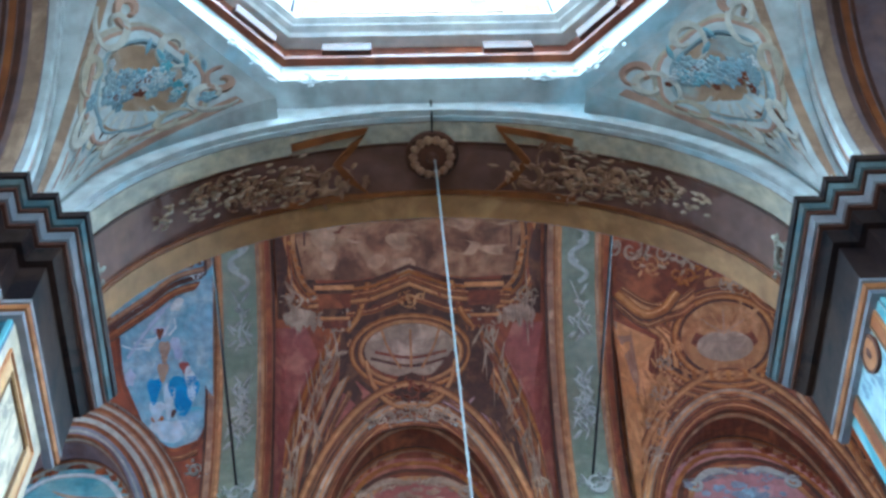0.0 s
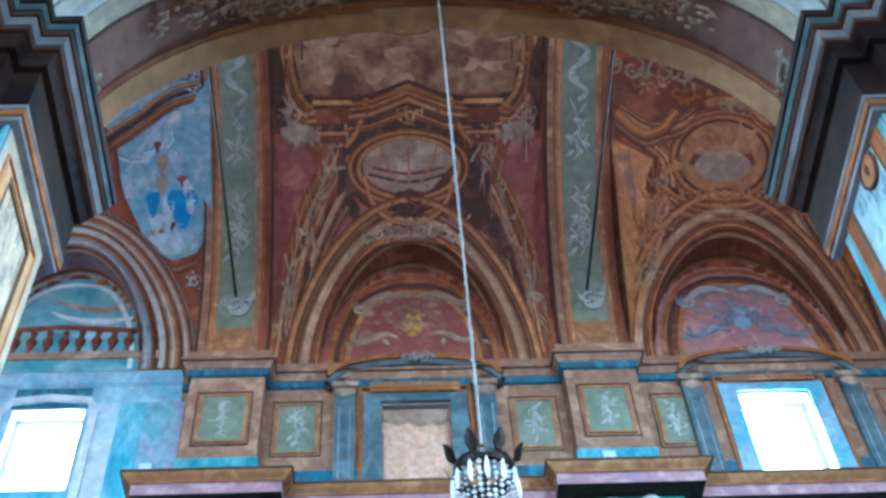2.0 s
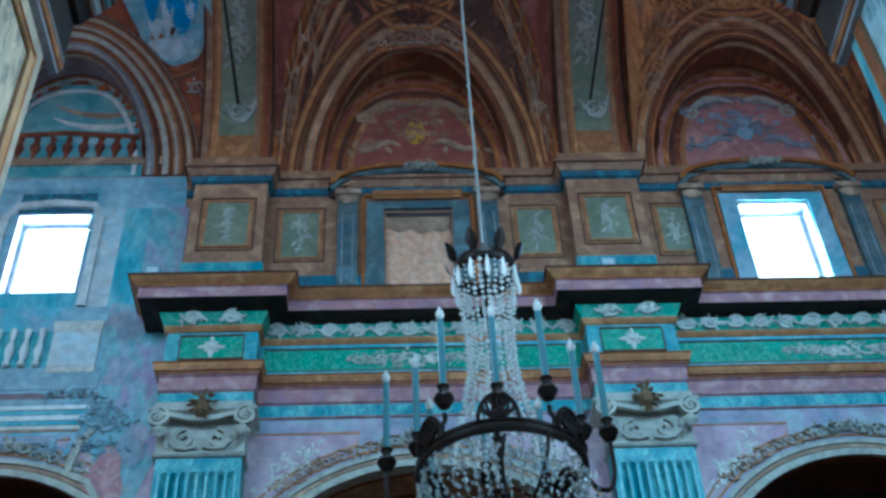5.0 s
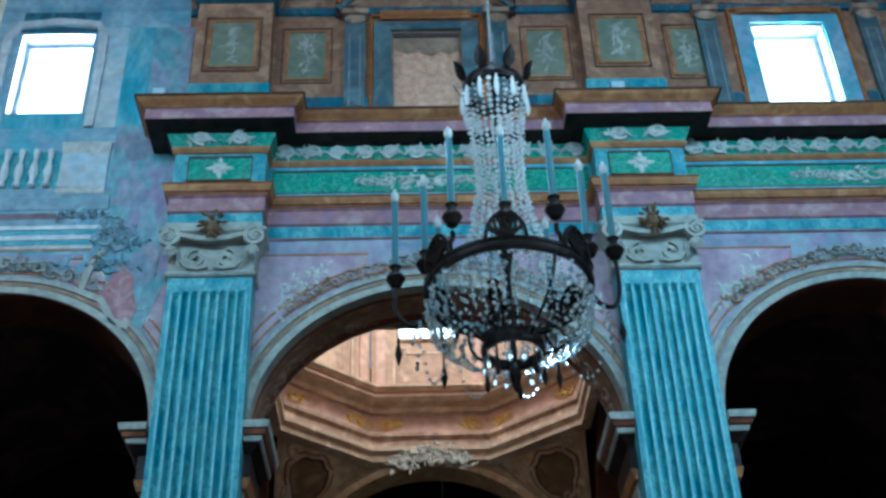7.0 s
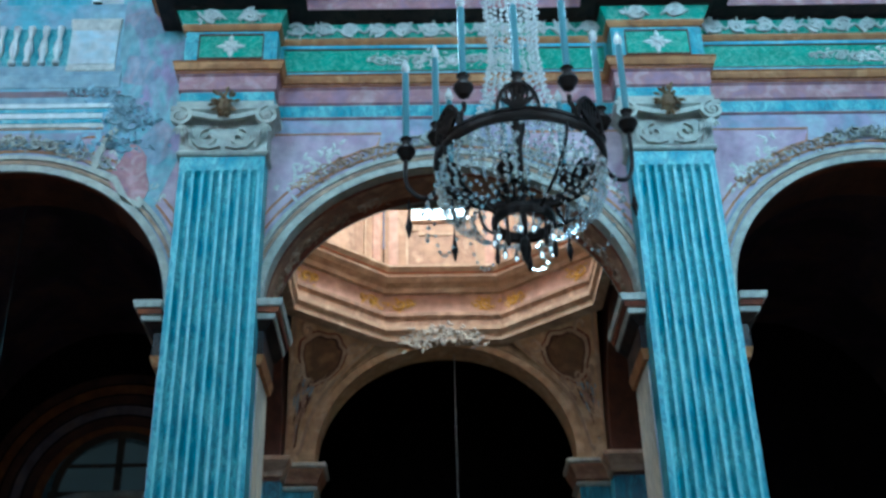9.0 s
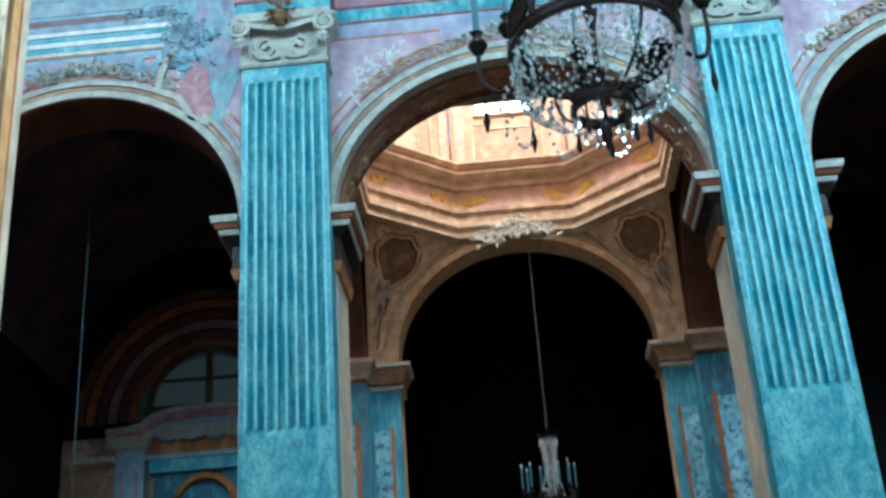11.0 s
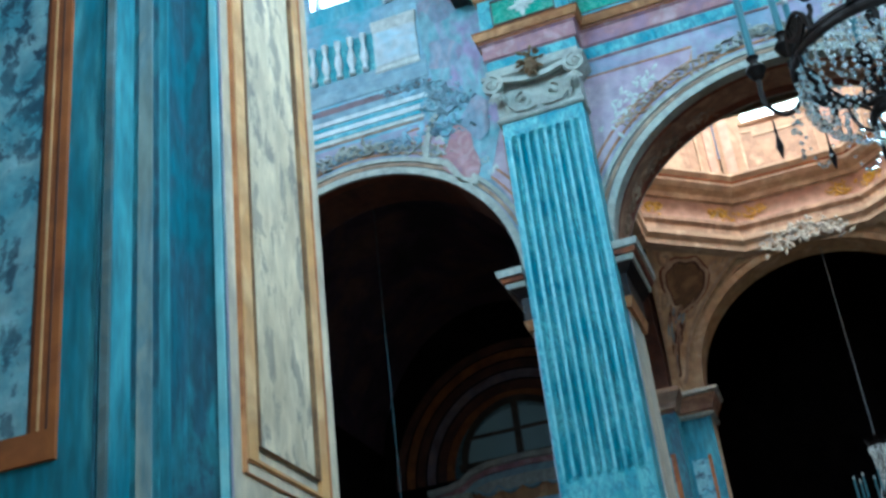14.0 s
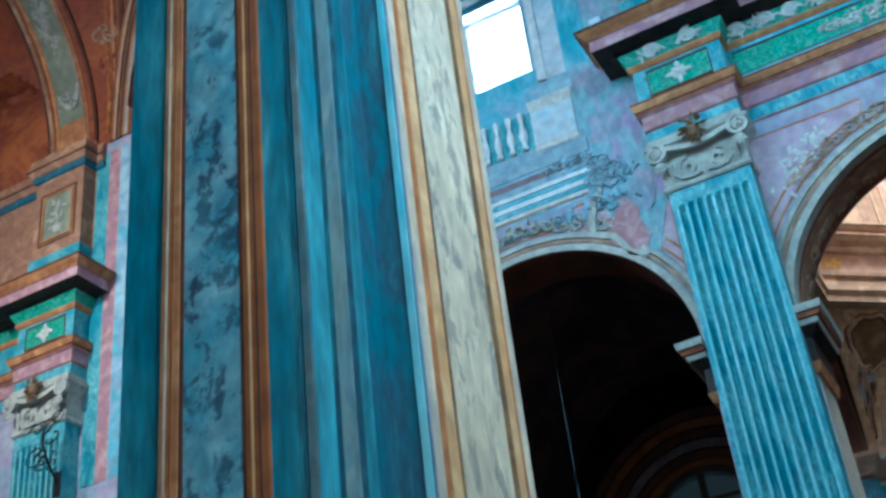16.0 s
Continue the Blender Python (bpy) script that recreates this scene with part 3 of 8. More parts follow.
def chapel(sign, y_face, name, label):
    """A square bay behind an arch: four arches, pendentives, an eight-sided drum. sign: the way it lies from the wall's face."""
    D = 4.6 if sign > 0 else 4.72
    DZ = 0.16 if sign > 0 else 0.0
    BR = 1.94 if sign > 0 else 1.78
    cy = y_face + sign * D / 2
    AP, HX = 2.15, 2.62
    top = empty(name, label, "chapel", kind="structure", at=(0, cy, 0))
    zp = 9.98 + DZ

    def W(x, y, z):
        return (x, sign * y, z)
    # inner wall above the arch and the far arch, as thin linings
    yb = D / 2
    def lining(y0, y1, nm, mat):
        b = bmesh.new()
        pierced_wall(b, -HX, HX, 10.3 + DZ, sign * y0, sign * y1, [(0.0, 2.12)], [], BR)
        return part(nm, b, mat, top)
    lining(yb, yb + 0.5, "far_arch", M_ARCHT)
    # side walls with their own arches; the near chapel's spring from the imposts of its piers
    for sx in (-1, 1):
        b = bmesh.new()
        pierced_wall(b, -yb, yb, 10.3, 0, 0.84, [(0.0, 1.85 if sign > 0 else 1.90)], [])
        for v in b.verts:
            x, y, z = v.co
            v.co = (sx * (HX + y), x, z if sign > 0 or z > 0.01 else 7.92)
        # far side walls in umber, which holds the shade of the open arch
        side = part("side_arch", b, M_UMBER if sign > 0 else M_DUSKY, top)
        if sign < 0:
            fs_ = lambda u, v, o, sx=sx: (sx * (HX - o), u, v)
            so_ = lambda u, v, o, sx=sx: (sx * v, (1.90 - o) * math.cos(u), ZS + (RISE - o) * math.sin(u))
            ring_ = [math.pi * q / 48 for q in range(49)]
            for dw, w, lf, mt in ((0.03, 0.06, 0.05, M_PALE), (0.09, 0.06, 0.03, M_ROSEBUFF), (0.15, 0.05, 0.05, M_PALE), (0.19, 0.02, 0.02, M_SLATEP)):
                part("archivolt_band", ribbon(bmesh.new(), fs_, [((1.90 + dw) * math.cos(a), ZS + (RISE + dw) * math.sin(a)) for a in ring_], w, lf), mt, side)
            for xv, w, mt, lf in ((2.68, 0.10, M_GREY, 0.010), (2.80, 0.05, M_UMBER, 0.012), (2.86, 0.05, M_RUST, 0.016), (2.92, 0.025, M_UMBER, 0.012), (3.40, 0.08, M_RUST, 0.012)):
                part("soffit_line", ribbon(bmesh.new(), so_, [(a, xv) for a in ring_], w, lf), mt, side)
    # archivolts
    for yy, hw, mat in ((-yb + 0.0, 2.32 if sign > 0 else 2.44, M_STONE if sign > 0 else M_PALE), (yb, 2.12, M_ARCHT)):
        b = bmesh.new()
        ss = 1 if yy < 0 else -1
        surf = lambda u, v, o, yy=yy, ss=ss: W(u, yy + ss * o, v)
        for k, (dw, w, lf) in enumerate(((0.06, 0.12, 0.05), (0.2, 0.1, 0.03))):
            pts = [((hw + dw) * math.cos(a), ZS + ((RISE if yy < 0 else BR) + dw) * math.sin(a)) for a in [math.pi * q / 40 for q in range(41)]]
            ribbon(b, surf, pts, w, lf)
        part("archivolt", b, mat, top)
        b = bmesh.new()
        hh = (RISE if yy < 0 else BR)
        ribbon(b, surf, [((hw + 0.32) * math.cos(a), ZS + (hh + 0.30) * math.sin(a)) for a in [math.pi * q / 40 for q in range(2, 39)]], 0.56, 0.004)
        part("arch_face", b, M_PALE if sign < 0 else M_ARCHT, top)
    # the octagon
    wide = 1.13 if sign > 0 else 1.0
    V = []
    for k in range(8):
        a = math.pi / 8 + k * math.pi / 4
        R = AP / math.cos(math.pi / 8)
        V.append((R * math.cos(a) * wide, R * math.sin(a)))
    if sign < 0:
        V = [(2.34, 1.08), (1.17, 2.15), (-1.17, 2.15), (-2.34, 1.08), (-2.34, -1.08), (-1.17, -2.15), (1.17, -2.15), (2.34, -1.08)]
    # pendentives
    for k, (sx, sy) in enumerate(((1, 1), (-1, 1), (-1, -1), (1, -1))):
        A = (sx * AP * math.tan(math.pi / 8) * wide, sy * AP) if sign > 0 else (sx * 1.17, sy * 2.15)
        B = (sx * AP * wide, sy * AP * math.tan(math.pi / 8)) if sign > 0 else (sx * 2.34, sy * 1.08)
        corner = (sx * HX, sy * yb)

        def pend(s, t, o, A=A, B=B, corner=corner, sx=sx, sy=sy):
            pa = (corner[0] + (A[0] - corner[0]) * t, corner[1] + (A[1] - corner[1]) * t)
            pb = (corner[0] + (B[0] - corner[0]) * t, corner[1] + (B[1] - corner[1]) * t)
            x, y = pa[0] + (pb[0] - pa[0]) * s, pa[1] + (pb[1] - pa[1]) * s
            front = sy < 0
            ha = 2.44 if front else 2.12
            ra = RISE if front else BR
            za = ZS - 0.05 + (ra + 0.14) * math.sqrt(max(0.0, 1 - (abs(pa[0]) / (ha + 0.24)) ** 2))
            zb = ZS - 0.05 + (RISE + 0.1) * math.sqrt(max(0.0, 1 - (abs(pb[1]) / 2.2) ** 2))
            z = za + (zb - za) * s - 0.25 * s * (1 - s) * t * (1 - t) * 4
            z = z + (zp + 0.06 - z) * t ** 6
            d = math.hypot(x, y)
            return W(x - x / d * o, y - y / d * o, z)
        b = bmesh.new()
        grid_patch(b, pend, 0, 1, 0.0, 1.0, 10, 16, 0.0)
        if sign < 0:
            # the returns that meet the side arch and the front arch
            side_ = lambda t, q, o, pend=pend, sx=sx: tuple(np.array(pend(1.0, t, 0)) * (1 - q) + np.array((sx * (HX + 0.02), pend(1.0, t, 0)[1], pend(1.0, t, 0)[2] + 0.02)) * q)
            front_ = lambda t, q, o, pend=pend, sy=sy: tuple(np.array(pend(0.0, t, 0)) * (1 - q) + np.array((pend(0.0, t, 0)[0], -sy * (yb + 0.02), pend(0.0, t, 0)[2] + 0.02)) * q)
            grid_patch(b, side_, 0, 1, 0, 1, 16, 1, 0.0)
            grid_patch(b, front_, 0, 1, 0, 1, 16, 1, 0.0)
        pen = part("pendentive", b, M_PALE if sign < 0 else M_ARCHT, top, "pendentive with a painted shell cartouche")
        rng = random.Random(40 + k)
        if sign < 0:
            shell_painting(pen, pend, rng, k)
        else:
            buff_painting(pen, pend, rng)
    # the ring of mouldings and the drum
    ring = [(sx, sign * sy) for sx, sy in V]
    if sign > 0:
        ring = ring[::-1]
    # the path must run with the room on its right
    area = sum(ring[i][0] * ring[(i + 1) % 8][1] - ring[(i + 1) % 8][0] * ring[i][1] for i in range(8))
    if area > 0:
        ring = ring[::-1]
    def band(nm, prof, mat, lab=""):
        b = bmesh.new()
        mould(b, ring, [(o, z + DZ) for o, z in prof], True)
        return part(nm, b, mat, top, lab)
    if sign > 0:
        band("lower_moulding", [(-0.1, 9.9), (0.05, 9.95), (0.05, 10.05), (0.10, 10.12), (0.10, 10.2), (0.0, 10.22)], M_OCTA)
        band("architrave", [(-0.1, 10.2), (0.04, 10.22), (0.04, 10.34), (0.08, 10.40), (0.08, 10.46), (-0.1, 10.48)], M_GREY)
        band("frieze", [(-0.1, 10.44), (-0.02, 10.47), (-0.02, 10.86), (-0.1, 10.88)], M_ROSEBUFF)
        band("cornice", [(-0.1, 10.84), (0.04, 10.86), (0.06, 10.94), (0.16, 11.0), (0.22, 11.08), (0.22, 11.14), (0.28, 11.24), (0.28, 11.28), (-0.1, 11.32)], M_OCTA)
        # rust strip painted in as the shadow line of the cornice lip
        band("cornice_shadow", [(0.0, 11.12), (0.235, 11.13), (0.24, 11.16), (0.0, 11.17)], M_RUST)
    else:
        band("pale_band", [(-0.40, 10.30), (0.015, 10.35), (0.015, 10.42), (0.0, 10.44), (0.0, 10.7), (-0.1, 10.72)], M_PALE)
        band("frieze", [(-0.1, 10.68), (0.06, 10.72), (0.06, 10.78), (0.0, 10.8), (0.0, 11.12), (-0.1, 11.14)], M_BROWN)
        band("cornice", [(-0.1, 11.10), (0.10, 11.12), (0.12, 11.17), (0.17, 11.2), (0.17, 11.24), (0.22, 11.28), (0.22, 11.31), (-0.1, 11.33)], M_WHITE)
        for k in range(8):
            p, q = Vector(ring[k]), Vector(ring[(k + 1) % 8])
            d = (q - p).normalized()
            nrm = Vector((d.y, -d.x))
            for f in (0.22, 0.78):
                c = p + (q - p) * f
                b = bmesh.new()
                box(b, -0.2, 0.2, -0.09, 0.0, 10.82, 10.98)
                ang = math.atan2(d.y, d.x)
                for v in b.verts:
                    x, y = v.co.x, v.co.y
                    v.co.x, v.co.y = c.x + x * math.cos(ang) - y * math.sin(ang), c.y + x * math.sin(ang) + y * math.cos(ang)
                part("bracket", b, M_UMBER, top)
    # gilt foliage on the frieze
    for k in range(8):
        p, q = Vector(ring[k]), Vector(ring[(k + 1) % 8])
        d = (q - p).normalized()
        nrm = Vector((d.y, -d.x))
        L = (q - p).length
        fr = lambda u, v, o, p=p, d=d, nrm=nrm: (p.x + d.x * u + nrm.x * (o - 0.02), p.y + d.y * u + nrm.y * (o - 0.02), v)
        rng = random.Random(70 + k)
        b = bmesh.new()
        for u in (0.26, L - 0.26):
            acanthus(b, fr, u, 10.66 + DZ if sign > 0 else 10.4, 0.27, rng, 1 if u < 1 else -1, 1.0, 0.85, 0.03, 16)
        part("frieze_foliage", b, M_GILT if sign > 0 else M_PALE, top)
        # drum wall panel by panel, with a window in the diagonal faces
        b = bmesh.new()
        dz0, dz1 = 11.28 + DZ, 14.0
        WZ = 12.55 if sign > 0 else 12.12
        win = abs(abs(nrm.x) - abs(nrm.y)) > 0.5
        fw = lambda u, v, o, p=p, d=d, nrm=nrm: (p.x + d.x * u + nrm.x * (o - 0.04), p.y + d.y * u + nrm.y * (o - 0.04), v)
        cells = [(0, L, dz0, dz1)] if not win else [(0, 0.5, dz0, dz1), (L - 0.5, L, dz0, dz1), (0.5, L - 0.5, dz0, WZ), (0.5, L - 0.5, 13.7, dz1)]
        for u0, u1, v0, v1 in cells:
            grid_patch(b, fw, u0, u1, v0, v1, 1, 1, 0)
            grid_patch(b, fw, u0, u1, v0, v1, 1, 1, -0.35)
        if win:
            for u0, v0, u1, v1 in ((0.5, WZ, 0.5, 13.7), (L - 0.5, WZ, L - 0.5, 13.7), (0.5, WZ, L - 0.5, WZ), (0.5, 13.7, L - 0.5, 13.7)):
                b.faces.new([b.verts.new(fw(*z)) for z in ((u0, v0, 0), (u1, v1, 0), (u1, v1, -0.35), (u0, v0, -0.35))])
        drum = part("drum_wall", b, M_PEACH if sign > 0 else M_WHITE, top)
        b = bmesh.new()
        for u in (0.16, L - 0.16):
            ribbon(b, fw, [(u, 11.3), (u, 13.5)], 0.16, 0.03)
        part("drum_pilaster", b, M_ROSEBUFF if sign > 0 else M_BUFF, drum)
        b = bmesh.new()
        if not win:
            ribbon(b, fw, [(0.42, 11.62), (L - 0.42, 11.62), (L - 0.42, 13.1), (0.42, 13.1)], 0.05, 0.03, True)
        else:
            ribbon(b, fw, [(0.46, WZ - 0.04), (L - 0.46, WZ - 0.04), (L - 0.46, 13.74), (0.46, 13.74)], 0.07, 0.04, True)
        part("panel_frame", b, M_OCTA, drum)
        if win and sign > 0:
            low = [(0.40, 11.52), (L - 0.40, 11.52), (L - 0.40, 12.32), (L - 0.62, 12.32), (L - 0.62, 12.22), (0.62, 12.22), (0.62, 12.32), (0.40, 12.32)]
            lp = part("drum_panel", patch(bmesh.new(), fw, low, 0.012), M_GREY, drum)
            part("panel_frame", ribbon(bmesh.new(), fw, low, 0.04, 0.03, True), M_OCTA, lp)
        if not win:
            b = bmesh.new()
            grid_patch(b, fw, 0.46, L - 0.46, 11.66, 13.06, 1, 1, 0.012)
            part("drum_panel", b, M_GREY, drum)
        else:
            b = bmesh.new()
            grid_patch(b, fw, 0.5, L - 0.5, WZ, 13.7, 1, 1, -0.34)
            part("pane", b, M_GLASS, drum, "bright daylit pane")
    # cupola
    b = bmesh.new()
    rows = []
    for j in range(9):
        a = (math.pi / 2) * j / 8
        f = math.cos(a) if j < 8 else 0.02
        rows.append([b.verts.new((x * 0.985 * f, y * 0.985 * f, 13.95 + 1.9 * math.sin(a))) for x, y in ring])
    for r0, r1 in zip(rows, rows[1:]):
        for k in range(8):
            b.faces.new((r0[k], r0[(k + 1) % 8], r1[(k + 1) % 8], r1[k]))
    part("cupola", b, M_PEACH if sign > 0 else M_SKYBLUE, top)
    # a shell that closes the corners above the pendentives
    b = bmesh.new()
    S = HX + 0.9
    for x0, x1, y0, y1 in ((-S, S, -yb, yb),):
        o = [b.verts.new((x, y, 10.56)) for x, y in ((-S, -yb - 0.0), (S, -yb - 0.0), (S, yb + 0.5), (-S, yb + 0.5))]
        if sign < 0:
            for v in o:
                v.co.y *= -1
        i = [b.verts.new((x * 1.06, y * 1.06, 10.56)) for x, y in V]
        # bridge the square to the octagon
        order = sorted(range(8), key=lambda k: math.atan2(i[k].co.y, i[k].co.x))
        for k in range(8):
            a_, b_ = i[order[k]], i[order[(k + 1) % 8]]
            mid = (a_.co + b_.co) / 2
            far = sorted(o, key=lambda v: (v.co - mid).length)
            if abs(abs(mid.x) - abs(mid.y)) < 0.4:
                b.faces.new((a_, b_, far[0]))
            else:
                b.faces.new((a_, b_, far[1] if (far[1].co - b_.co).length < (far[0].co - b_.co).length else far[0], far[0] if (far[0].co - a_.co).length <= (far[1].co - a_.co).length else far[1]))
    part("shell", b, M_DUSK, top)
    return top


chapel_far = chapel(1, FAR1, "chapel_far", "chapel with buff painted arches under an eight-sided dome")
chapel_near = chapel(-1, NEAR0, "chapel_near", "chapel with pale blue pendentives under an eight-sided dome")
for sgn, cyy, col, w in ((1, FAR1 + 2.3, (1.0, 0.93, 0.83), 820), (-1, NEAR0 - 2.15, (0.70, 0.92, 1.0), 620)):
    window_light("dome_daylight", (0, cyy, 15.45 if sgn > 0 else 14.6), (0, cyy, 0), 1.4, 1.4, w, col)


# ---- the entablature across the nave ----


def entab_path(x0, x1, pils, proud):
    """Plan line along the far wall, breaking forward over each pilaster, room on the right."""
    pts = [(x0, FAR0 + 0.02)]
    for px in pils:
        hw = 0.58
        pts += [(px - hw, FAR0), (px - hw, FAR0 - proud), (px + hw, FAR0 - proud), (px + hw, FAR0)]
    pts.append((x1, FAR0))
    return pts


PROUD = 0.33
entab = empty("entablature", "painted entablature with green frieze, breaking forward over pilasters", "entablature", kind="structure")
RUNS = [entab_path(-3.46, XR, (-2.87, 2.87, 9.3), PROUD), entab_path(XL, -13.4, (-14.1,), PROUD)]
RUNS[1][-2:] = [(-13.52, FAR0)]
RUNS[0][0:2] = [(-3.45, FAR0)]
for RUN in RUNS:
    part("architrave", mould(bmesh.new(), RUN, [(0, 10.86), (0.03, 10.86), (0.03, 11.07), (0.06, 11.09), (0.06, 11.3), (0.09, 11.32), (0.09, 11.40), (0.13, 11.46), (0.13, 11.5), (0, 11.52)]), M_VIOLET, entab, "violet marbled architrave")
    part("blue_fascia", mould(bmesh.new(), RUN, [(0.0, 10.88), (0.036, 10.88), (0.036, 11.06), (0.0, 11.06)]), M_BLUE, entab)
    part("fascia_line", mould(bmesh.new(), RUN, [(0.0, 11.36), (0.12, 11.38), (0.145, 11.44), (0.15, 11.48), (0.0, 11.49)]), M_BUFF, entab)
    # rust strip that paints the shadow under the buff moulding
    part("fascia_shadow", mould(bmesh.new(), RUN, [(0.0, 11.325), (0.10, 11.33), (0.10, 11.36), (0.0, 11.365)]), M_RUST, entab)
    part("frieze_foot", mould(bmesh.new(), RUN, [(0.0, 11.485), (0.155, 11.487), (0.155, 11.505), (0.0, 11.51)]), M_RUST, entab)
    part("frieze_ground", mould(bmesh.new(), RUN, [(0, 11.5), (0.04, 11.5), (0.04, 12.1), (0, 12.1)]), M_BLUE, entab)
    part("frieze_upper_moulding", mould(bmesh.new(), RUN, [(0, 12.06), (0.06, 12.08), (0.09, 12.13), (0.09, 12.17), (0, 12.19)]), M_BUFF, entab)
    part("bed_frieze", mould(bmesh.new(), RUN, [(0, 12.17), (0.08, 12.17), (0.09, 12.20), (0.16, 12.33), (0.16, 12.36), (0, 12.37)]), M_GREEN, entab)
    # near-black underside: shade below the corona set in the colour
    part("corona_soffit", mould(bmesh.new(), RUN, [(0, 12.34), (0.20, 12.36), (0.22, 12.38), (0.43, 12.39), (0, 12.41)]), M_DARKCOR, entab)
    part("corona", mould(bmesh.new(), RUN, [(0.02, 12.40), (0.43, 12.392), (0.435, 12.40), (0.43, 12.56), (0.45, 12.575), (0.02, 12.58)]), M_VIOLET, entab)
    part("cymatium", mould(bmesh.new(), RUN, [(0.02, 12.575), (0.45, 12.575), (0.47, 12.60), (0.53, 12.65), (0.56, 12.69), (0.56, 12.70), (0.02, 12.71)]), M_BUFF, entab)
    part("gilt_line", mould(bmesh.new(), RUN, [(0.3, 12.572), (0.462, 12.574), (0.468, 12.592), (0.3, 12.594)]), M_OCHRE, entab)
    part("cornice_edge", mould(bmesh.new(), RUN, [(0.5, 12.695), (0.58, 12.695), (0.58, 12.72), (0.02, 12.73)]), M_UMBER, entab)
rng = random.Random(5)
# green panels with frames
for px in (-2.87, 2.87, -14.1):
    S = on_wall(FAR0 - PROUD - 0.04)
    b = bmesh.new()
    grid_patch(b, S, px - 0.42, px + 0.42, 11.62, 12.0, 1, 1, 0.006)
    pn = part("frieze_panel", b, M_GREEN, entab, "green marbled frieze panel with a white rosette")
    b = ribbon(bmesh.new(), S, [(px - 0.43, 11.61), (px + 0.43, 11.61), (px + 0.43, 12.01), (px - 0.43, 12.01)], 0.03, 0.02, True)
    part("panel_frame", b, M_UMBER, pn)
    b = bmesh.new()
    for k in range(8):
        a = k * math.pi / 4
        leaf(b, S, px, 11.81, 0.2 if k % 2 == 0 else 0.13, 0.075, a, 1.0, 0.022)
    patch(b, S, [(px + 0.06 * math.cos(q), 11.81 + 0.05 * math.sin(q)) for q in [k * math.pi / 6 for k in range(12)]], 0.035)
    part("rosette", b, M_SPRAY, pn)
S = on_wall(FAR0 - 0.04)
for a, c in ((-2.2, 2.2), (3.55, 8.6)):
    b = grid_patch(bmesh.new(), S, a, c, 11.6, 12.02, 1, 1, 0.006)
    pn = part("frieze_panel", b, M_GREEN, entab, "long green marbled frieze panel with white scrolls")
    b = ribbon(bmesh.new(), S, [(a - 0.02, 11.58), (c + 0.02, 11.58), (c + 0.02, 12.04), (a - 0.02, 12.04)], 0.05, 0.022, True)
    part("panel_frame", b, M_CYAN, pn)
    part("panel_line", ribbon(bmesh.new(), S, [(a + 0.02, 11.62), (c - 0.02, 11.62), (c - 0.02, 12.0), (a + 0.02, 12.0)], 0.018, 0.018, True), M_UMBER, pn)
    mid = (a + c) / 2
    for hand in (-1, 1):
        b = bmesh.new()
        for q in range(4):
            acanthus(b, S, mid + hand * (0.16 + 0.24 * q), 11.8, 0.33 - 0.04 * q, rng, hand, 1.0, 0.72, 0.03, 14)
        part("painted_scroll", b, M_SPRAY, pn)
# scrolled foliage on the bed frieze
for a, c, yy in ((-2.2, 2.2, FAR0 - 0.10), (3.55, 8.6, FAR0 - 0.10), (-3.4, -2.34, FAR0 - PROUD - 0.10), (2.34, 3.4, FAR0 - PROUD - 0.10)):
    S = lambda u, v, o, yy=yy: (u, yy - o - 0.5 * max(0.0, v - 12.2), v)
    n = int((c - a) / 0.36)
    for k in range(n):
        b = bmesh.new()
        u = a + (k + 0.5) * (c - a) / n
        h = 1 if k % 2 else -1
        ribbon(b, S, [(u - 0.19, 12.25 - 0.03 * h), (u - 0.08, 12.27 + 0.04 * h), (u + 0.06, 12.28 - 0.03 * h), (u + 0.19, 12.25 + 0.03 * h)], 0.085, 0.02, taper=True)
        ribbon(b, S, spiral(u, 12.265, 0.088, 1.4, rng.uniform(0, 6), h, 18, 1.4), 0.042, 0.03)
        for q in range(9):
            leaf(b, S, u + rng.uniform(-0.15, 0.12), 12.27 + rng.uniform(-0.06, 0.05), rng.uniform(0.06, 0.11), rng.uniform(0.03, 0.045), rng.uniform(0, 6.28), 1.0, rng.uniform(0.012, 0.03))
        part("bed_scroll", b, M_SPRAY, entab)

# ---- pilasters ----


M_RIDGE = veined("pale_blue_ridge", (0.20, 0.48, 0.51), (0.08, 0.28, 0.33), (0.38, 0.62, 0.62), 2.2, 0.5, (2, 2, 0.6))


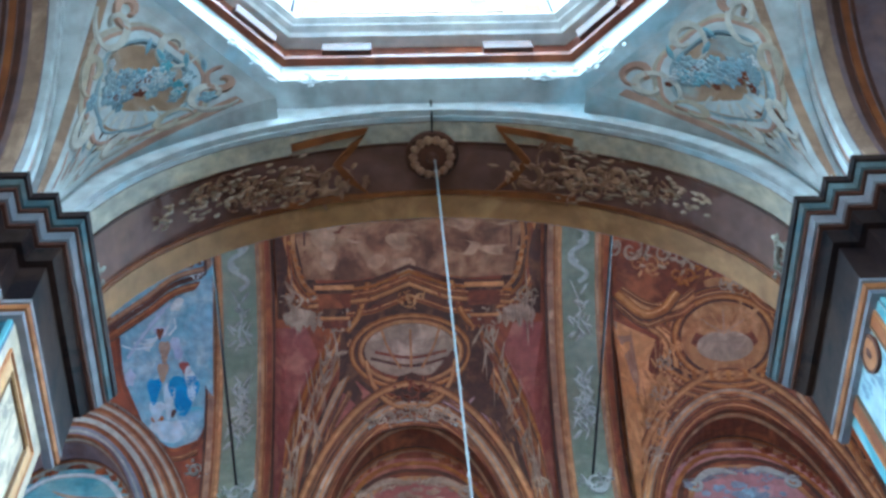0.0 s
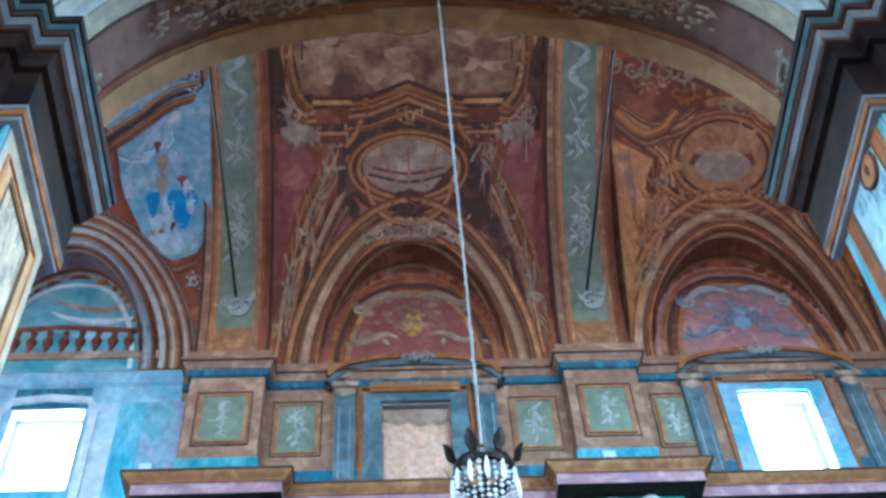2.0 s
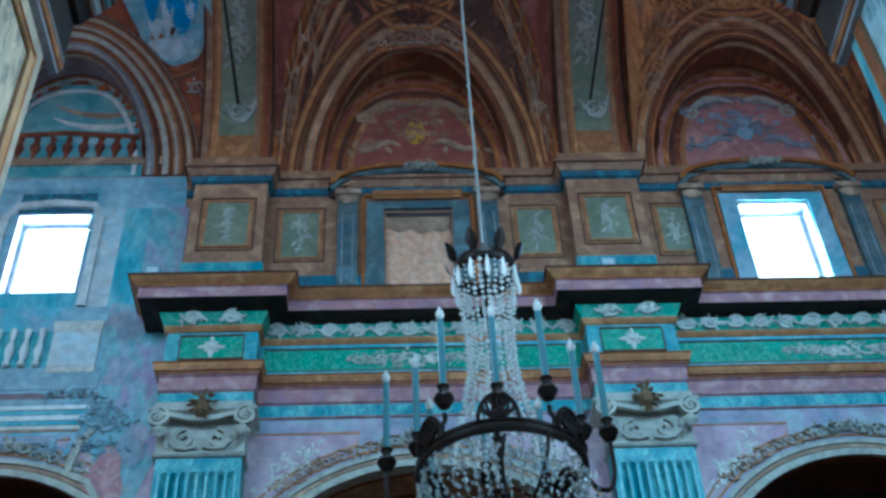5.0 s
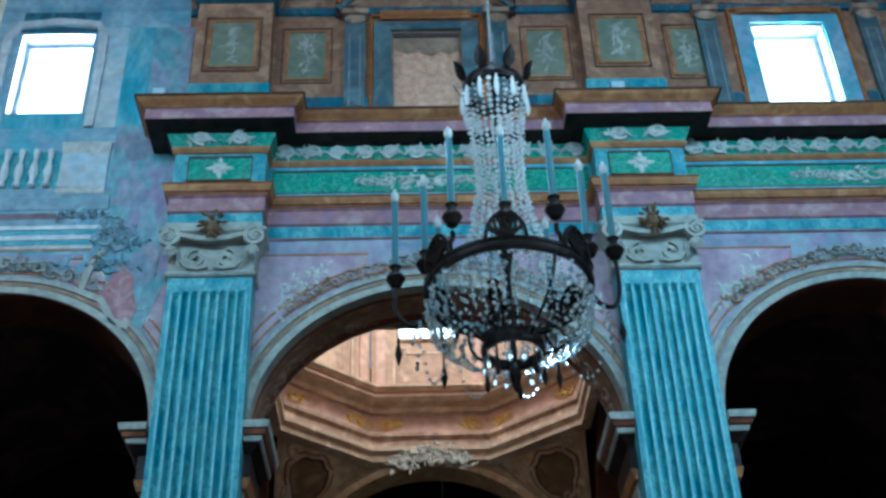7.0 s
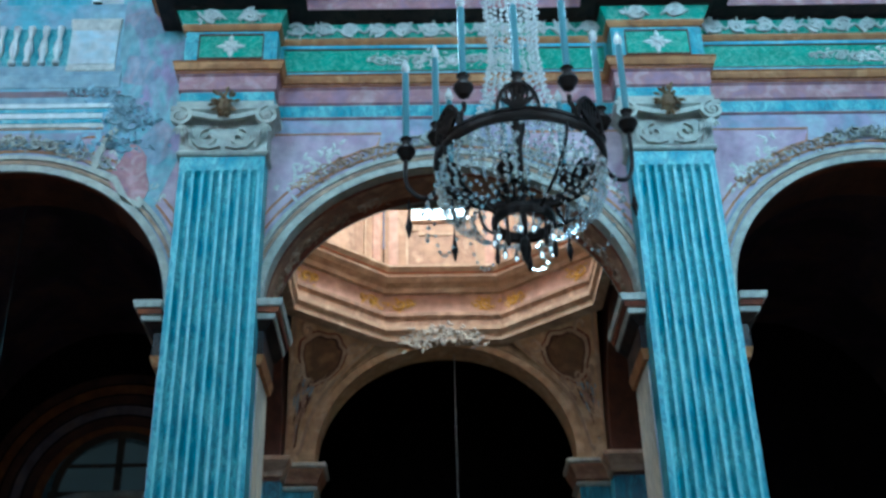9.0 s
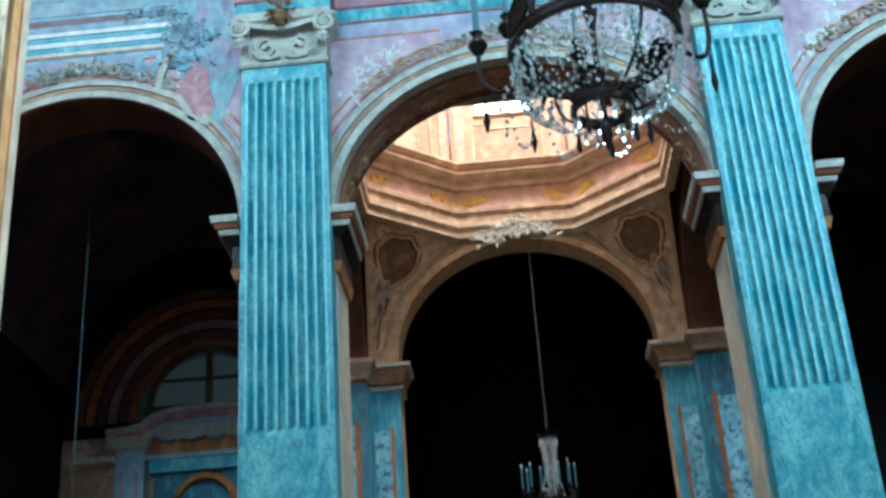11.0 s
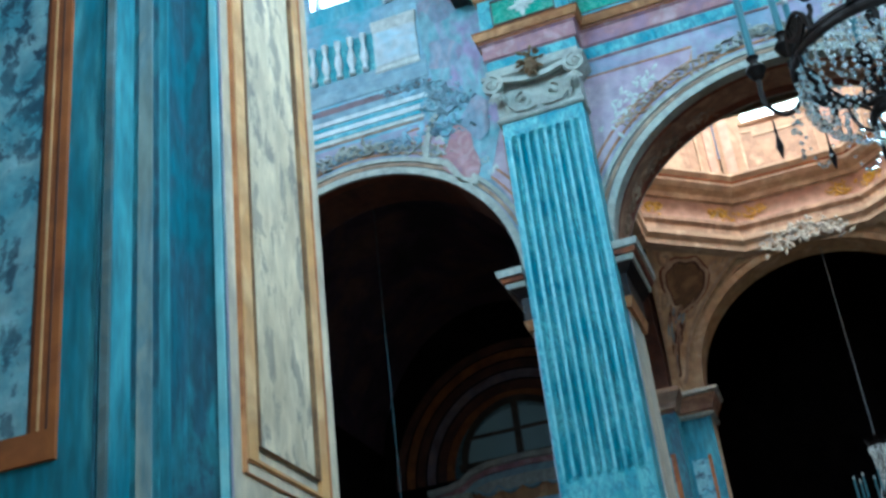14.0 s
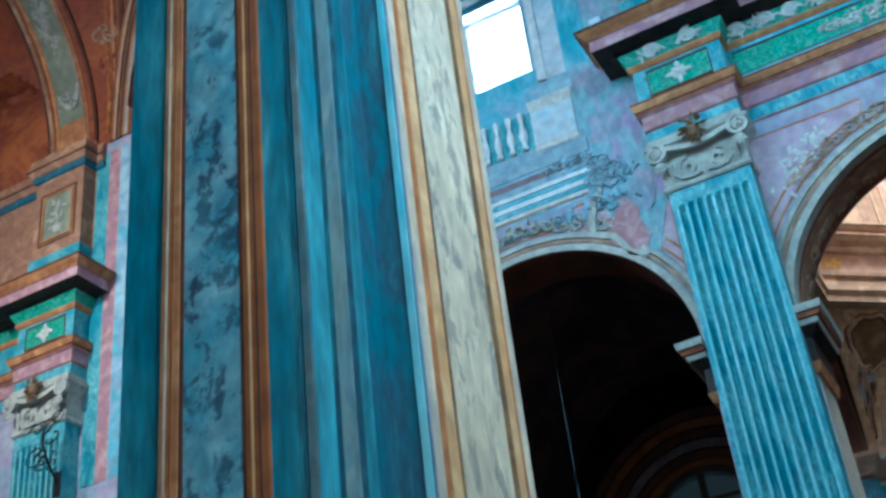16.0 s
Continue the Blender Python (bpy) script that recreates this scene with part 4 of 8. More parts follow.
def pilaster(px):
    top = empty("pilaster", "tall fluted pilaster painted in blue marbling, stucco capital", "pilaster", "fluted pilasters along the nave", at=(px, FAR0, 0))
    hw, yf = 0.54, -0.34
    # fluted shaft: a profile of ridges and hollows drawn upward
    prof = [(-hw, 0.0), (-hw, yf)]
    nf = 8
    x0, x1 = -hw + 0.07, hw - 0.07
    st = (x1 - x0) / nf
    for k in range(nf):
        a = x0 + k * st
        prof.append((a + 0.012, yf))
        for q in range(1, 6):
            t = q / 6
            prof.append((a + 0.012 + (st - 0.024) * t, yf + 0.075 * math.sin(math.pi * t) ** 0.7))
        prof.append((a + st - 0.012, yf))
    prof += [(hw, yf), (hw, 0.0)]
    b = bmesh.new()
    zz = [(0.9, False), (5.25, False), (5.33, True), (9.78, True), (9.86, False), (10.08, False)]
    rows = []
    for z, fl in zz:
        rows.append([b.verts.new((x, y if fl else (0.0 if y == 0.0 else yf), z)) for x, y in prof])
    for r0, r1 in zip(rows, rows[1:]):
        for i in range(len(prof) - 1):
            b.faces.new((r0[i], r0[i + 1], r1[i + 1], r1[i]))
    b.faces.new(rows[-1])
    part("shaft", b, M_BLUE, top)
    # light fillets between the flutes
    for k in range(nf + 1):
        x = x0 + k * st
        part("flute_fillet", box(bmesh.new(), x - 0.016, x + 0.016, yf - 0.008, yf + 0.004, 5.33, 9.80), M_RIDGE, top)
    part("base", box(bmesh.new(), -hw - 0.12, hw + 0.12, yf - 0.12, 0, 0, 0.9), M_BLUE2, top)
    # capital
    b = bmesh.new()
    mould(b, [(hw, 0.0), (hw, yf), (-hw, yf), (-hw, 0.0)][::-1], [(0, 10.06), (0.03, 10.07), (0.05, 10.1), (0.03, 10.13), (0.02, 10.16), (0.02, 10.55), (0.10, 10.66), (0.15, 10.70), (0.15, 10.76), (0.09, 10.78), (0.09, 10.87), (0, 10.87)])
    cap = part("capital", b, M_STONE, top, "pale stucco composite capital")
    S = lambda u, v, o: (u, yf - 0.02 - o, v)
    for sx in (-1, 1):
        b = bmesh.new()
        ribbon(b, lambda u, v, o: (u, yf - 0.10 - o, v), spiral(sx * (hw + 0.02), 10.60, 0.15, 1.8, math.pi / 2, sx, 26), 0.05, 0.07)
        lathe(b, [(0.05, -0.03), (0.05, 0.03)], 10, (sx * (hw + 0.02), yf - 0.14, 10.6))
        for k in range(5):
            leaf(b, lambda u, v, o: (u, yf - 0.12 - o, v), sx * (hw - 0.02), 10.46, 0.18, 0.06, -math.pi / 2 + (k - 2) * 0.35, 1, 0.05)
        part("volute", b, M_STONE, cap)
    rg = random.Random(int(px * 10) + 3)
    for sx in (-1, 1):
        b = bmesh.new()
        ribbon(b, S, spiral(sx * 0.2, 10.32, 0.15, 1.3, math.pi / 2, -sx, 20), 0.05, 0.05)
        ribbon(b, S, [(sx * 0.04, 10.2), (sx * 0.16, 10.17), (sx * 0.3, 10.19), (sx * 0.4, 10.3), (sx * 0.42, 10.45)], 0.05, 0.05)
        for k in range(6):
            leaf(b, S, sx * (0.4 + 0.02 * k), 10.16 + 0.05 * k, 0.2, 0.07, math.pi / 2 + sx * 0.3 * (k - 3) * 0.4, 1, 0.04)
        part("acanthus_leaf", b, M_STONE, cap)
    b = bmesh.new()
    ribbon(b, lambda u, v, o: (u, yf - 0.1 - o, v), [(-0.48, 10.66), (-0.2, 10.58), (0, 10.55), (0.2, 10.58), (0.48, 10.66)], 0.07, 0.06)
    part("festoon", b, M_STONE, cap)
    b = bmesh.new()
    for k in range(34):
        a, r = rg.uniform(0, 6.28), rg.uniform(0.02, 0.13)
        leaf(b, lambda u, v, o: (u, yf - 0.14 - o * 3, v), r * math.cos(a) * 0.9, 10.74 + r * math.sin(a) * 1.5, 0.11, 0.05, a, 1, rg.uniform(0.01, 0.035))
    lathe(b, [(0.02, -0.14), (0.09, -0.08), (0.10, 0.02), (0.06, 0.12), (0.01, 0.16)], 12, (0, yf - 0.16, 10.72))
    part("boss", b, M_OLIVE, cap, "weathered brown stucco boss on the capital")
    return top


for px in (-2.87, 2.87, -14.1, 9.3):
    pilaster(px)

# ---- imposts, archivolts and spandrels of the far arcade ----


def impost(name, pts, mat=M_DARKCOR, label="", dark=False):
    top = empty(name, label or "moulded impost cornice with dark painted profiles", "cornice", "impost cornices", kind="structure")
    if dark:
        runs = ((7.99, 8.04, 0.29, 0.30, M_DARKCOR), (7.945, 7.99, 0.26, 0.275, M_TARN), (7.92, 7.945, 0.24, 0.245, M_UMBER), (7.875, 7.92, 0.20, 0.225, M_SLATE), (7.85, 7.875, 0.18, 0.185, M_UMBER), (7.78, 7.85, 0.11, 0.16, M_DARKCOR), (7.40, 7.78, 0.07, 0.07, mat), (7.375, 7.40, 0.075, 0.08, M_SLATE), (7.35, 7.375, 0.06, 0.065, M_UMBER), (7.315, 7.35, 0.07, 0.08, M_BUFF), (7.28, 7.315, 0.05, 0.055, M_SLATE))
    else:
        runs = ((7.96, 8.05, 0.285, 0.30, M_STONE), (7.89, 7.96, 0.24, 0.26, M_BROWN), (7.82, 7.89, 0.20, 0.215, M_STONE), (7.72, 7.82, 0.09, 0.18, mat), (7.41, 7.72, 0.07, 0.07, mat), (7.28, 7.41, 0.05, 0.085, M_BUFF))
    for z0, z1, o0, o1, mt in runs:
        part("impost_fillet", mould(bmesh.new(), pts, [(0, z0), (o0, z0 + 0.003), ((o0 + o1) / 2, (z0 + z1) / 2), (o1, z1 - 0.006), (o1, z1), (0, z1 + 0.002)]), mt, top)
    return top


for xa, xb in ((2.32, 3.5), (-3.5, -2.32)):
    # across the nave: two ends, each round an arch's jamb
    impost("impost", [(xa + 0.04, FAR0), (xa, FAR0), (xa, FAR1)][::-1])
    impost("impost", [(xb, FAR1), (xb, FAR0), (xb - 0.04, FAR0)][::-1])

# ---- archivolts, spandrels and the attic across the nave ----
rng = random.Random(11)
SW = on_wall(FAR0)
for cx, hw in ARCHES:
    top = empty("arch_surround", "pale moulded archivolt with painted scroll foliage", "arch", "arch surrounds", kind="structure")
    for r0, w, lf, mt in ((0.05, 0.10, 0.05, M_STONE), (0.15, 0.05, 0.025, M_GREY), (0.22, 0.06, 0.04, M_STONE), (0.33, 0.03, 0.012, M_BUFF)):
        pts = [(cx + (hw + r0) * math.cos(math.pi * k / 48), ZS - 0.06 + (RISE + r0) * math.sin(math.pi * k / 48)) for k in range(49)]
        part("archivolt_band", ribbon(bmesh.new(), SW, pts, w, lf), mt, top)
    # keystone cartouche and garlands on the extrados
    b = bmesh.new()
    for q in range(5):
        acanthus(b, SW, cx + (q - 2) * 0.2, ZS + RISE + 0.42 - 0.05 * abs(q - 2), 0.26, rng, 1 if q % 2 else -1, 1.0, 0.8, 0.05, 12)
    part("keystone_scroll", b, M_STONE, top)
    for hand in (-1, 1):
        b = bmesh.new()
        for q in range(7):
            a = math.pi / 2 - hand * (0.25 + q * 0.085)
            acanthus(b, SW, cx + (hw + 0.35) * math.cos(a), ZS + (RISE + 0.32) * math.sin(a), 0.2, rng, hand, 1.0, 0.9, 0.03, 10)
        part("garland", b, M_STONE if hand > 0 else M_GREY, top)
        # spandrel: lilac field with a thin frame and a spray of leaves
        if abs(cx) < 1 or hand * cx < 0:
            e = cx + hand * (hw + 0.02)
            s = -hand
            out = [(e, 9.1)] + [(cx + hand * (hw + 0.42) * math.cos(a), ZS + (RISE + 0.42) * math.sin(a)) for a in [0.42 + k * 0.09 for k in range(10)]] + [(cx + hand * (hw + 0.42) * math.cos(1.25), 10.62), (e, 10.62)]
            sp = part("spandrel", patch(bmesh.new(), SW, out, 0.006), M_LILAC, top, "lilac painted spandrel")
            part("spandrel_frame", ribbon(bmesh.new(), SW, out, 0.03, 0.014, True), M_BUFF, sp)
            b = bmesh.new()
            for q in range(46):
                t = rng.random()
                leaf(b, SW, e + s * (0.18 + 0.75 * t) + rng.uniform(-0.06, 0.06), 9.75 + 0.65 * t + rng.uniform(-0.16, 0.16), rng.uniform(0.08, 0.17), 0.05, rng.uniform(0, 6.28), 1.0, 0.015)
            part("leaf_spray", b, M_SPRAY, sp)


def framed_panel(parent, surf, u0, u1, v0, v1, field, frame, ground=None, motif=True, w=0.06, rg=rng):
    p = None
    if ground:
        p = part("panel_ground", grid_patch(bmesh.new(), surf, u0 - 0.16, u1 + 0.16, v0 - 0.16, v1 + 0.16, 1, 1, 0.005), ground, parent)
    q = part("panel_field", grid_patch(bmesh.new(), surf, u0, u1, v0, v1, 1, 1, 0.010), field, parent)
    part("panel_frame", ribbon(bmesh.new(), surf, [(u0, v0), (u1, v0), (u1, v1), (u0, v1)], w, 0.03, True), frame, q)
    part("panel_line", ribbon(bmesh.new(), surf, [(u0 - 0.07, v0 - 0.07), (u1 + 0.07, v0 - 0.07), (u1 + 0.07, v1 + 0.07), (u0 - 0.07, v1 + 0.07)], 0.02, 0.02, True), M_UMBER, q)
    if motif:
        b = bmesh.new()
        um, vm = (u0 + u1) / 2, (v0 + v1) / 2
        h = (v1 - v0)
        for k in range(30):
            t = rg.uniform(-0.36, 0.36)
            leaf(b, surf, um + rg.uniform(-0.1, 0.1) * (1 - abs(t)), vm + t * h, rg.uniform(0.08, 0.17), rg.uniform(0.03, 0.06), rg.uniform(0, 6.28), 1.0, 0.022)
        ribbon(b, surf, [(um - 0.02, vm - 0.36 * h), (um + 0.03, vm - 0.1 * h), (um - 0.03, vm + 0.1 * h), (um + 0.01, vm + 0.36 * h)], 0.025, 0.026)
        part("painted_spray", b, M_STONE, q)
    return q


attic = empty("attic", "painted attic storey with framed green panels under the vault", "attic", kind="structure")
AB = 12.72
for ga, gb, gc, gd in ((-3.6, -0.5, AB, 15.3), (-0.5, 0.5, 14.72, 15.3), (0.5, 5.02, AB, 15.3), (5.02, 6.1, 14.78, 15.3), (6.1, 9.0, AB, 15.3), (XL, -13.3, AB, 15.3)):
    part("attic_ground", grid_patch(bmesh.new(), SW, ga, gb, gc, gd, 1, 1, 0.004), M_TAN, attic)
part("plinth_band", mould(bmesh.new(), [(-2.29, FAR0), (-0.66, FAR0)], [(0, AB), (0.05, AB), (0.05, 13.38), (0.02, 13.42), (0, 13.42)]), M_BLUE2, attic)
part("plinth_band", mould(bmesh.new(), [(0.66, FAR0), (2.29, FAR0)], [(0, AB), (0.05, AB), (0.05, 13.38), (0.02, 13.42), (0, 13.42)]), M_BLUE2, attic)
part("plinth_band", mould(bmesh.new(), [(6.3, FAR0), (9.0, FAR0)], [(0, AB), (0.05, AB), (0.05, 13.38), (0.02, 13.42), (0, 13.42)]), M_BLUE2, attic)
part("plinth_band", mould(bmesh.new(), [(3.5, FAR0), (4.85, FAR0)], [(0, AB), (0.05, AB), (0.05, 13.38), (0.02, 13.42), (0, 13.42)]), M_BLUE2, attic)
for px in (-2.87, 2.87, -14.1):
    y1 = FAR0 - 0.30
    ped = part("pedestal", box(bmesh.new(), px - 0.56, px + 0.56, y1, FAR0, AB, 15.12), M_TAN, attic, "buff painted attic pedestal")
    SP = on_wall(y1)
    framed_panel(ped, SP, px - 0.34, px + 0.34, 13.76, 14.7, M_GREENP, M_BUFF, None, True)
    b = mould(bmesh.new(), [(px - 0.56, FAR0), (px - 0.56, y1), (px + 0.56, y1), (px + 0.56, FAR0)], [(0, AB), (0.03, AB), (0.03, 13.42), (0, 13.46)])
    part("plinth", b, M_BLUE, ped)
for a, c in ((-2.3, -1.3), (1.3, 2.3), (3.5, 4.38), (7.05, 8.0)):
    framed_panel(attic, SW, a + 0.2, c - 0.2, 13.78, 14.76, M_GREENP, M_BUFF, None, True)
# cap cornice of the attic, breaking over the pedestals and rising over the niche
cap = []
for px in (-2.87, 2.87):
    cap += [(px - 0.56, FAR0), (px - 0.56, FAR0 - 0.30), (px + 0.56, FAR0 - 0.30), (px + 0.56, FAR0)]
cap = [(-3.6, FAR0)] + cap + [(9.0, FAR0)]
CAPS = [cap, [(XL, FAR0), (-14.66, FAR0), (-14.66, FAR0 - 0.30), (-13.54, FAR0 - 0.30), (-13.54, FAR0), (-13.3, FAR0)]]
for cap in CAPS:
    part("attic_cornice", mould(bmesh.new(), cap, [(0, 15.1), (0.05, 15.12), (0.07, 15.22), (0, 15.24)]), M_BLUE2, attic)
    part("attic_cornice", mould(bmesh.new(), cap, [(0, 15.22), (0.08, 15.23), (0.14, 15.34), (0.16, 15.36), (0.16, 15.42), (0, 15.46)]), M_TAN, attic)
    part("attic_cornice_line", mould(bmesh.new(), cap, [(0.1, 15.335), (0.162, 15.34), (0.166, 15.36), (0.1, 15.365)]), M_UMBER, attic)
    part("attic_coping", mould(bmesh.new(), cap, [(0, 15.44), (0.1, 15.45), (0.1, 15.60), (0, 15.66)]), M_TAN, attic)
M_TARN = painted("grey_blue_paint", (0.06, 0.115, 0.135), (0.16, 0.23, 0.245), (0.11, 0.14, 0.14), 2.2)
M_SLATE = painted("blue_grey_fresco", (0.20, 0.22, 0.25), (0.34, 0.37, 0.40), (0.26, 0.25, 0.27), 1.8)
for cx, hw, zt in ((0.0, 0.5, 14.72), (5.56, 0.54, 14.78)):
    sur = empty("window_surround", "grey-blue painted window surround with slim pilasters", "window surround", "window surrounds", kind="structure")
    k = 1.0 if cx == 0 else 1.12
    b = ribbon(bmesh.new(), SW, [(cx - hw - 0.16, AB), (cx - hw - 0.16, zt + 0.12), (cx + hw + 0.16, zt + 0.12), (cx + hw + 0.16, AB)], 0.30, 0.058)
    part("jamb_band", b, M_TARN if cx == 0 else M_SKYBLUE, sur)
    b = ribbon(bmesh.new(), SW, [(cx - hw - 0.34, AB), (cx - hw - 0.34, zt + 0.34), (cx + hw + 0.34, zt + 0.34), (cx + hw + 0.34, AB)], 0.05, 0.07)
    part("outer_fillet", b, M_OCHRE, sur)
    part("lintel_panel", grid_patch(bmesh.new(), SW, cx - hw - 0.2, cx + hw + 0.2, zt + 0.26, zt + 0.5, 1, 1, 0.06), M_BUFF, sur)
    for s in (-1, 1):
        xa = cx + s * (hw + 0.58) * k
        pl = part("slim_pilaster", box(bmesh.new(), xa - 0.15, xa + 0.15, FAR0 - 0.12, FAR0, AB, 15.1), M_TARN, sur)
        part("pilaster_base", box(bmesh.new(), xa - 0.19, xa + 0.19, FAR0 - 0.16, FAR0, AB, 13.05), M_TARN, pl)
        part("pilaster_panel", ribbon(bmesh.new(), on_wall(FAR0 - 0.12), [(xa - 0.08, 13.15), (xa + 0.08, 13.15), (xa + 0.08, 14.6), (xa - 0.08, 14.6)], 0.025, 0.015, True), M_SLATE, pl)
        b = bmesh.new()
        for q in range(10):
            leaf(b, on_wall(FAR0 - 0.12), xa, 14.8, 0.22, 0.07, math.pi / 2 + (q - 4.5) * 0.22, 1, 0.03)
        box(b, xa - 0.2, xa + 0.2, FAR0 - 0.18, FAR0, 15.0, 15.1)
        part("pilaster_capital", b, M_GREY, pl)
    for w, r0, mt, lf in ((0.10, 0.0, M_TARN, 0.16), (0.08, 0.10, M_OCHRE, 0.2), (0.06, -0.1, M_UMBER, 0.1)):
        pts = [(cx + (hw + 0.85) * q / 12, 15.12 + r0 + 0.42 * (1 - (q / 12) ** 2) ** 0.5 * (1 if abs(q) < 12 else 0)) for q in range(-12, 13)]
        part("pediment", ribbon(bmesh.new(), SW, pts, w, lf), mt, sur)
    b = bmesh.new()
    for q in range(3):
        acanthus(b, on_wall(FAR0 - 0.2), cx + (q - 1) * 0.14, 15.55, 0.2, rng, 1, 1.0, 0.8, 0.05, 10)
    part("keystone", b, M_STONE, sur)
# the blind in the middle niche
b = bmesh.new()
g = [[b.verts.new((-0.5 + 1.0 * i / 24, FAR0 + 0.07 + 0.012 * math.sin(i * 1.4), AB + 2.02 * j / 6)) for j in range(7)] for i in range(25)]
for i in range(24):
    for j in range(6):
        b.faces.new((g[i][j], g[i + 1][j], g[i + 1][j + 1], g[i][j + 1]))
blind = tagged(finish("window_blind", b, M_CURTAIN, smooth=True), "peach patterned cloth blind hung in a niche", "blind")
part("rail", tube(bmesh.new(), [(-0.49, FAR0 + 0.06, 14.70), (0.49, FAR0 + 0.06, 14.70)], 0.018), M_WOOD, blind)
# darker grey area with a ragged lower edge across the blind's top
head = [(-0.49, 14.68), (0.49, 14.68), (0.49, 14.40), (0.36, 14.33), (0.22, 14.38), (0.05, 14.30), (-0.12, 14.40), (-0.30, 14.36), (-0.49, 14.44)]
part("grey_head", patch(bmesh.new(), on_wall(FAR0 + 0.055), head, 0.002), M_GREY, blind, "clouded darker grey top of the blind")
b = bmesh.new()
rg = random.Random(61)
for i in range(6):
    for j in range(9):
        leaf(b, on_wall(FAR0 + 0.055), -0.42 + 0.16 * i + 0.08 * (j % 2), 12.85 + 0.17 * j, 0.055, 0.035, rg.uniform(0, 6.28), 1.0, 0.003)
tagged(part("woven_pattern", b, M_ARCHT, blind, "small woven motifs on the blind"), kind="stuff")

# daylit windows
for i, (wa, wb, wc, wd) in enumerate(WIN):
    w = empty("window_%d" % (i + 1), "tall nave window blown out by daylight", "window", "nave windows", kind="structure")
    part("pane", grid_patch(bmesh.new(), on_wall(FAR0 + 0.32), wa, wb, wc, wd, 1, 1, 0), M_GLASS, w, "bright daylit pane")
    b = ribbon(bmesh.new(), on_wall(FAR0 + 0.3), [(wa + 0.04, wc), (wb - 0.04, wc), (wb - 0.04, wd - 0.04), (wa + 0.04, wd - 0.04)], 0.08, 0.05, True)
    part("window_frame", b, M_WHITE, w)

# ---- the left bay: painted loggia with balusters ----
log = empty("painted_loggia", "pale blue painted loggia with balustrade, pedestal and scroll", "wall painting", kind="structure")
part("sky_ground", grid_patch(bmesh.new(), SW, -7.4, -3.5, 10.7, 12.9, 1, 1, 0.003), M_SKYBLUE, log)
part("upper_ground", grid_patch(bmesh.new(), SW, -4.98, -3.5, 12.9, 15.6, 1, 1, 0.003), M_SKYBLUE, log)
part("sill_ground", grid_patch(bmesh.new(), SW, -6.14, -4.98, 12.9, 13.18, 1, 1, 0.003), M_CYAN, log)
part("upper_ground", grid_patch(bmesh.new(), SW, -7.4, -6.14, 12.9, 15.6, 1, 1, 0.003), M_SKYBLUE, log)
part("upper_ground", grid_patch(bmesh.new(), SW, -6.14, -4.98, 14.82, 15.6, 1, 1, 0.003), M_BLUE2, log)
part("rail", mould(bmesh.new(), [(-7.4, FAR0), (-5.15, FAR0)], [(0, 12.44), (0.02, 12.46), (0.035, 12.54), (0.035, 12.6), (0, 12.62)]), M_SKYBLUE, log)
part("lower_rail", mould(bmesh.new(), [(-7.4, FAR0), (-4.4, FAR0)], [(0, 11.42), (0.02, 11.44), (0.04, 11.55), (0.04, 11.62), (0.025, 11.64), (0.025, 11.8), (0, 11.82)]), M_SLATEP, log)
for k in range(11):
    x = -5.3 - k * 0.2
    b = lathe(bmesh.new(), [(0.05, 0), (0.05, 0.05), (0.03, 0.1), (0.065, 0.24), (0.05, 0.36), (0.025, 0.46), (0.045, 0.56), (0.05, 0.64)], 12, (x, FAR0 - 0.05, 11.81))
    part("baluster", b, M_WHITE, log, smooth=True)
part("baluster_ground", grid_patch(bmesh.new(), SW, -7.4, -5.15, 11.8, 12.46, 1, 1, 0.012), M_BLUE, log)
part("pedestal", mould(bmesh.new(), [(-5.15, FAR0), (-5.15, FAR0 - 0.03), (-4.5, FAR0 - 0.03), (-4.5, FAR0)], [(0, 11.7), (0.012, 11.72), (0.0, 11.8), (0, 12.4), (0.015, 12.46), (0.025, 12.6), (0, 12.62)]), M_SPRAY, log)
part("pedestal_face", grid_patch(bmesh.new(), on_wall(FAR0 - 0.03), -5.15, -4.5, 11.82, 12.4, 1, 1, 0.012), M_PALE, log)
M_SWIRL = painted("cloud_marbling", (0.16, 0.36, 0.40), (0.38, 0.30, 0.42), (0.30, 0.44, 0.47), 1.1, 6.0, 0.6, 0.12, 0.4, (1.6, 1.6, 0.9))
M_SWIRL2 = painted("rose_marbling", (0.34, 0.24, 0.33), (0.46, 0.38, 0.42), (0.26, 0.34, 0.40), 1.3, 6.0, 0.6, 0.12, 0.4, (1.6, 1.6, 0.9))
cloud = [(-4.45, 12.95), (-3.5, 12.9), (-3.46, 10.4), (-3.75, 9.5), (-4.05, 9.75), (-4.3, 10.3), (-4.5, 10.9), (-4.35, 11.4), (-4.45, 12.0)]
part("painted_cloud_wall", patch(bmesh.new(), SW, cloud, 0.02), M_SWIRL, log)
for k, (x, z, sx_, sz_) in enumerate(((-4.05, 12.55, 0.34, 0.28), (-3.78, 12.1, 0.22, 0.34), (-4.15, 11.7, 0.24, 0.3), (-3.72, 11.2, 0.2, 0.42), (-4.08, 10.0, 0.24, 0.42), (-3.8, 10.5, 0.2, 0.3))):
    pts = [(x + sx_ * math.cos(a) * (1 + 0.25 * math.sin(3 * a + k)), z + sz_ * math.sin(a) * (1 + 0.2 * math.sin(2 * a + k))) for a in [2 * math.pi * q / 24 for q in range(24)]]
    part("painted_cloud", patch(bmesh.new(), SW, pts, 0.028 + 0.002 * k), (M_SWIRL2, M_SWIRL, M_SWIRL2, M_SWIRL, M_VIOLET, M_SWIRL2)[k], log)
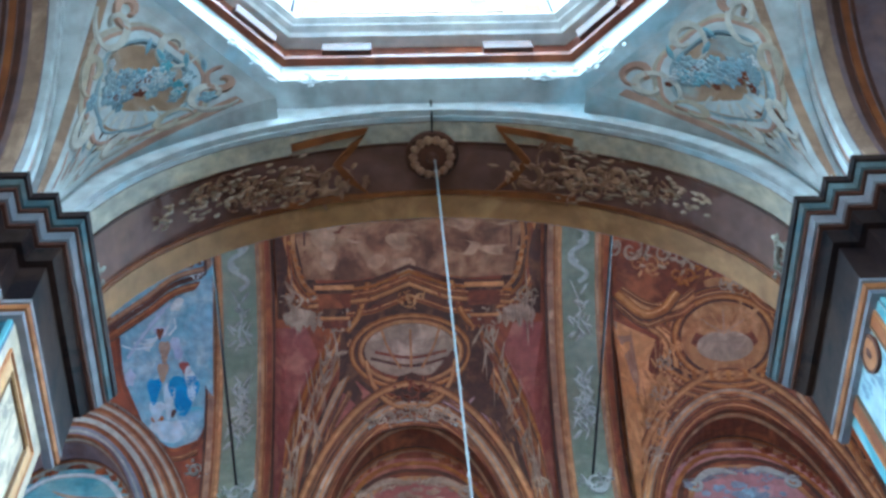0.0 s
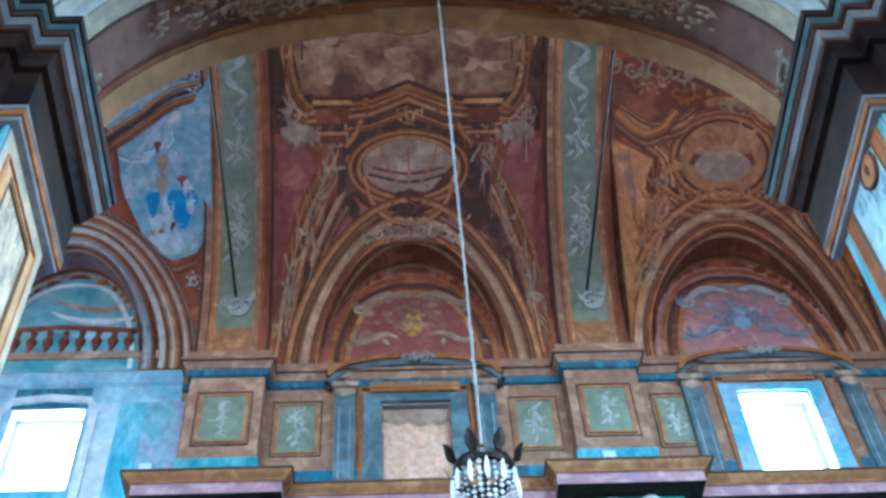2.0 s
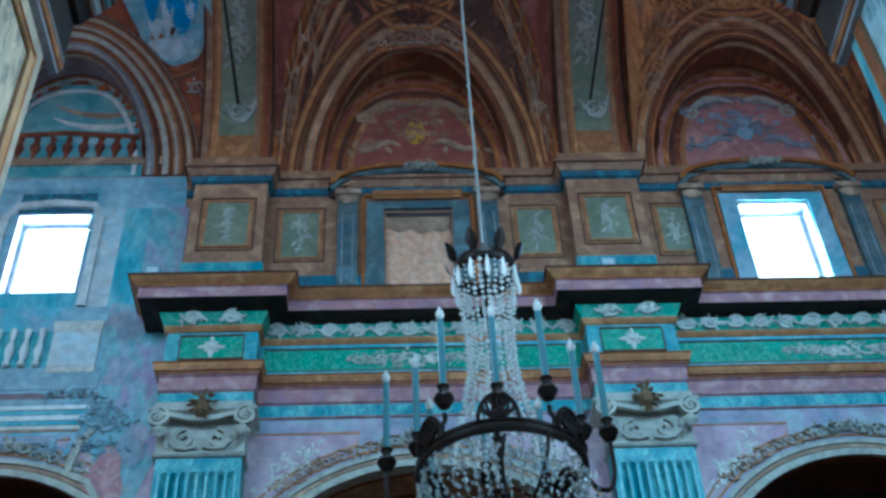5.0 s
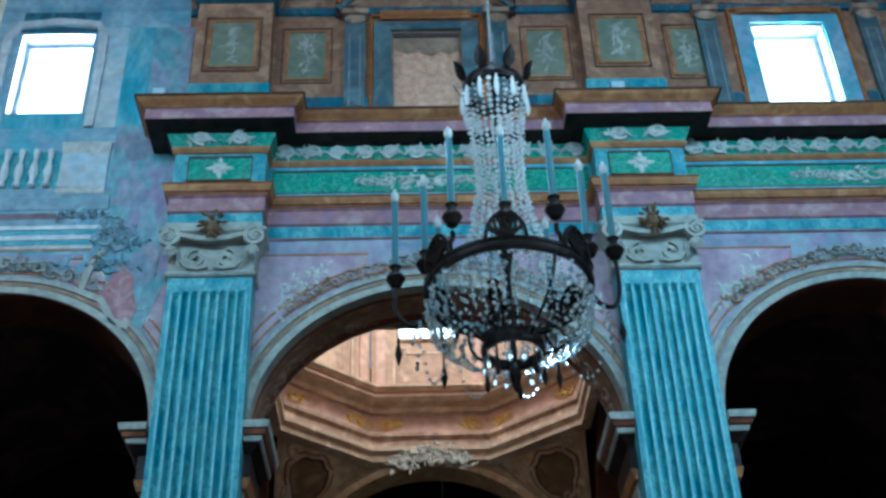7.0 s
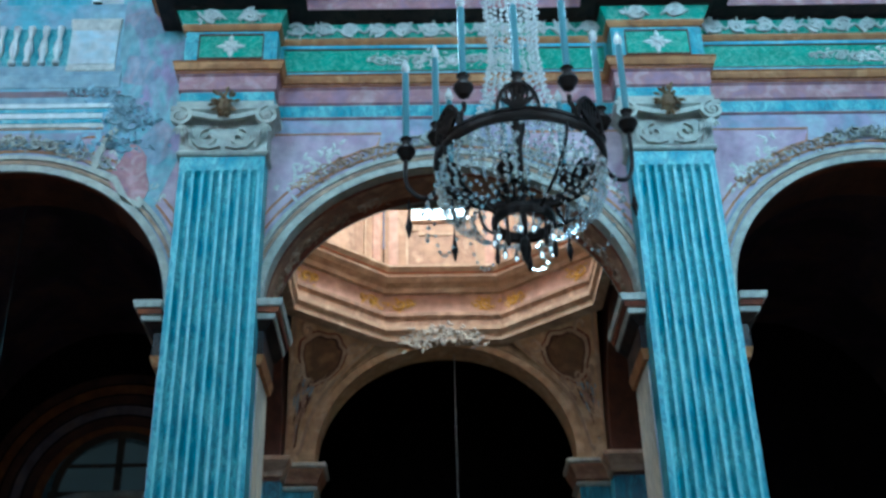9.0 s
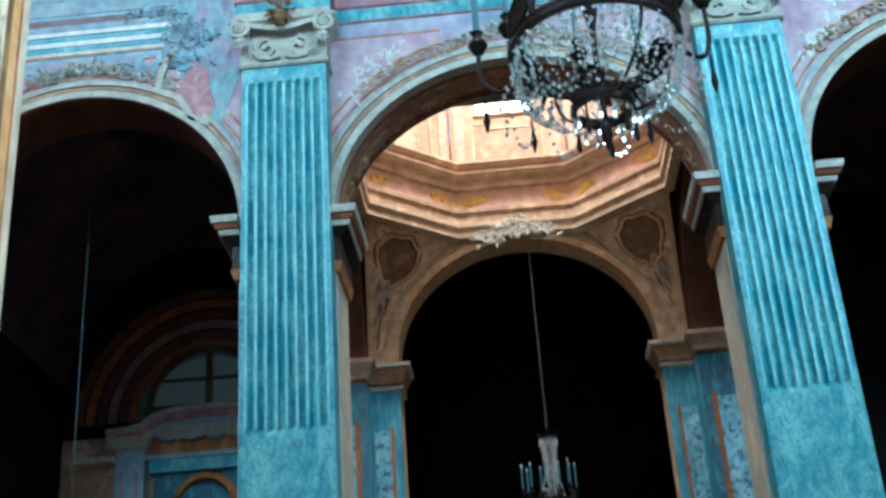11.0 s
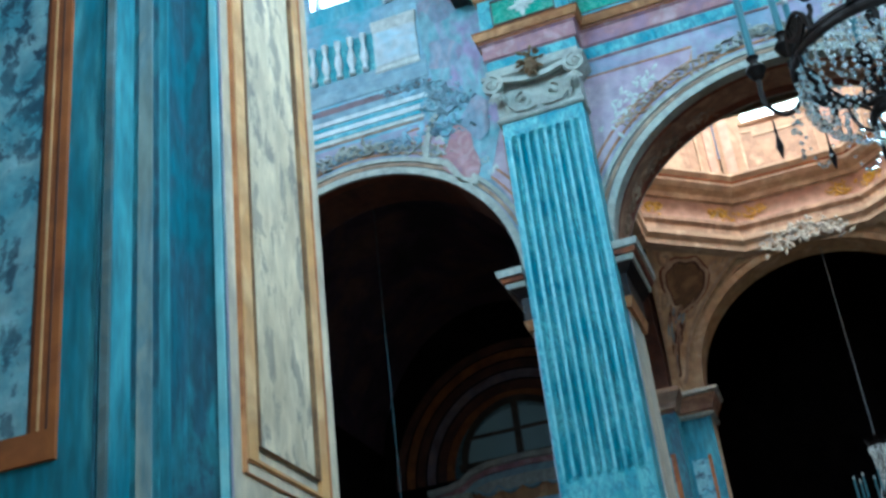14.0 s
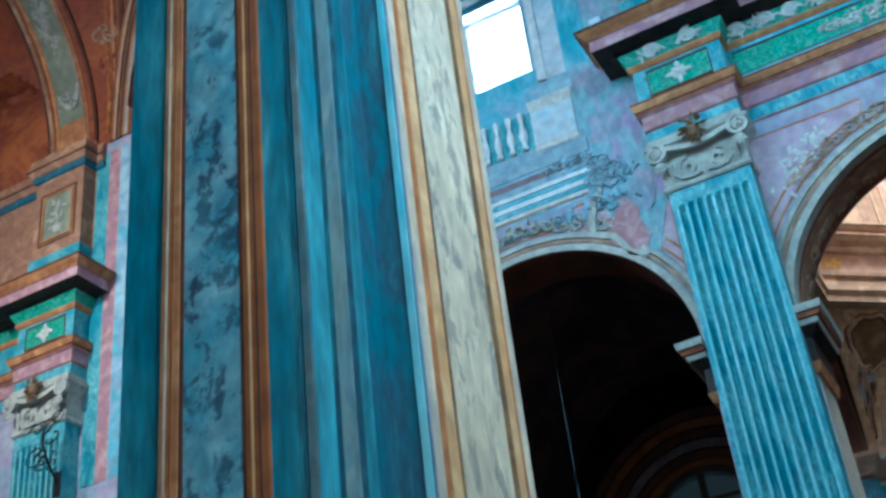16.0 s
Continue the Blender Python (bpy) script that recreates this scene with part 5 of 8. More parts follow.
part("painted_volute", ribbon(bmesh.new(), SW, [(-4.36 + 0.42 * math.sin(math.pi * t) * -0.5 + 0.0, 10.75 - 1.2 * t) for t in [q / 14 for q in range(15)]][:9] + [(-4.3, 9.95), (-4.12, 9.62), (-3.9, 9.52)], 0.09, 0.05), M_STONE, log)
b = bmesh.new()
for q in range(60):
    leaf(b, SW, rng.uniform(-4.9, -3.7), rng.uniform(10.4, 11.5), rng.uniform(0.1, 0.25), rng.uniform(0.05, 0.1), rng.uniform(0, 6.28), 1.0, rng.uniform(0.01, 0.03))
part("painted_foliage", b, M_SKYBLUE, log)
# the top mauve-brown band paints in the shadow below the rail
for z, w, mt, lf in ((11.33, 0.10, M_DUSKY, 0.010), (11.22, 0.10, M_SLATEP, 0.02), (11.12, 0.07, M_WHITE, 0.035), (11.04, 0.06, M_CYAN, 0.03), (10.96, 0.08, M_WHITE, 0.03), (10.88, 0.06, M_CYAN, 0.02), (10.81, 0.06, M_SPRAY, 0.02), (10.76, 0.03, M_GREY, 0.012)):
    part("painted_entablature", ribbon(bmesh.new(), SW, [(-7.4, z), (-4.38 - 0.3 * (11.3 - z), z)], w, lf), mt, log)
b = bmesh.new()
for q in range(9):
    acanthus(b, SW, -4.15 + rng.uniform(-0.25, 0.3), 10.95 + rng.uniform(-0.5, 0.45), 0.24, rng, 1 if q % 2 else -1, 1.0, 1.0, 0.05, 14)
for q in range(4):
    acanthus(b, SW, -4.55 - 0.16 * q, 11.33, 0.16, rng, 1, 1.0, 1.0, 0.04, 10)
for q in range(5):
    acanthus(b, SW, -6.2 + 0.32 * q, 10.5, 0.22, rng, 1 if q % 2 else -1, 1.0, 0.8, 0.03, 12)
part("painted_acanthus", b, M_SLATEP, log)
for x0, x1, mt in ((-4.95, -4.5, M_PALE), (-4.5, -4.1, M_CYAN), (-4.1, -3.52, M_SWIRL)):
    part("painted_strip", grid_patch(bmesh.new(), SW, x0, x1, 12.9, 14.9, 1, 1, 0.012), mt, log)
part("window_hood", ribbon(bmesh.new(), SW, [(-6.3, 12.9), (-6.3, 14.7), (-6.15, 14.95), (-5.56, 15.02), (-4.98, 14.95), (-4.86, 14.7), (-4.86, 12.9)], 0.12, 0.06), M_WHITE, log)
part("hood_cornice", mould(bmesh.new(), [(-7.4, FAR0), (-3.6, FAR0)], [(0, 15.25), (0.06, 15.3), (0.1, 15.42), (0.1, 15.5), (0, 15.6)]), M_SKYBLUE, log)
for x0, x1, mt in ((-13.5, -13.2, M_BLUE), (-13.2, -12.95, M_VIOLET), (-12.95, -12.5, M_SKYBLUE)):
    part("painted_strip", grid_patch(bmesh.new(), SW, x0, x1, 9.0, 15.4, 1, 1, 0.012), mt, log)
# soffits of the side arches, their shade painted in dark umber
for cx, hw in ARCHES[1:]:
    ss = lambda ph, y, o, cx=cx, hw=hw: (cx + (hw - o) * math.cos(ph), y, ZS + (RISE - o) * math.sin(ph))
    top = empty("side_arch_soffit", "umber soffit of a side arch, shade set in its colour", "arch", "side arch soffits", kind="structure")
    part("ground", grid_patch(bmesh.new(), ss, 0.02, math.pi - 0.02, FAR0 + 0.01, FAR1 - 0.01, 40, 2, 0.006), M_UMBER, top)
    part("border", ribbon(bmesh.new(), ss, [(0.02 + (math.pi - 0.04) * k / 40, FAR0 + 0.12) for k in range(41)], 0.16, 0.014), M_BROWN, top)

# ---- fresco on the nave vault ----
D = math.pi / 180
fresco = empty("vault_fresco", "trompe l'oeil fresco of ribs, scrolls and oval frames on the vault", "fresco", kind="structure")


def deg(pts):
    return [(x, a * D) for x, a in pts]


def smooth_path(pts, n=8):
    """A soft curve through points."""
    out = []
    P = [np.array(p, float) for p in pts]
    P = [2 * P[0] - P[1]] + P + [2 * P[-1] - P[-2]]
    for i in range(1, len(P) - 2):
        for k in range(n):
            t = k / n
            a, b, c, d = P[i - 1], P[i], P[i + 1], P[i + 2]
            out.append(tuple(0.5 * (2 * b + (c - a) * t + (2 * a - 5 * b + 4 * c - d) * t * t + (3 * b - a - 3 * c + d) * t ** 3)))
    out.append(tuple(P[-2]))
    return out


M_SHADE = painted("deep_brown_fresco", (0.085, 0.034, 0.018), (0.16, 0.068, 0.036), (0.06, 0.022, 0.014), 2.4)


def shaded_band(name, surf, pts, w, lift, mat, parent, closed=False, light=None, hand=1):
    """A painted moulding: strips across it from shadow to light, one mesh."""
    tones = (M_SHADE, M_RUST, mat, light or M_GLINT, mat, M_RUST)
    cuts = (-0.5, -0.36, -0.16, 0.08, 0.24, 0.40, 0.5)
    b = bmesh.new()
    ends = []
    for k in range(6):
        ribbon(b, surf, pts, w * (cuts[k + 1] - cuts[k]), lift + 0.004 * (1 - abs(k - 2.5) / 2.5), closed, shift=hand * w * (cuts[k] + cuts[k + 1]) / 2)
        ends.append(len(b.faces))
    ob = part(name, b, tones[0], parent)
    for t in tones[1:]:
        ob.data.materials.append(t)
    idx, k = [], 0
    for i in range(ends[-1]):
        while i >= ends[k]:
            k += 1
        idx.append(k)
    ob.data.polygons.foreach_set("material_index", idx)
    return ob


def vband(name, pts, w, mat, lift=0.01, taper=False, parent=None, closed=False, curve=True):
    p = deg(pts)
    if curve and len(p) > 2 and not closed:
        p = smooth_path(p, 6)
    if w >= 0.09 and not taper:
        return shaded_band(name, on_barrel, p, w, lift, mat, parent or fresco, closed)
    return part(name, ribbon(bmesh.new(), on_barrel, p, w, lift, closed, taper), mat, parent or fresco)


def vfield(name, pts, mat, lift=0.006, parent=None):
    """A painted field of any outline, bent to the barrel."""
    p = deg(pts)
    c = np.mean(np.array(p), axis=0)
    b = bmesh.new()
    rings = []
    for f in (1.0, 0.8, 0.6, 0.4, 0.2):
        rings.append([b.verts.new(on_barrel(c[0] + (u - c[0]) * f, c[1] + (v - c[1]) * f, lift)) for u, v in p])
    m = b.verts.new(on_barrel(c[0], c[1], lift))
    n = len(p)
    for r0, r1 in zip(rings, rings[1:]):
        for i in range(n):
            b.faces.new((r0[i], r0[(i + 1) % n], r1[(i + 1) % n], r1[i]))
    for i in range(n):
        b.faces.new((rings[-1][i], rings[-1][(i + 1) % n], m))
    return part(name, b, mat, parent or fresco)


def oval(cx, ca, rx, ra, n=36, wob=0.0, k=5):
    return [(cx + rx * math.cos(a) * (1 + wob * math.sin(k * a)), ca + ra * math.sin(a) * (1 + wob * math.sin(k * a))) for a in [2 * math.pi * q / n for q in range(n)]]


def vscroll(name, x, a, size, mat, hand=1, n=14, lift=0.02, parent=None, seed=0):
    rg = random.Random(seed * 31 + int(x * 100) + int(a * 7))
    b = bmesh.new()
    acanthus(b, on_barrel, x, a * D, size, rg, hand, 1.0, 1 / RV, lift, n)
    return part(name, b, mat, parent or fresco)


# ribs over the pilasters: buff borders, sage middle, umber lines, white stucco trails
for rx in (-2.92, 2.95, -8.1, 8.3, -14.1):
    rib = part("rib", grid_patch(bmesh.new(), on_barrel, rx - 0.58, rx + 0.58, 1.5 * D, 178 * D, 2, 60, 0.05), M_BUFF, fresco, "buff and sage painted transverse rib")
    part("rib_field", grid_patch(bmesh.new(), on_barrel, rx - 0.29, rx + 0.29, 11 * D, 170 * D, 2, 54, 0.058), M_GREENP, rib)
    # border lines shaded in paint, lighter on one edge than the other
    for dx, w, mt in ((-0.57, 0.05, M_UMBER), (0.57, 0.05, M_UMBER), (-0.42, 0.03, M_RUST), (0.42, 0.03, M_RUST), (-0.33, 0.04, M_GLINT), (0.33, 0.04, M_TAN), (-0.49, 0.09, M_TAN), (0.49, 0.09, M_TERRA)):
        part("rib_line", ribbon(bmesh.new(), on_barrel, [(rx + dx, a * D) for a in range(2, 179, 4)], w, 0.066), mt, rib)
    rg = random.Random(int(rx * 10))
    for a0, a1, n in ((30, 44, 40), (52, 62, 18), (65, 90, 0)):
        b = bmesh.new()
        if n:
            for q in range(n):
                t = rg.random()
                leaf(b, on_barrel, rx + rg.uniform(-0.12, 0.12) * (1.2 - t), (a0 + (a1 - a0) * t) * D, rg.uniform(0.10, 0.2) / 1.0, rg.uniform(0.015, 0.025), rg.uniform(-0.5, 0.5) + (0 if q % 2 else math.pi), 1.0, 0.075)
            ribbon(b, on_barrel, [(rx + 0.03 * math.sin(a), a * D) for a in range(a0, a1 + 1, 2)], 0.04, 0.075)
        else:
            for k in range(5):
                ribbon(b, on_barrel, [(rx + 0.15 * math.sin(q * 0.52 + k * math.pi), (a0 + k * 4.6 + q * 0.6) * D) for q in range(12)], 0.075, 0.08)
        part("stucco_trail", b, M_STONE, rib)
    # dove-like stucco scroll at the foot
    b = bmesh.new()
    acanthus(b, on_barrel, rx, 17 * D, 0.32, rg, 1, 0.9, 1 / RV, 0.10, 16)
    ribbon(b, on_barrel, smooth_path(deg([(rx - 0.2, 19), (rx - 0.05, 15.5), (rx + 0.12, 15), (rx + 0.26, 18.5), (rx + 0.3, 20.5)])), 0.12, 0.10, taper=True)
    part("foot_scroll", b, M_STONE, rib, "white stucco scroll at the rib's foot")

# rose lightened for the right lunette: window glow put into its colour
M_ROSEP = painted("bloom_lit_rose_fresco", (0.46, 0.22, 0.20), (0.56, 0.31, 0.27), (0.40, 0.18, 0.17), 1.6)
M_TEALSKY = painted("teal_sky_fresco", (0.10, 0.30, 0.34), (0.28, 0.46, 0.46), (0.18, 0.38, 0.42), 1.3)
# lunettes: tympana and concentric mouldings
for cx, hw, h, inner in ((0.0, 1.5, 2.42, M_PINK), (5.5, 1.6, 2.45, M_ROSEP), (-5.7, 1.36, 2.38, M_TEALSKY), (-11.0, 1.6, 2.4, M_BROWN)):
    lun = empty("lunette", "painted lunette with rose field inside concentric mouldings", "lunette", "lunettes of the vault", kind="structure")
    tymp = [(cx + (hw - 0.03) * math.cos(math.pi * k / 30), ZA + 0.0 + (h - 0.04) * math.sin(math.pi * k / 30)) for k in range(31)]
    part("tympanum", patch(bmesh.new(), on_wall(FAR0), tymp, 0.01), inner, lun)
    left = cx < -3 and cx > -8
    great = ((0.12, 0.24, M_SLATE, 0.04), (0.36, 0.16, M_STONE, 0.05), (0.55, 0.20, M_TAN, 0.04), (0.74, 0.14, M_GREY, 0.05), (0.86, 0.05, M_UMBER, 0.03))
    for off, w, mt, lf in great if left else ((0.08, 0.15, M_BROWN, 0.05), (0.27, 0.22, M_GREY, 0.04), (0.42, 0.05, M_SHADE, 0.03), (0.52, 0.14, M_BUFF, 0.05)):
        ww = hw + off
        hh = h + off * (0.62 if left else 1.0)
        pts = [(cx + ww * math.cos(math.pi * k / 40), math.asin(min(0.999, max(0.0, hh * math.sin(math.pi * k / 40)) / RV))) for k in range(41)]
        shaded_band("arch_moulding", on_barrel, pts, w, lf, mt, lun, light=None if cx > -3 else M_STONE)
    # painted mouldings on the cut-through under the arch
    cut = lambda u, v, o, cx=cx, hw=hw, h=h: (cx + (hw - 0.012 - o) * math.cos(u), v, ZA + (h - 0.012 - o) * math.sin(u))
    for f, w, mt, lf, moulded in ((0.40, 0.62, M_DUSKY if left else M_BROWN, 0.010, False), (0.86, 0.24, M_STONE if left else M_TAN, 0.016, True), (0.10, 0.14, M_GREY, 0.016, True)):
        pts = []
        for q in range(2, 39):
            th = math.pi * q / 40
            yb_ = YC + math.sqrt(max(0.0, RV ** 2 - (h * math.sin(th)) ** 2))
            pts.append((th, yb_ + f * (FAR0 - yb_)))
        if moulded:
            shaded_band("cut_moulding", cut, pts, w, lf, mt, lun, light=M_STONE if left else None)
        else:
            part("cut_field", ribbon(bmesh.new(), cut, pts, w, lf), mt, lun)
    # frame and scrolls inside the tympanum
    fr = [(cx + (hw - 0.16) * math.cos(math.pi * k / 30), ZA + (h - 0.2) * math.sin(math.pi * k / 30) + 0.03 * math.cos(6 * math.pi * k / 30)) for k in range(31)]
    part("tympanum_frame", ribbon(bmesh.new(), on_wall(FAR0), fr, 0.08, 0.03), M_OCHRE if inner in (M_PINK, M_ROSEP) else M_WHITE, lun)
    rg = random.Random(int(cx * 7) + 2)
    if inner in (M_PINK, M_ROSEP):
        b = bmesh.new()
        for q in range(9):
            acanthus(b, on_wall(FAR0), cx + (q - 4) * 0.21, ZA + 1.75 - 0.07 * abs(q - 4), 0.2, rg, 1 if q % 2 else -1, 1, 0.8, 0.03, 9)
        for q in range(12):
            acanthus(b, on_wall(FAR0), cx + rg.uniform(-0.4, 0.4), ZA + rg.uniform(0.7, 1.5), 0.16, rg, 1, 1, 0.9, 0.025, 8)
        for s in (-1, 1):
            for q in range(7):
                leaf(b, on_wall(FAR0), cx + s * (0.5 + 0.1 * q), ZA + 0.62 - 0.01 * q, 0.22, 0.08, rg.uniform(0, 6.28), 1, 0.03)
        part("tympanum_scroll", b, M_GREY if cx == 0 else M_SLATE, lun)
        for k, mt in ((0, M_UMBER), (1, M_BROWN), (2, M_BUFF)):
            f2 = [(cx + (hw - 0.26 - 0.09 * k) * math.cos(math.pi * q / 30), ZA + (h - 0.32 - 0.1 * k) * math.sin(math.pi * q / 30) - 0.16 * max(0.0, 1 - abs(q - 15) / 3.5) + 0.04 * math.cos(8 * math.pi * q / 30)) for q in range(31)]
            part("tympanum_frame", ribbon(bmesh.new(), on_wall(FAR0), f2, 0.09, 0.024 + 0.003 * k), mt, lun)
        b = bmesh.new()
        patch(b, on_wall(FAR0), [(cx + 0.16 * math.cos(a), ZA + 0.95 + 0.3 * math.sin(a)) for a in [q * math.pi / 8 for q in range(16)]], 0.03)
        part("tympanum_vase", b, M_GILT if cx == 0 else M_SLATEP, lun)
        for hand in (-1, 1):
            crest = [(cx + hand * (0.05 + 0.85 * t), ZA + 1.62 + 0.16 * math.sin(3.1 * t) - 0.30 * t * t) for t in [q / 12 for q in range(13)]]
            part("tympanum_ribbon", ribbon(bmesh.new(), on_wall(FAR0), crest, 0.16, 0.04, taper=True), M_GREY if cx == 0 else M_STONE, lun)
            part("tympanum_curl", ribbon(bmesh.new(), on_wall(FAR0), spiral(cx + hand * 0.86, ZA + 1.36, 0.16, 1.3, 1.2, hand, 18), 0.06, 0.045), M_GREY if cx == 0 else M_STONE, lun)
            foot = [(cx + hand * (0.25 + 0.75 * t), ZA + 0.62 + 0.10 * math.sin(6 * t)) for t in [q / 10 for q in range(11)]]
            part("tympanum_garland", ribbon(bmesh.new(), on_wall(FAR0), foot, 0.14, 0.04, taper=True), M_GREY if cx == 0 else M_SLATE, lun)
        b = bmesh.new()
        for q in range(30):
            flower(b, on_wall(FAR0), cx + rg.gauss(0, 0.3), ZA + 1.15 + rg.gauss(0, 0.2), rg.uniform(0.05, 0.11), rg, rg.uniform(0.04, 0.05))
        part("tympanum_flower", b, M_TAN if cx == 0 else M_SLATE, lun)
    elif inner is M_TEALSKY:
        for s_, mt in ((0.5, M_GREY), (0.0, M_WHITE), (-0.6, M_SKYBLUE)):
            pts = [(cx + 1.5 * t, ZA + 1.3 + s_ * 0.6 + 0.8 * t * t - 0.6 * t) for t in [q / 8 - 0.2 for q in range(9)]]
            part("painted_ray", ribbon(bmesh.new(), on_wall(FAR0), pts, 0.14, 0.02, taper=True), mt, lun)
        part("painted_rail", ribbon(bmesh.new(), on_wall(FAR0), [(cx - 1.6, ZA + 0.95), (cx, ZA + 1.05), (cx + 1.5, ZA + 0.9)], 0.1, 0.04), M_BROWN, lun)
        part("painted_rail", ribbon(bmesh.new(), on_wall(FAR0), [(cx - 1.6, ZA + 0.35), (cx + 1.75, ZA + 0.35)], 0.16, 0.05), M_GREY, lun)
        for q in range(11):
            x = cx - 1.5 + 0.26 * q
            b = lathe(bmesh.new(), [(0.05, 0), (0.03, 0.08), (0.09, 0.25), (0.04, 0.4), (0.06, 0.48)], 10, (x, FAR0 - 0.02, ZA + 0.43))
            part("painted_baluster", b, M_BROWN, lun)

# middle bay
vfield("deep_ground", [(-1.25, 42), (-1.2, 56), (-1.6, 60), (-1.6, 66), (1.6, 66), (1.6, 60), (1.2, 56), (1.25, 42), (0.9, 37), (0, 35.5), (-0.9, 37)], M_SHADE, 0.007)
for s in (-1, 1):
    vfield("deep_ground", [(s * 2.28, 58), (s * 2.3, 84), (s * 1.75, 84), (s * 1.78, 70), (s * 1.5, 64), (s * 1.7, 58)], M_SHADE, 0.007)
    vfield("deep_ground", [(s * 1.95, 14), (s * 1.75, 30), (s * 1.35, 42), (s * 1.1, 44), (s * 1.4, 32), (s * 1.7, 16)], M_SHADE, 0.007)
for s in (-1, 1):
    vband("diagonal_band", [(s * 2.16, 3), (s * 2.03, 24), (s * 1.66, 40), (s * 1.22, 52), (s * 1.05, 58)], 0.30, M_BROWN, 0.012)
    vband("diagonal_line", [(s * 2.30, 3), (s * 2.2, 24), (s * 1.85, 40), (s * 1.42, 52)], 0.06, M_OCHRE, 0.03)
    vband("diagonal_line", [(s * 2.02, 8), (s * 1.87, 26), (s * 1.48, 41), (s * 1.03, 53)], 0.05, M_BUFF, 0.03)
    vband("lit_edge", [(s * 1.85, 16), (s * 1.62, 30), (s * 1.22, 42), (s * 0.98, 48)], 0.16, M_PEACH if s < 0 else M_UMBER, 0.016)
    vband("dark_edge", [(s * 1.62, 20), (s * 1.4, 32), (s * 1.05, 41)], 0.10, M_UMBER if s < 0 else M_UMBER, 0.018)
    b = bmesh.new()
    rg = random.Random(90 + s)
    for q in range(70):
        t = rg.random()
        x = s * (2.14 - 0.95 * t ** 1.7) + rg.uniform(-0.09, 0.09)
        a = 10 + 44 * t
        leaf(b, on_barrel, x, a * D, rg.uniform(0.10, 0.2), rg.uniform(0.015, 0.03), rg.uniform(0, 6.28), 1.0, rg.uniform(0.02, 0.05))
    part("painted_garland", b, M_GREY, fresco)
    # volute brackets and tasselled drapes under the broken cornice
    vband("volute", [(s * 2.12, 82), (s * 2.16, 74), (s * 2.05, 66), (s * 1.72, 61), (s * 1.35, 60)], 0.26, M_BROWN, 0.03)
    vband("volute_line", [(s * 1.95, 82), (s * 1.98, 74), (s * 1.86, 67), (s * 1.6, 63.5), (s * 1.3, 63)], 0.07, M_BUFF, 0.045)
    vband("volute_shadow", [(s * 2.24, 78), (s * 2.22, 70), (s * 2.12, 63), (s * 1.8, 58.5)], 0.12, M_UMBER, 0.02)
    for q in range(7):
        vband("bead", [(s * (2.08 - 0.05 * q), 76 - 2.0 * q), (s * (2.02 - 0.05 * q), 75.3 - 2.0 * q)], 0.06, M_OCHRE, 0.05, curve=False)
    for q in range(5):
        b = bmesh.new()
        leaf(b, on_barrel, s * (1.55 + 0.12 * q), 58.6 * D, 0.05 + 0.018 * (q % 2), 0.12, -math.pi / 2, 1.0, 0.05)
        part("painted_tassel", b, M_GREY, fresco)
    vscroll("corner_leaf", s * 2.0, 62, 0.34, M_GREY, s, 14, 0.05)
    vscroll("console", s * 0.78, 61.5, 0.32, M_BROWN, s, 10, 0.05)
    vscroll("console", s * 1.25, 57.5, 0.42, M_GREY, s, 16, 0.04)
    vband("console_line", [(s * 0.72, 66), (s * 0.8, 62), (s * 0.92, 58), (s * 1.1, 55)], 0.12, M_OCHRE, 0.03)
for off, w, mt, lf in ((0, 0.10, M_BUFF, 0.05), (1.5, 0.12, M_BROWN, 0.04), (3.0, 0.05, M_OCHRE, 0.06), (-1.5, 0.08, M_UMBER, 0.03), (-2.8, 0.14, M_BROWN, 0.025), (4.2, 0.08, M_UMBER, 0.03)):
    vband("broken_cornice", [(-1.75, 60.6 + off), (-0.95, 61.6 + off), (-0.62, 62.2 + off), (0, 65.4 + off), (0.62, 62.2 + off), (0.95, 61.6 + off), (1.75, 60.6 + off)], w, mt, lf, curve=False)
vscroll("mask_boss", 0.0, 61.8, 0.3, M_BUFF, 1, 18, 0.06)
vfield("oval_ground", oval(0, 49.6, 1.04, 8.6), M_BROWN, 0.014)
for k, mt, w in ((1.03, M_OCHRE, 0.10), (0.95, M_UMBER, 0.06), (0.88, M_BUFF, 0.10)):
    vband("oval_frame", oval(0, 49.8, 1.0 * k, 8.2 * k), w, mt, 0.04, closed=True)
vfield("oval_field", oval(0, 50.2, 0.8, 6.2), M_GREY, 0.022)
for q in range(2):
    vband("coffer_line", [(-0.7 + 0.08 * q, 48.5 + 1.4 * q), (0, 46.6 + 1.9 * q), (0.7 - 0.08 * q, 48.5 + 1.4 * q)], 0.05, M_BROWN if q % 2 else M_UMBER, 0.03)
for s in (-1, 0, 1):
    vband("coffer_line", [(s * 0.18, 46), (s * 0.4, 51), (s * 0.5, 55)], 0.04, M_BUFF, 0.032)
vfield("oval_shade", [(0.45, 38.5), (0.95, 38), (1.32, 41), (1.42, 46), (1.22, 52), (1.0, 55), (1.06, 50), (0.9, 44.5)], M_SHADE, 0.043)
vfield("oval_shade", [(0.95, 36.5), (1.45, 33), (1.62, 27), (1.72, 31), (1.5, 39), (1.25, 42)], M_SHADE, 0.040)
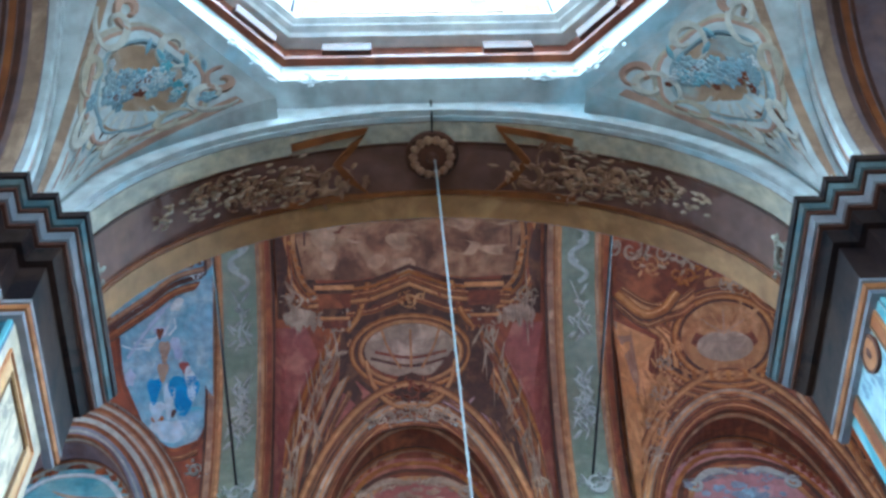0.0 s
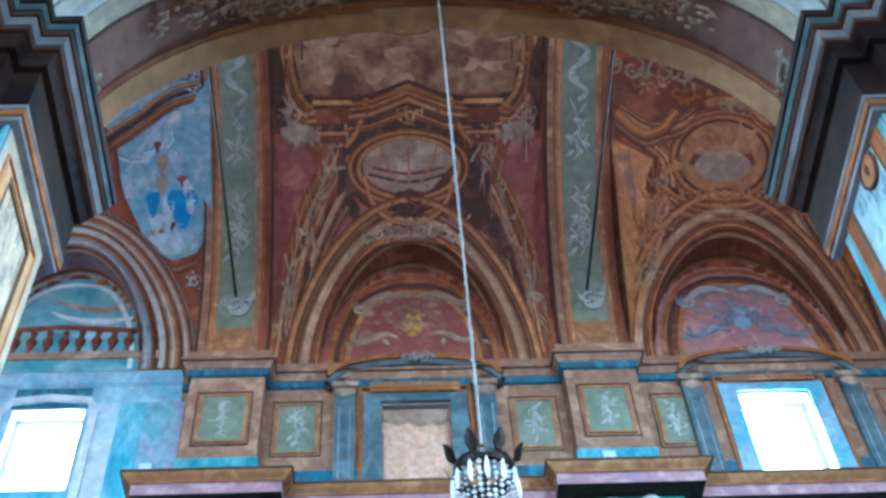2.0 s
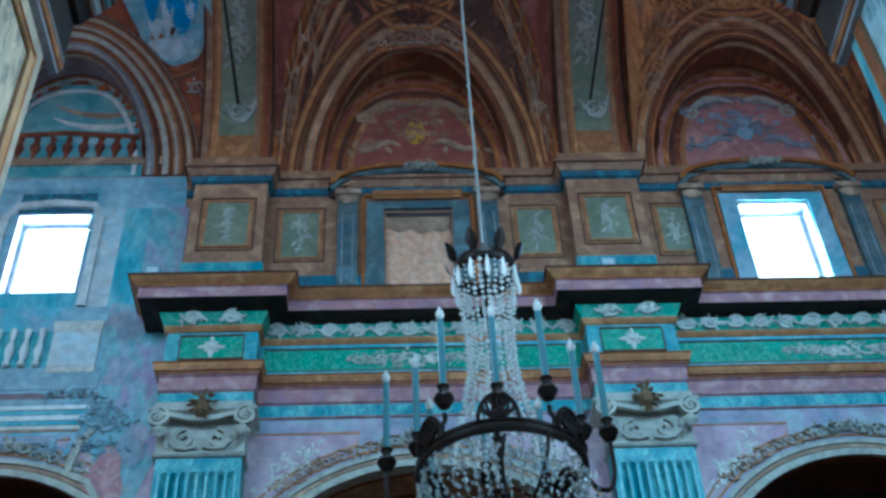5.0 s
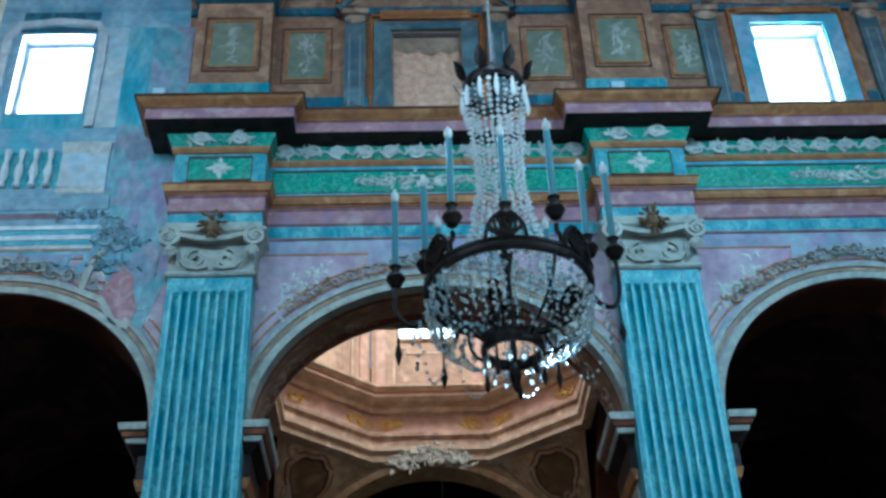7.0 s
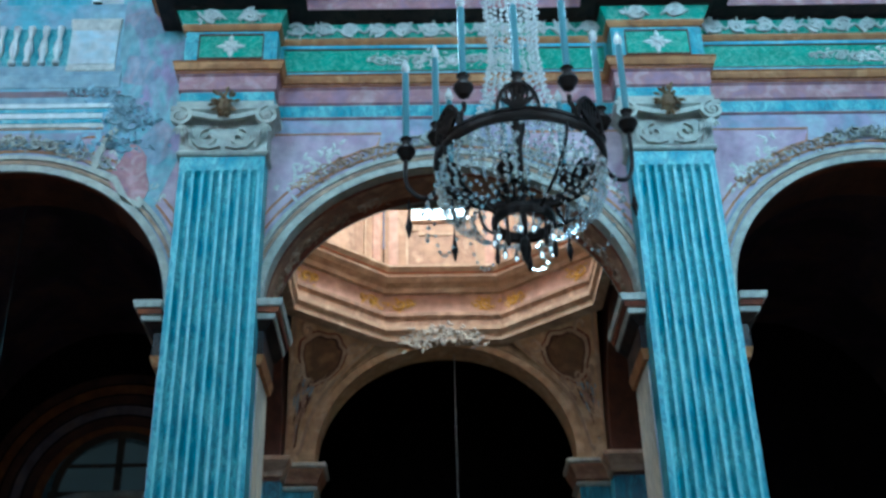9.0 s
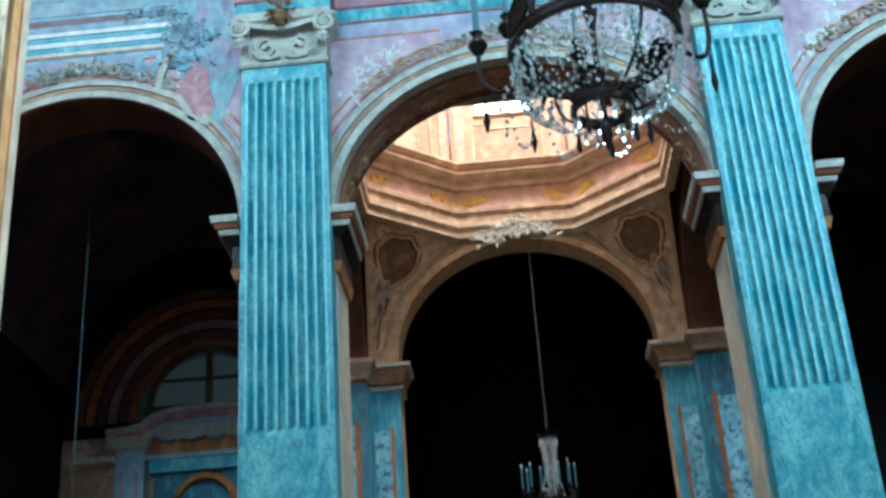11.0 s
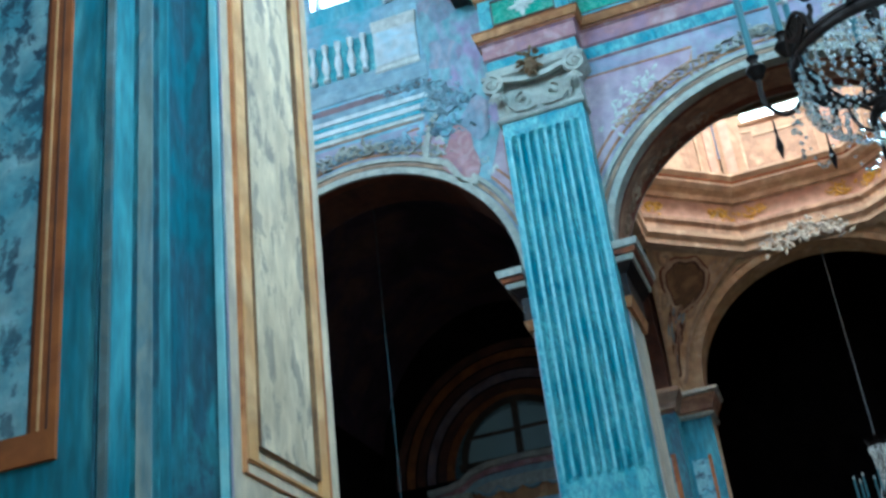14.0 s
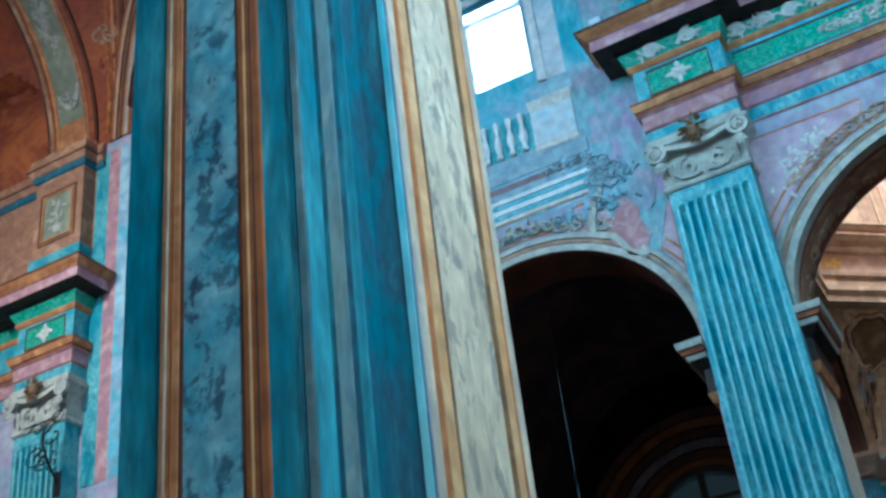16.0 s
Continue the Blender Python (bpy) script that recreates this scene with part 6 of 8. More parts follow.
for s in (-1, 1):
    for a0, a1, x0, x1, mt, lf in ((60.2, 64.5, 1.02, 1.58, M_BROWN, 0.058), (64.5, 65.6, 0.96, 1.64, M_GLINT, 0.062), (63.6, 64.5, 0.98, 1.62, M_SHADE, 0.063), (58.2, 60.2, 1.10, 1.50, M_SHADE, 0.058), (55.6, 58.2, 1.08, 1.52, M_BROWN, 0.058), (57.6, 58.3, 1.04, 1.56, M_GLINT, 0.062)):
        part("painted_block", grid_patch(bmesh.new(), on_barrel, s * x0, s * x1, a0 * D, a1 * D, 2, 3, lf), mt, fresco)
    # pale leaf capital that hangs under the cornice end
    b = bmesh.new()
    rg = random.Random(140 + s)
    for q in range(9):
        leaf(b, on_barrel, s * (1.68 + 0.055 * q), (60.5 - 0.12 * (q - 4) ** 2 * 0.4) * D, rg.uniform(0.05, 0.075), 0.13, -math.pi / 2 + rg.uniform(-0.2, 0.2), 1.0, 0.07)
    for q in range(7):
        leaf(b, on_barrel, s * (2.08 + rg.uniform(-0.07, 0.07)), (58.5 + 0.95 * q) * D, 0.15, 0.028, rg.uniform(0, 6.28), 1.0, 0.075)
    part("leaf_capital", b, M_GREY, fresco)
vfield("oval_shade", [(0.25, 43), (0.6, 45), (0.82, 49), (0.86, 52), (0.72, 50), (0.5, 46.5)], M_UMBER, 0.036)
for k, mt in ((0, M_BROWN), (1, M_OCHRE), (2, M_UMBER), (3, M_BUFF)):
    vband("niche_curve", [(-1.0 + 0.07 * k, 51 - k), (-0.82 + 0.05 * k, 44 - 0.5 * k), (-0.42, 40 - 0.6 * k), (0, 38.6 - 0.7 * k), (0.42, 40 - 0.6 * k), (0.82 - 0.05 * k, 44 - 0.5 * k), (1.0 - 0.07 * k, 51 - k)], 0.10, mt, 0.03 + 0.004 * k)
vfield("shell", oval(0, 41.5, 0.32, 3.4, 28, 0.06, 9), M_UMBER, 0.05)
vscroll("shell_leaf", 0, 41, 0.36, M_BROWN, 1, 20, 0.06)
for q in range(7):
    vscroll("crest_scroll", (q - 3) * 0.19, 35.5 - 0.45 * abs(q - 3), 0.27, M_GREY, 1 if q % 2 else -1, 12, 0.06, seed=q)
for off, mt, w in ((0, M_STONE, 0.06), (1.4, M_UMBER, 0.05), (-1.2, M_BROWN, 0.09)):
    vband("crest_line", [(-0.75, 32.2 + off), (-0.35, 33.6 + off), (0, 34.2 + off), (0.35, 33.6 + off), (0.75, 32.2 + off)], w, mt, 0.05)
for s in (-1, 1):
    vfield("rose_field", [(s * 0.5, 38), (s * 1.0, 34), (s * 1.35, 28), (s * 1.5, 33), (s * 1.25, 40), (s * 0.95, 43.5)], M_PINK if s < 0 else M_VIOLET, 0.008)
    vfield("red_field", [(s * 2.28, 10), (s * 2.32, 56), (s * 1.8, 56), (s * 1.6, 50), (s * 2.1, 34), (s * 2.24, 20)], M_PINK, 0.005)
# painted cloud and drapery above the cornice
M_CLOUD = painted("cloudy_rose_fresco", (0.440, 0.240, 0.143), (0.154, 0.062, 0.035), (0.319, 0.158, 0.092), 1.7, 6.0, 0.75, 0.12, 0.45)
M_CLOUD2 = painted("pale_cloud_fresco", (0.550, 0.336, 0.218), (0.352, 0.192, 0.118), (0.462, 0.269, 0.168), 2.4, 7.0, 0.75, 0.12, 0.4)
vfield("cloud_ground", [(-1.8, 67), (-1.0, 66.5), (-0.5, 67.5), (0, 69.5), (0.5, 67.5), (1.0, 66.5), (1.8, 67), (1.95, 78), (1.8, 94), (-1.8, 94), (-1.95, 78)], M_CLOUD, 0.012)
rg = random.Random(17)
for q in range(46):
    x, a = rg.uniform(-1.7, 1.7), rg.uniform(69, 93)
    vfield("painted_drapery", oval(x, a, rg.uniform(0.14, 0.36), rg.uniform(0.8, 2.6), 20, 0.12, rg.choice((2, 3, 4))), rg.choice((M_CLOUD, M_CLOUD2, M_CLOUD2, M_CLOUD, M_CLOUD2, M_BROWN)), 0.016 + 0.0005 * q)
vband("crown_ring", oval(0, 88, 0.75, 7), 0.10, M_OCHRE, 0.06, closed=True)

# right-hand bay: warm medallion over a curved gallery
vfield("warm_field", [(3.54, 3), (4.05, 22), (4.5, 38), (4.45, 50), (3.54, 56)], M_GLINT, 0.004)
vfield("warm_field", [(3.54, 8), (3.75, 26), (3.95, 42), (3.85, 54), (3.54, 56)], M_TAN, 0.0055)
vfield("warm_field", [(4.3, 39), (4.5, 31), (4.9, 35), (5.5, 37.5), (6.1, 35), (6.5, 31), (6.7, 39), (6.3, 46), (4.7, 46)], M_TERRA, 0.0045)
for s in (-1, 1):
    vband("sweeping_cornice", [(5.5 + s * 1.9, 62), (5.5 + s * 1.45, 57), (5.5 + s * 1.05, 58), (5.5 + s * 0.8, 62)], 0.20, M_OCHRE, 0.06)
    vband("sweeping_shadow", [(5.5 + s * 1.9, 59.5), (5.5 + s * 1.42, 54.6), (5.5 + s * 1.05, 55.6)], 0.10, M_UMBER, 0.055)
vfield("warm_ground", oval(5.5, 47, 1.35, 13, 30, 0.05, 6), M_BROWN, 0.006)
vfield("deep_ground", [(3.6, 56), (4.6, 52), (4.9, 60), (5.6, 64), (6.3, 60), (6.6, 52), (7.5, 56), (7.5, 72), (3.6, 72)], M_BROWN, 0.005)
for s in (-1, 1):
    cx = 5.6
    vband("diagonal_band", [(cx + s * 2.12, 3), (cx + s * 1.85, 22), (cx + s * 1.35, 37), (cx + s * 0.9, 44)], 0.30, M_OCHRE, 0.012)
    vband("lit_edge", [(cx + s * 1.86, 10), (cx + s * 1.58, 25), (cx + s * 1.1, 38)], 0.14, M_PEACH, 0.016)
    vband("diagonal_line", [(cx + s * 2.0, 5), (cx + s * 1.75, 23), (cx + s * 1.25, 37.5)], 0.05, M_UMBER, 0.03)
    b = bmesh.new()
    for q in range(50):
        t = rg.random()
        leaf(b, on_barrel, cx + s * (2.0 - 0.75 * t) + rg.uniform(-0.1, 0.1), (14 + 34 * t) * D, rg.uniform(0.1, 0.22), 0.025, rg.uniform(0, 6.28), 1.0, rg.uniform(0.02, 0.05))
    part("painted_garland", b, M_BUFF, fresco)
for k, mt, w, lf in ((1.3, M_BROWN, 0.16, 0.02), (1.15, M_OCHRE, 0.12, 0.04), (1.02, M_UMBER, 0.06, 0.03), (0.94, M_BUFF, 0.07, 0.05)):
    vband("medallion_frame", oval(5.5, 51, 0.78 * k, 8.6 * k), w, mt, lf, closed=True)
vfield("medallion", oval(5.5, 51, 0.7, 7.8), M_BUFF, 0.02)
for k, (xs, mt, w) in enumerate(((0.0, M_GLINT, 0.13), (0.12, M_BROWN, 0.12), (-0.12, M_BUFF, 0.10))):
    vband("bracket_scroll", [(3.95 + xs, 20), (4.15 + xs, 30), (4.45 + xs, 38), (4.62 + xs, 45), (4.55 + xs, 51), (4.3 + xs, 54)], w, mt, 0.03 + 0.004 * k)
for q in range(8):
    vscroll("bracket_leaf", 4.05 + 0.07 * q, 24 + 3.6 * q, 0.26, M_GLINT if q % 2 else M_GREY, 1 if q % 2 else -1, 12, 0.05, seed=q + 300)
vfield("medallion_shade", [(5.0, 52.5), (5.2, 50.5), (5.5, 49.8), (5.8, 50.5), (6.0, 52.5), (6.1, 50), (5.8, 46.8), (5.5, 46), (5.2, 46.8), (4.9, 50)], M_BROWN, 0.024)
for q in range(7):
    vband("shell_rib", [(5.5, 52.2), (5.5 + 0.52 * math.cos(math.pi * (q + 0.5) / 7), 52.2 + 5.4 * math.sin(math.pi * (q + 0.5) / 7))], 0.07, M_PEACH if q % 2 else M_GLINT, 0.034, curve=False, taper=True)
vfield("medallion_field", oval(5.5, 49.2, 0.5, 3.6), M_GREY, 0.03)
for q in range(11):
    vband("painted_dentil", [(4.75 + 0.15 * q, 41.2 - 0.10 * (q - 5) ** 2 * -0.25), (4.75 + 0.15 * q, 43.4 - 0.10 * (q - 5) ** 2 * -0.25)], 0.08, M_OCHRE if q % 2 else M_BUFF, 0.06, curve=False)
for off, mt, w in ((0, M_BROWN, 0.12), (1.6, M_OCHRE, 0.10), (3.0, M_UMBER, 0.06), (-1.5, M_BUFF, 0.07)):
    vband("gallery_curve", [(4.3, 44 + off), (4.8, 39.5 + off), (5.5, 37.8 + off), (6.2, 39.5 + off), (6.7, 44 + off)], w, mt, 0.04)
for q in range(16):
    vscroll("warm_scroll", rg.uniform(3.8, 7.2), rg.uniform(52, 84), rg.uniform(0.3, 0.5), rg.choice((M_BUFF, M_OCHRE, M_BROWN, M_PEACH, M_GREY)), rg.choice((-1, 1)), 14, 0.03, seed=q)
for q in range(14):
    vfield("warm_patch", oval(rg.uniform(3.8, 7.2), rg.uniform(58, 88), rg.uniform(0.2, 0.5), rg.uniform(1.5, 4), 16, 0.15, 3), rg.choice((M_BUFF, M_OCHRE, M_BROWN, M_TERRA, M_PEACH)), 0.008 + 0.001 * q)
for off, mt in ((0, M_BROWN), (1.8, M_BUFF), (3.2, M_UMBER)):
    vband("broken_cornice", [(3.7, 60 + off), (4.2, 56 + off), (4.7, 56.5 + off), (5.0, 59 + off)], 0.12, mt, 0.05)
    vband("broken_cornice", [(7.3, 60 + off), (6.8, 56 + off), (6.3, 57.5 + off), (6.0, 61 + off)], 0.12, mt, 0.05)

# left-hand bay: pale sky field with bright draped shapes
rg = random.Random(23)
M_MIST = painted("lavender_fresco", (0.40, 0.42, 0.54), (0.52, 0.54, 0.62), (0.44, 0.46, 0.52), 2.0)
SKY = [(-3.36, 74), (-3.38, 38), (-3.59, 31), (-4.03, 28.8), (-4.49, 33.2), (-4.68, 38), (-4.94, 46), (-5.05, 56), (-5.4, 64), (-5.6, 74), (-5.2, 88), (-3.4, 88)]
M_SKYF = painted("hazy_sky_fresco", (0.23, 0.40, 0.46), (0.46, 0.55, 0.55), (0.30, 0.43, 0.48), 2.4, 8.0, 0.75, 0.12, 0.4)
vfield("sky_field", SKY, M_SKYF, 0.008)
vband("sky_edge", [(-5.4, 64), (-5.05, 56), (-4.94, 46), (-4.68, 38), (-4.49, 33.2), (-4.03, 28.6), (-3.6, 30.5), (-3.42, 37)], 0.07, M_BROWN, 0.03)
vband("sky_edge", [(-4.75, 35.5), (-4.5, 31), (-4.03, 26.6), (-3.6, 28.2)], 0.10, M_UMBER, 0.022)
for q in range(46):
    t = rg.random()
    x, a = -3.45 - 1.3 * t - 0.1 * rg.random(), 33 + 29 * rg.random()
    if a < 33 + 9 * t * t * 1.4:
        continue
    vfield("painted_cloud", oval(x, a, rg.uniform(0.08, 0.22), rg.uniform(0.7, 2.2), 16, 0.2, rg.choice((2, 3, 4, 5))), rg.choice((M_SPRAY, M_SKYF, M_SKYF, M_SKYF, M_SLATEP, M_MIST)), 0.014 + 0.0006 * q)
for k in range(5):
    vband("painted_ray", [(-4.85 + 0.12 * k, 50 + 2.4 * k), (-4.55 + 0.11 * k, 56 + 1.6 * k)], 0.05, M_MIST, 0.046, curve=False)
    vband("painted_ray", [(-4.95 + 0.2 * k, 53 + 0.5 * k), (-4.75 + 0.18 * k, 52 + 1.2 * k), (-4.45 + 0.1 * k, 52.5 + 1.6 * k)], 0.03, M_WHITE, 0.047, curve=False)
for x, a, rx, ra, mt in ((-3.88, 41.8, 0.24, 4.6, M_AZURE), (-3.66, 50.6, 0.22, 3.8, M_AZURE), (-4.38, 42.6, 0.11, 3.0, M_AZURE), (-4.12, 40.5, 0.09, 4.2, M_PALE), (-3.74, 44.5, 0.12, 4.0, M_WHITE), (-4.32, 38, 0.12, 2.2, M_PALE), (-3.84, 47.6, 0.12, 1.5, M_PINK), (-4.24, 46.8, 0.09, 2.2, M_PEACH), (-4.3, 55.6, 0.06, 1.3, M_BROWN), (-3.66, 56.6, 0.07, 1.4, M_BUFF), (-4.22, 51.5, 0.09, 2.6, M_GREY), (-3.98, 52.5, 0.13, 2.6, M_MIST), (-4.05, 33.2, 0.34, 2.6, M_PALE), (-3.75, 36, 0.22, 3.0, M_SKYBLUE), (-4.3, 35.5, 0.1, 1.2, M_OCHRE), (-4.05, 37.2, 0.06, 0.9, M_UMBER)):
    vfield("draped_shape", oval(x, a, rx, ra, 22, 0.22, 3), mt, 0.05)
for off, mt, w in ((0, M_BROWN, 0.13), (1.9, M_UMBER, 0.08), (3.4, M_GREY, 0.10)):
    vband("painted_ledge", [(-5.3, 53.5 + off), (-4.96, 56.5 + off), (-4.49, 60.5 + off), (-4.02, 64.8 + off), (-3.4, 67 + off)], w, mt, 0.055)
for q in range(12):
    vscroll("cloud_scroll", rg.uniform(-4.7, -3.5), rg.uniform(68, 80), rg.uniform(0.18, 0.3), rg.choice((M_WHITE, M_GREY, M_PALE, M_BROWN)), rg.choice((-1, 1)), 10, 0.04, seed=q)
vscroll("corner_scroll", -3.62, 23.5, 0.26, M_STONE, 1, 12, 0.05)

# bay beyond the left-hand rib: curling brown ornament
rg = random.Random(41)
for q in range(26):
    vscroll("brown_scroll", rg.uniform(-13.2, -8.9), rg.uniform(8, 66), rg.uniform(0.3, 0.55), rg.choice((M_BUFF, M_BROWN, M_UMBER, M_OCHRE, M_GREY)), rg.choice((-1, 1)), 14, 0.03, seed=q + 60)
for s in (-1, 1):
    for dx, mt, w in ((0.0, M_BROWN, 0.3), (0.2, M_OCHRE, 0.07), (-0.18, M_UMBER, 0.08)):
        vband("diagonal_band", [(-11.0 + s * (2.1 + dx), 3), (-11.0 + s * (1.85 + dx), 24), (-11.0 + s * (1.4 + dx), 40), (-11.0 + s * (0.9 + dx), 52)], w, mt, 0.014 + abs(dx) * 0.05)
vfield("oval_field", oval(-11.0, 48, 0.8, 7), M_GREY, 0.02)
vband("oval_frame", oval(-11.0, 48, 0.9, 7.8), 0.12, M_OCHRE, 0.04, closed=True)

# iron tie rods across the nave
for rx in (-2.92, 2.95):
    tagged(finish("tie_rod", tube(bmesh.new(), [(rx, NEAR1 + 0.05, 17.05), (rx, FAR0 - 0.25, 17.05)], 0.022), M_ROD), "black iron tie rod spanning the vault", "tie rod", "tie rods")
for bx in (-3.72, 2.62):
    t = tagged(finish("floodlight", box(bmesh.new(), bx - 0.10, bx + 0.10, FAR0 - PROUD - 0.5, FAR0 - PROUD - 0.38, 12.76, 12.92), M_SKYBLUE), "small pale floodlight box standing on the cornice", "floodlight", "cornice floodlights")
    part("lens", grid_patch(bmesh.new(), lambda u, v, o, y=FAR0 - PROUD - 0.505: (u, y - o, v), bx - 0.08, bx + 0.08, 12.79, 12.89, 1, 1, 0), M_PALE, t)
    part("foot", box(bmesh.new(), bx - 0.03, bx + 0.03, FAR0 - PROUD - 0.47, FAR0 - PROUD - 0.41, 12.72, 12.76), M_IRON, t)

# ---- the near arch: soffit paint, jamb panels, impost, piers ----
NHW = 2.44


def on_soffit(ph, y, o):
    return ((NHW - o) * math.cos(ph), y, ZS + (RISE - o) * math.sin(ph))


M_APRICOT = painted("apricot_paint", (0.50, 0.28, 0.14), (0.62, 0.37, 0.20), (0.46, 0.25, 0.13), 1.6)
sof = empty("near_arch", "painted arch soffit with stucco scrolls and a central rosette", "arch", kind="structure")
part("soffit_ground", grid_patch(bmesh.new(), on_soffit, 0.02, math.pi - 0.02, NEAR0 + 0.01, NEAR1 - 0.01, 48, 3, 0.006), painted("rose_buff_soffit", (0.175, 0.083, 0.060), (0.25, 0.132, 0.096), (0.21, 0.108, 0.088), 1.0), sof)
for y, w, mt, lf in ((NEAR1 - 0.11, 0.2, M_APRICOT, 0.014), (NEAR1 - 0.24, 0.035, M_RUST, 0.02), (NEAR0 + 0.02, 0.04, M_PALE, 0.016), (NEAR0 + 0.13, 0.16, M_CREAM, 0.014), (NEAR0 + 0.225, 0.02, M_UMBER, 0.02)):
    part("soffit_border", ribbon(bmesh.new(), on_soffit, [(0.02 + (math.pi - 0.04) * k / 48, y) for k in range(49)], w, lf), mt, sof)
ym = 3.72
for s in (-1, 1):
    m = math.pi / 2
    b = bmesh.new()
    ribbon(b, on_soffit, [(m + s * 0.46, ym - 0.24), (m + s * 0.34, ym - 0.27), (m + s * 0.21, ym - 0.30), (m + s * 0.26, ym - 0.17), (m + s * 0.31, ym - 0.04), (m + s * 0.27, ym + 0.10), (m + s * 0.20, ym + 0.26), (m + s * 0.33, ym + 0.25), (m + s * 0.48, ym + 0.24)], 0.06, 0.03)
    part("bracket_frame", b, M_RUST, sof)
    rg = random.Random(55 + s)
    b = bmesh.new()
    for q in range(7):
        acanthus(b, on_soffit, m + s * (0.32 + 0.075 * q), ym + rg.uniform(-0.10, 0.12), 0.30 - 0.025 * q, rg, s, 1 / 2.3, 1.0, 0.028, 16)
    part("stucco_scroll", b, M_TAN, sof)
    b = bmesh.new()
    for q in range(90):
        t = rg.random() ** 1.3
        leaf(b, on_soffit, m + s * (0.42 + 0.56 * t), ym + rg.uniform(-0.22, 0.27) * (1 - 0.75 * t), 0.028, 0.04, rg.uniform(0, 6.28), 1, rg.uniform(0.015, 0.035))
    part("stucco_spray", b, M_GREY, sof)
    b = bmesh.new()
    acanthus(b, on_soffit, m + s * 1.33, ym + 0.05, 0.22, rg, s, 1 / 2.3, 1.2, 0.04, 16)
    part("springer_leaf", b, M_STONE, sof)
ros = empty("rosette", "round stucco rosette that carries the chandelier wire", "rosette", kind="structure", at=(0, 3.65, ZS + RISE))
b = lathe(bmesh.new(), [(0.19, 0.0), (0.21, -0.03), (0.19, -0.06), (0.15, -0.05), (0.12, -0.07), (0.05, -0.08), (0.03, -0.12)], 28)
part("disc", b, M_UMBER, ros, smooth=False)
for k in range(14):
    a = 2 * math.pi * k / 14
    b = lathe(bmesh.new(), [(0.005, -0.10), (0.034, -0.085), (0.038, -0.06), (0.01, -0.05)], 8, (0.145 * math.cos(a), 0.145 * math.sin(a), 0))
    part("petal", b, M_TAN, ros)
tagged(finish("lamp_cable", tube(bmesh.new(), [(0.0, NEAR0 - 0.06, 10.3), (0.0, NEAR0 - 0.03, 10.12), (0.0, 3.3, 10.105), (0.0, 3.6, 10.10)], 0.008), M_ROD), "thin cable running along the soffit to the rosette", "cable")

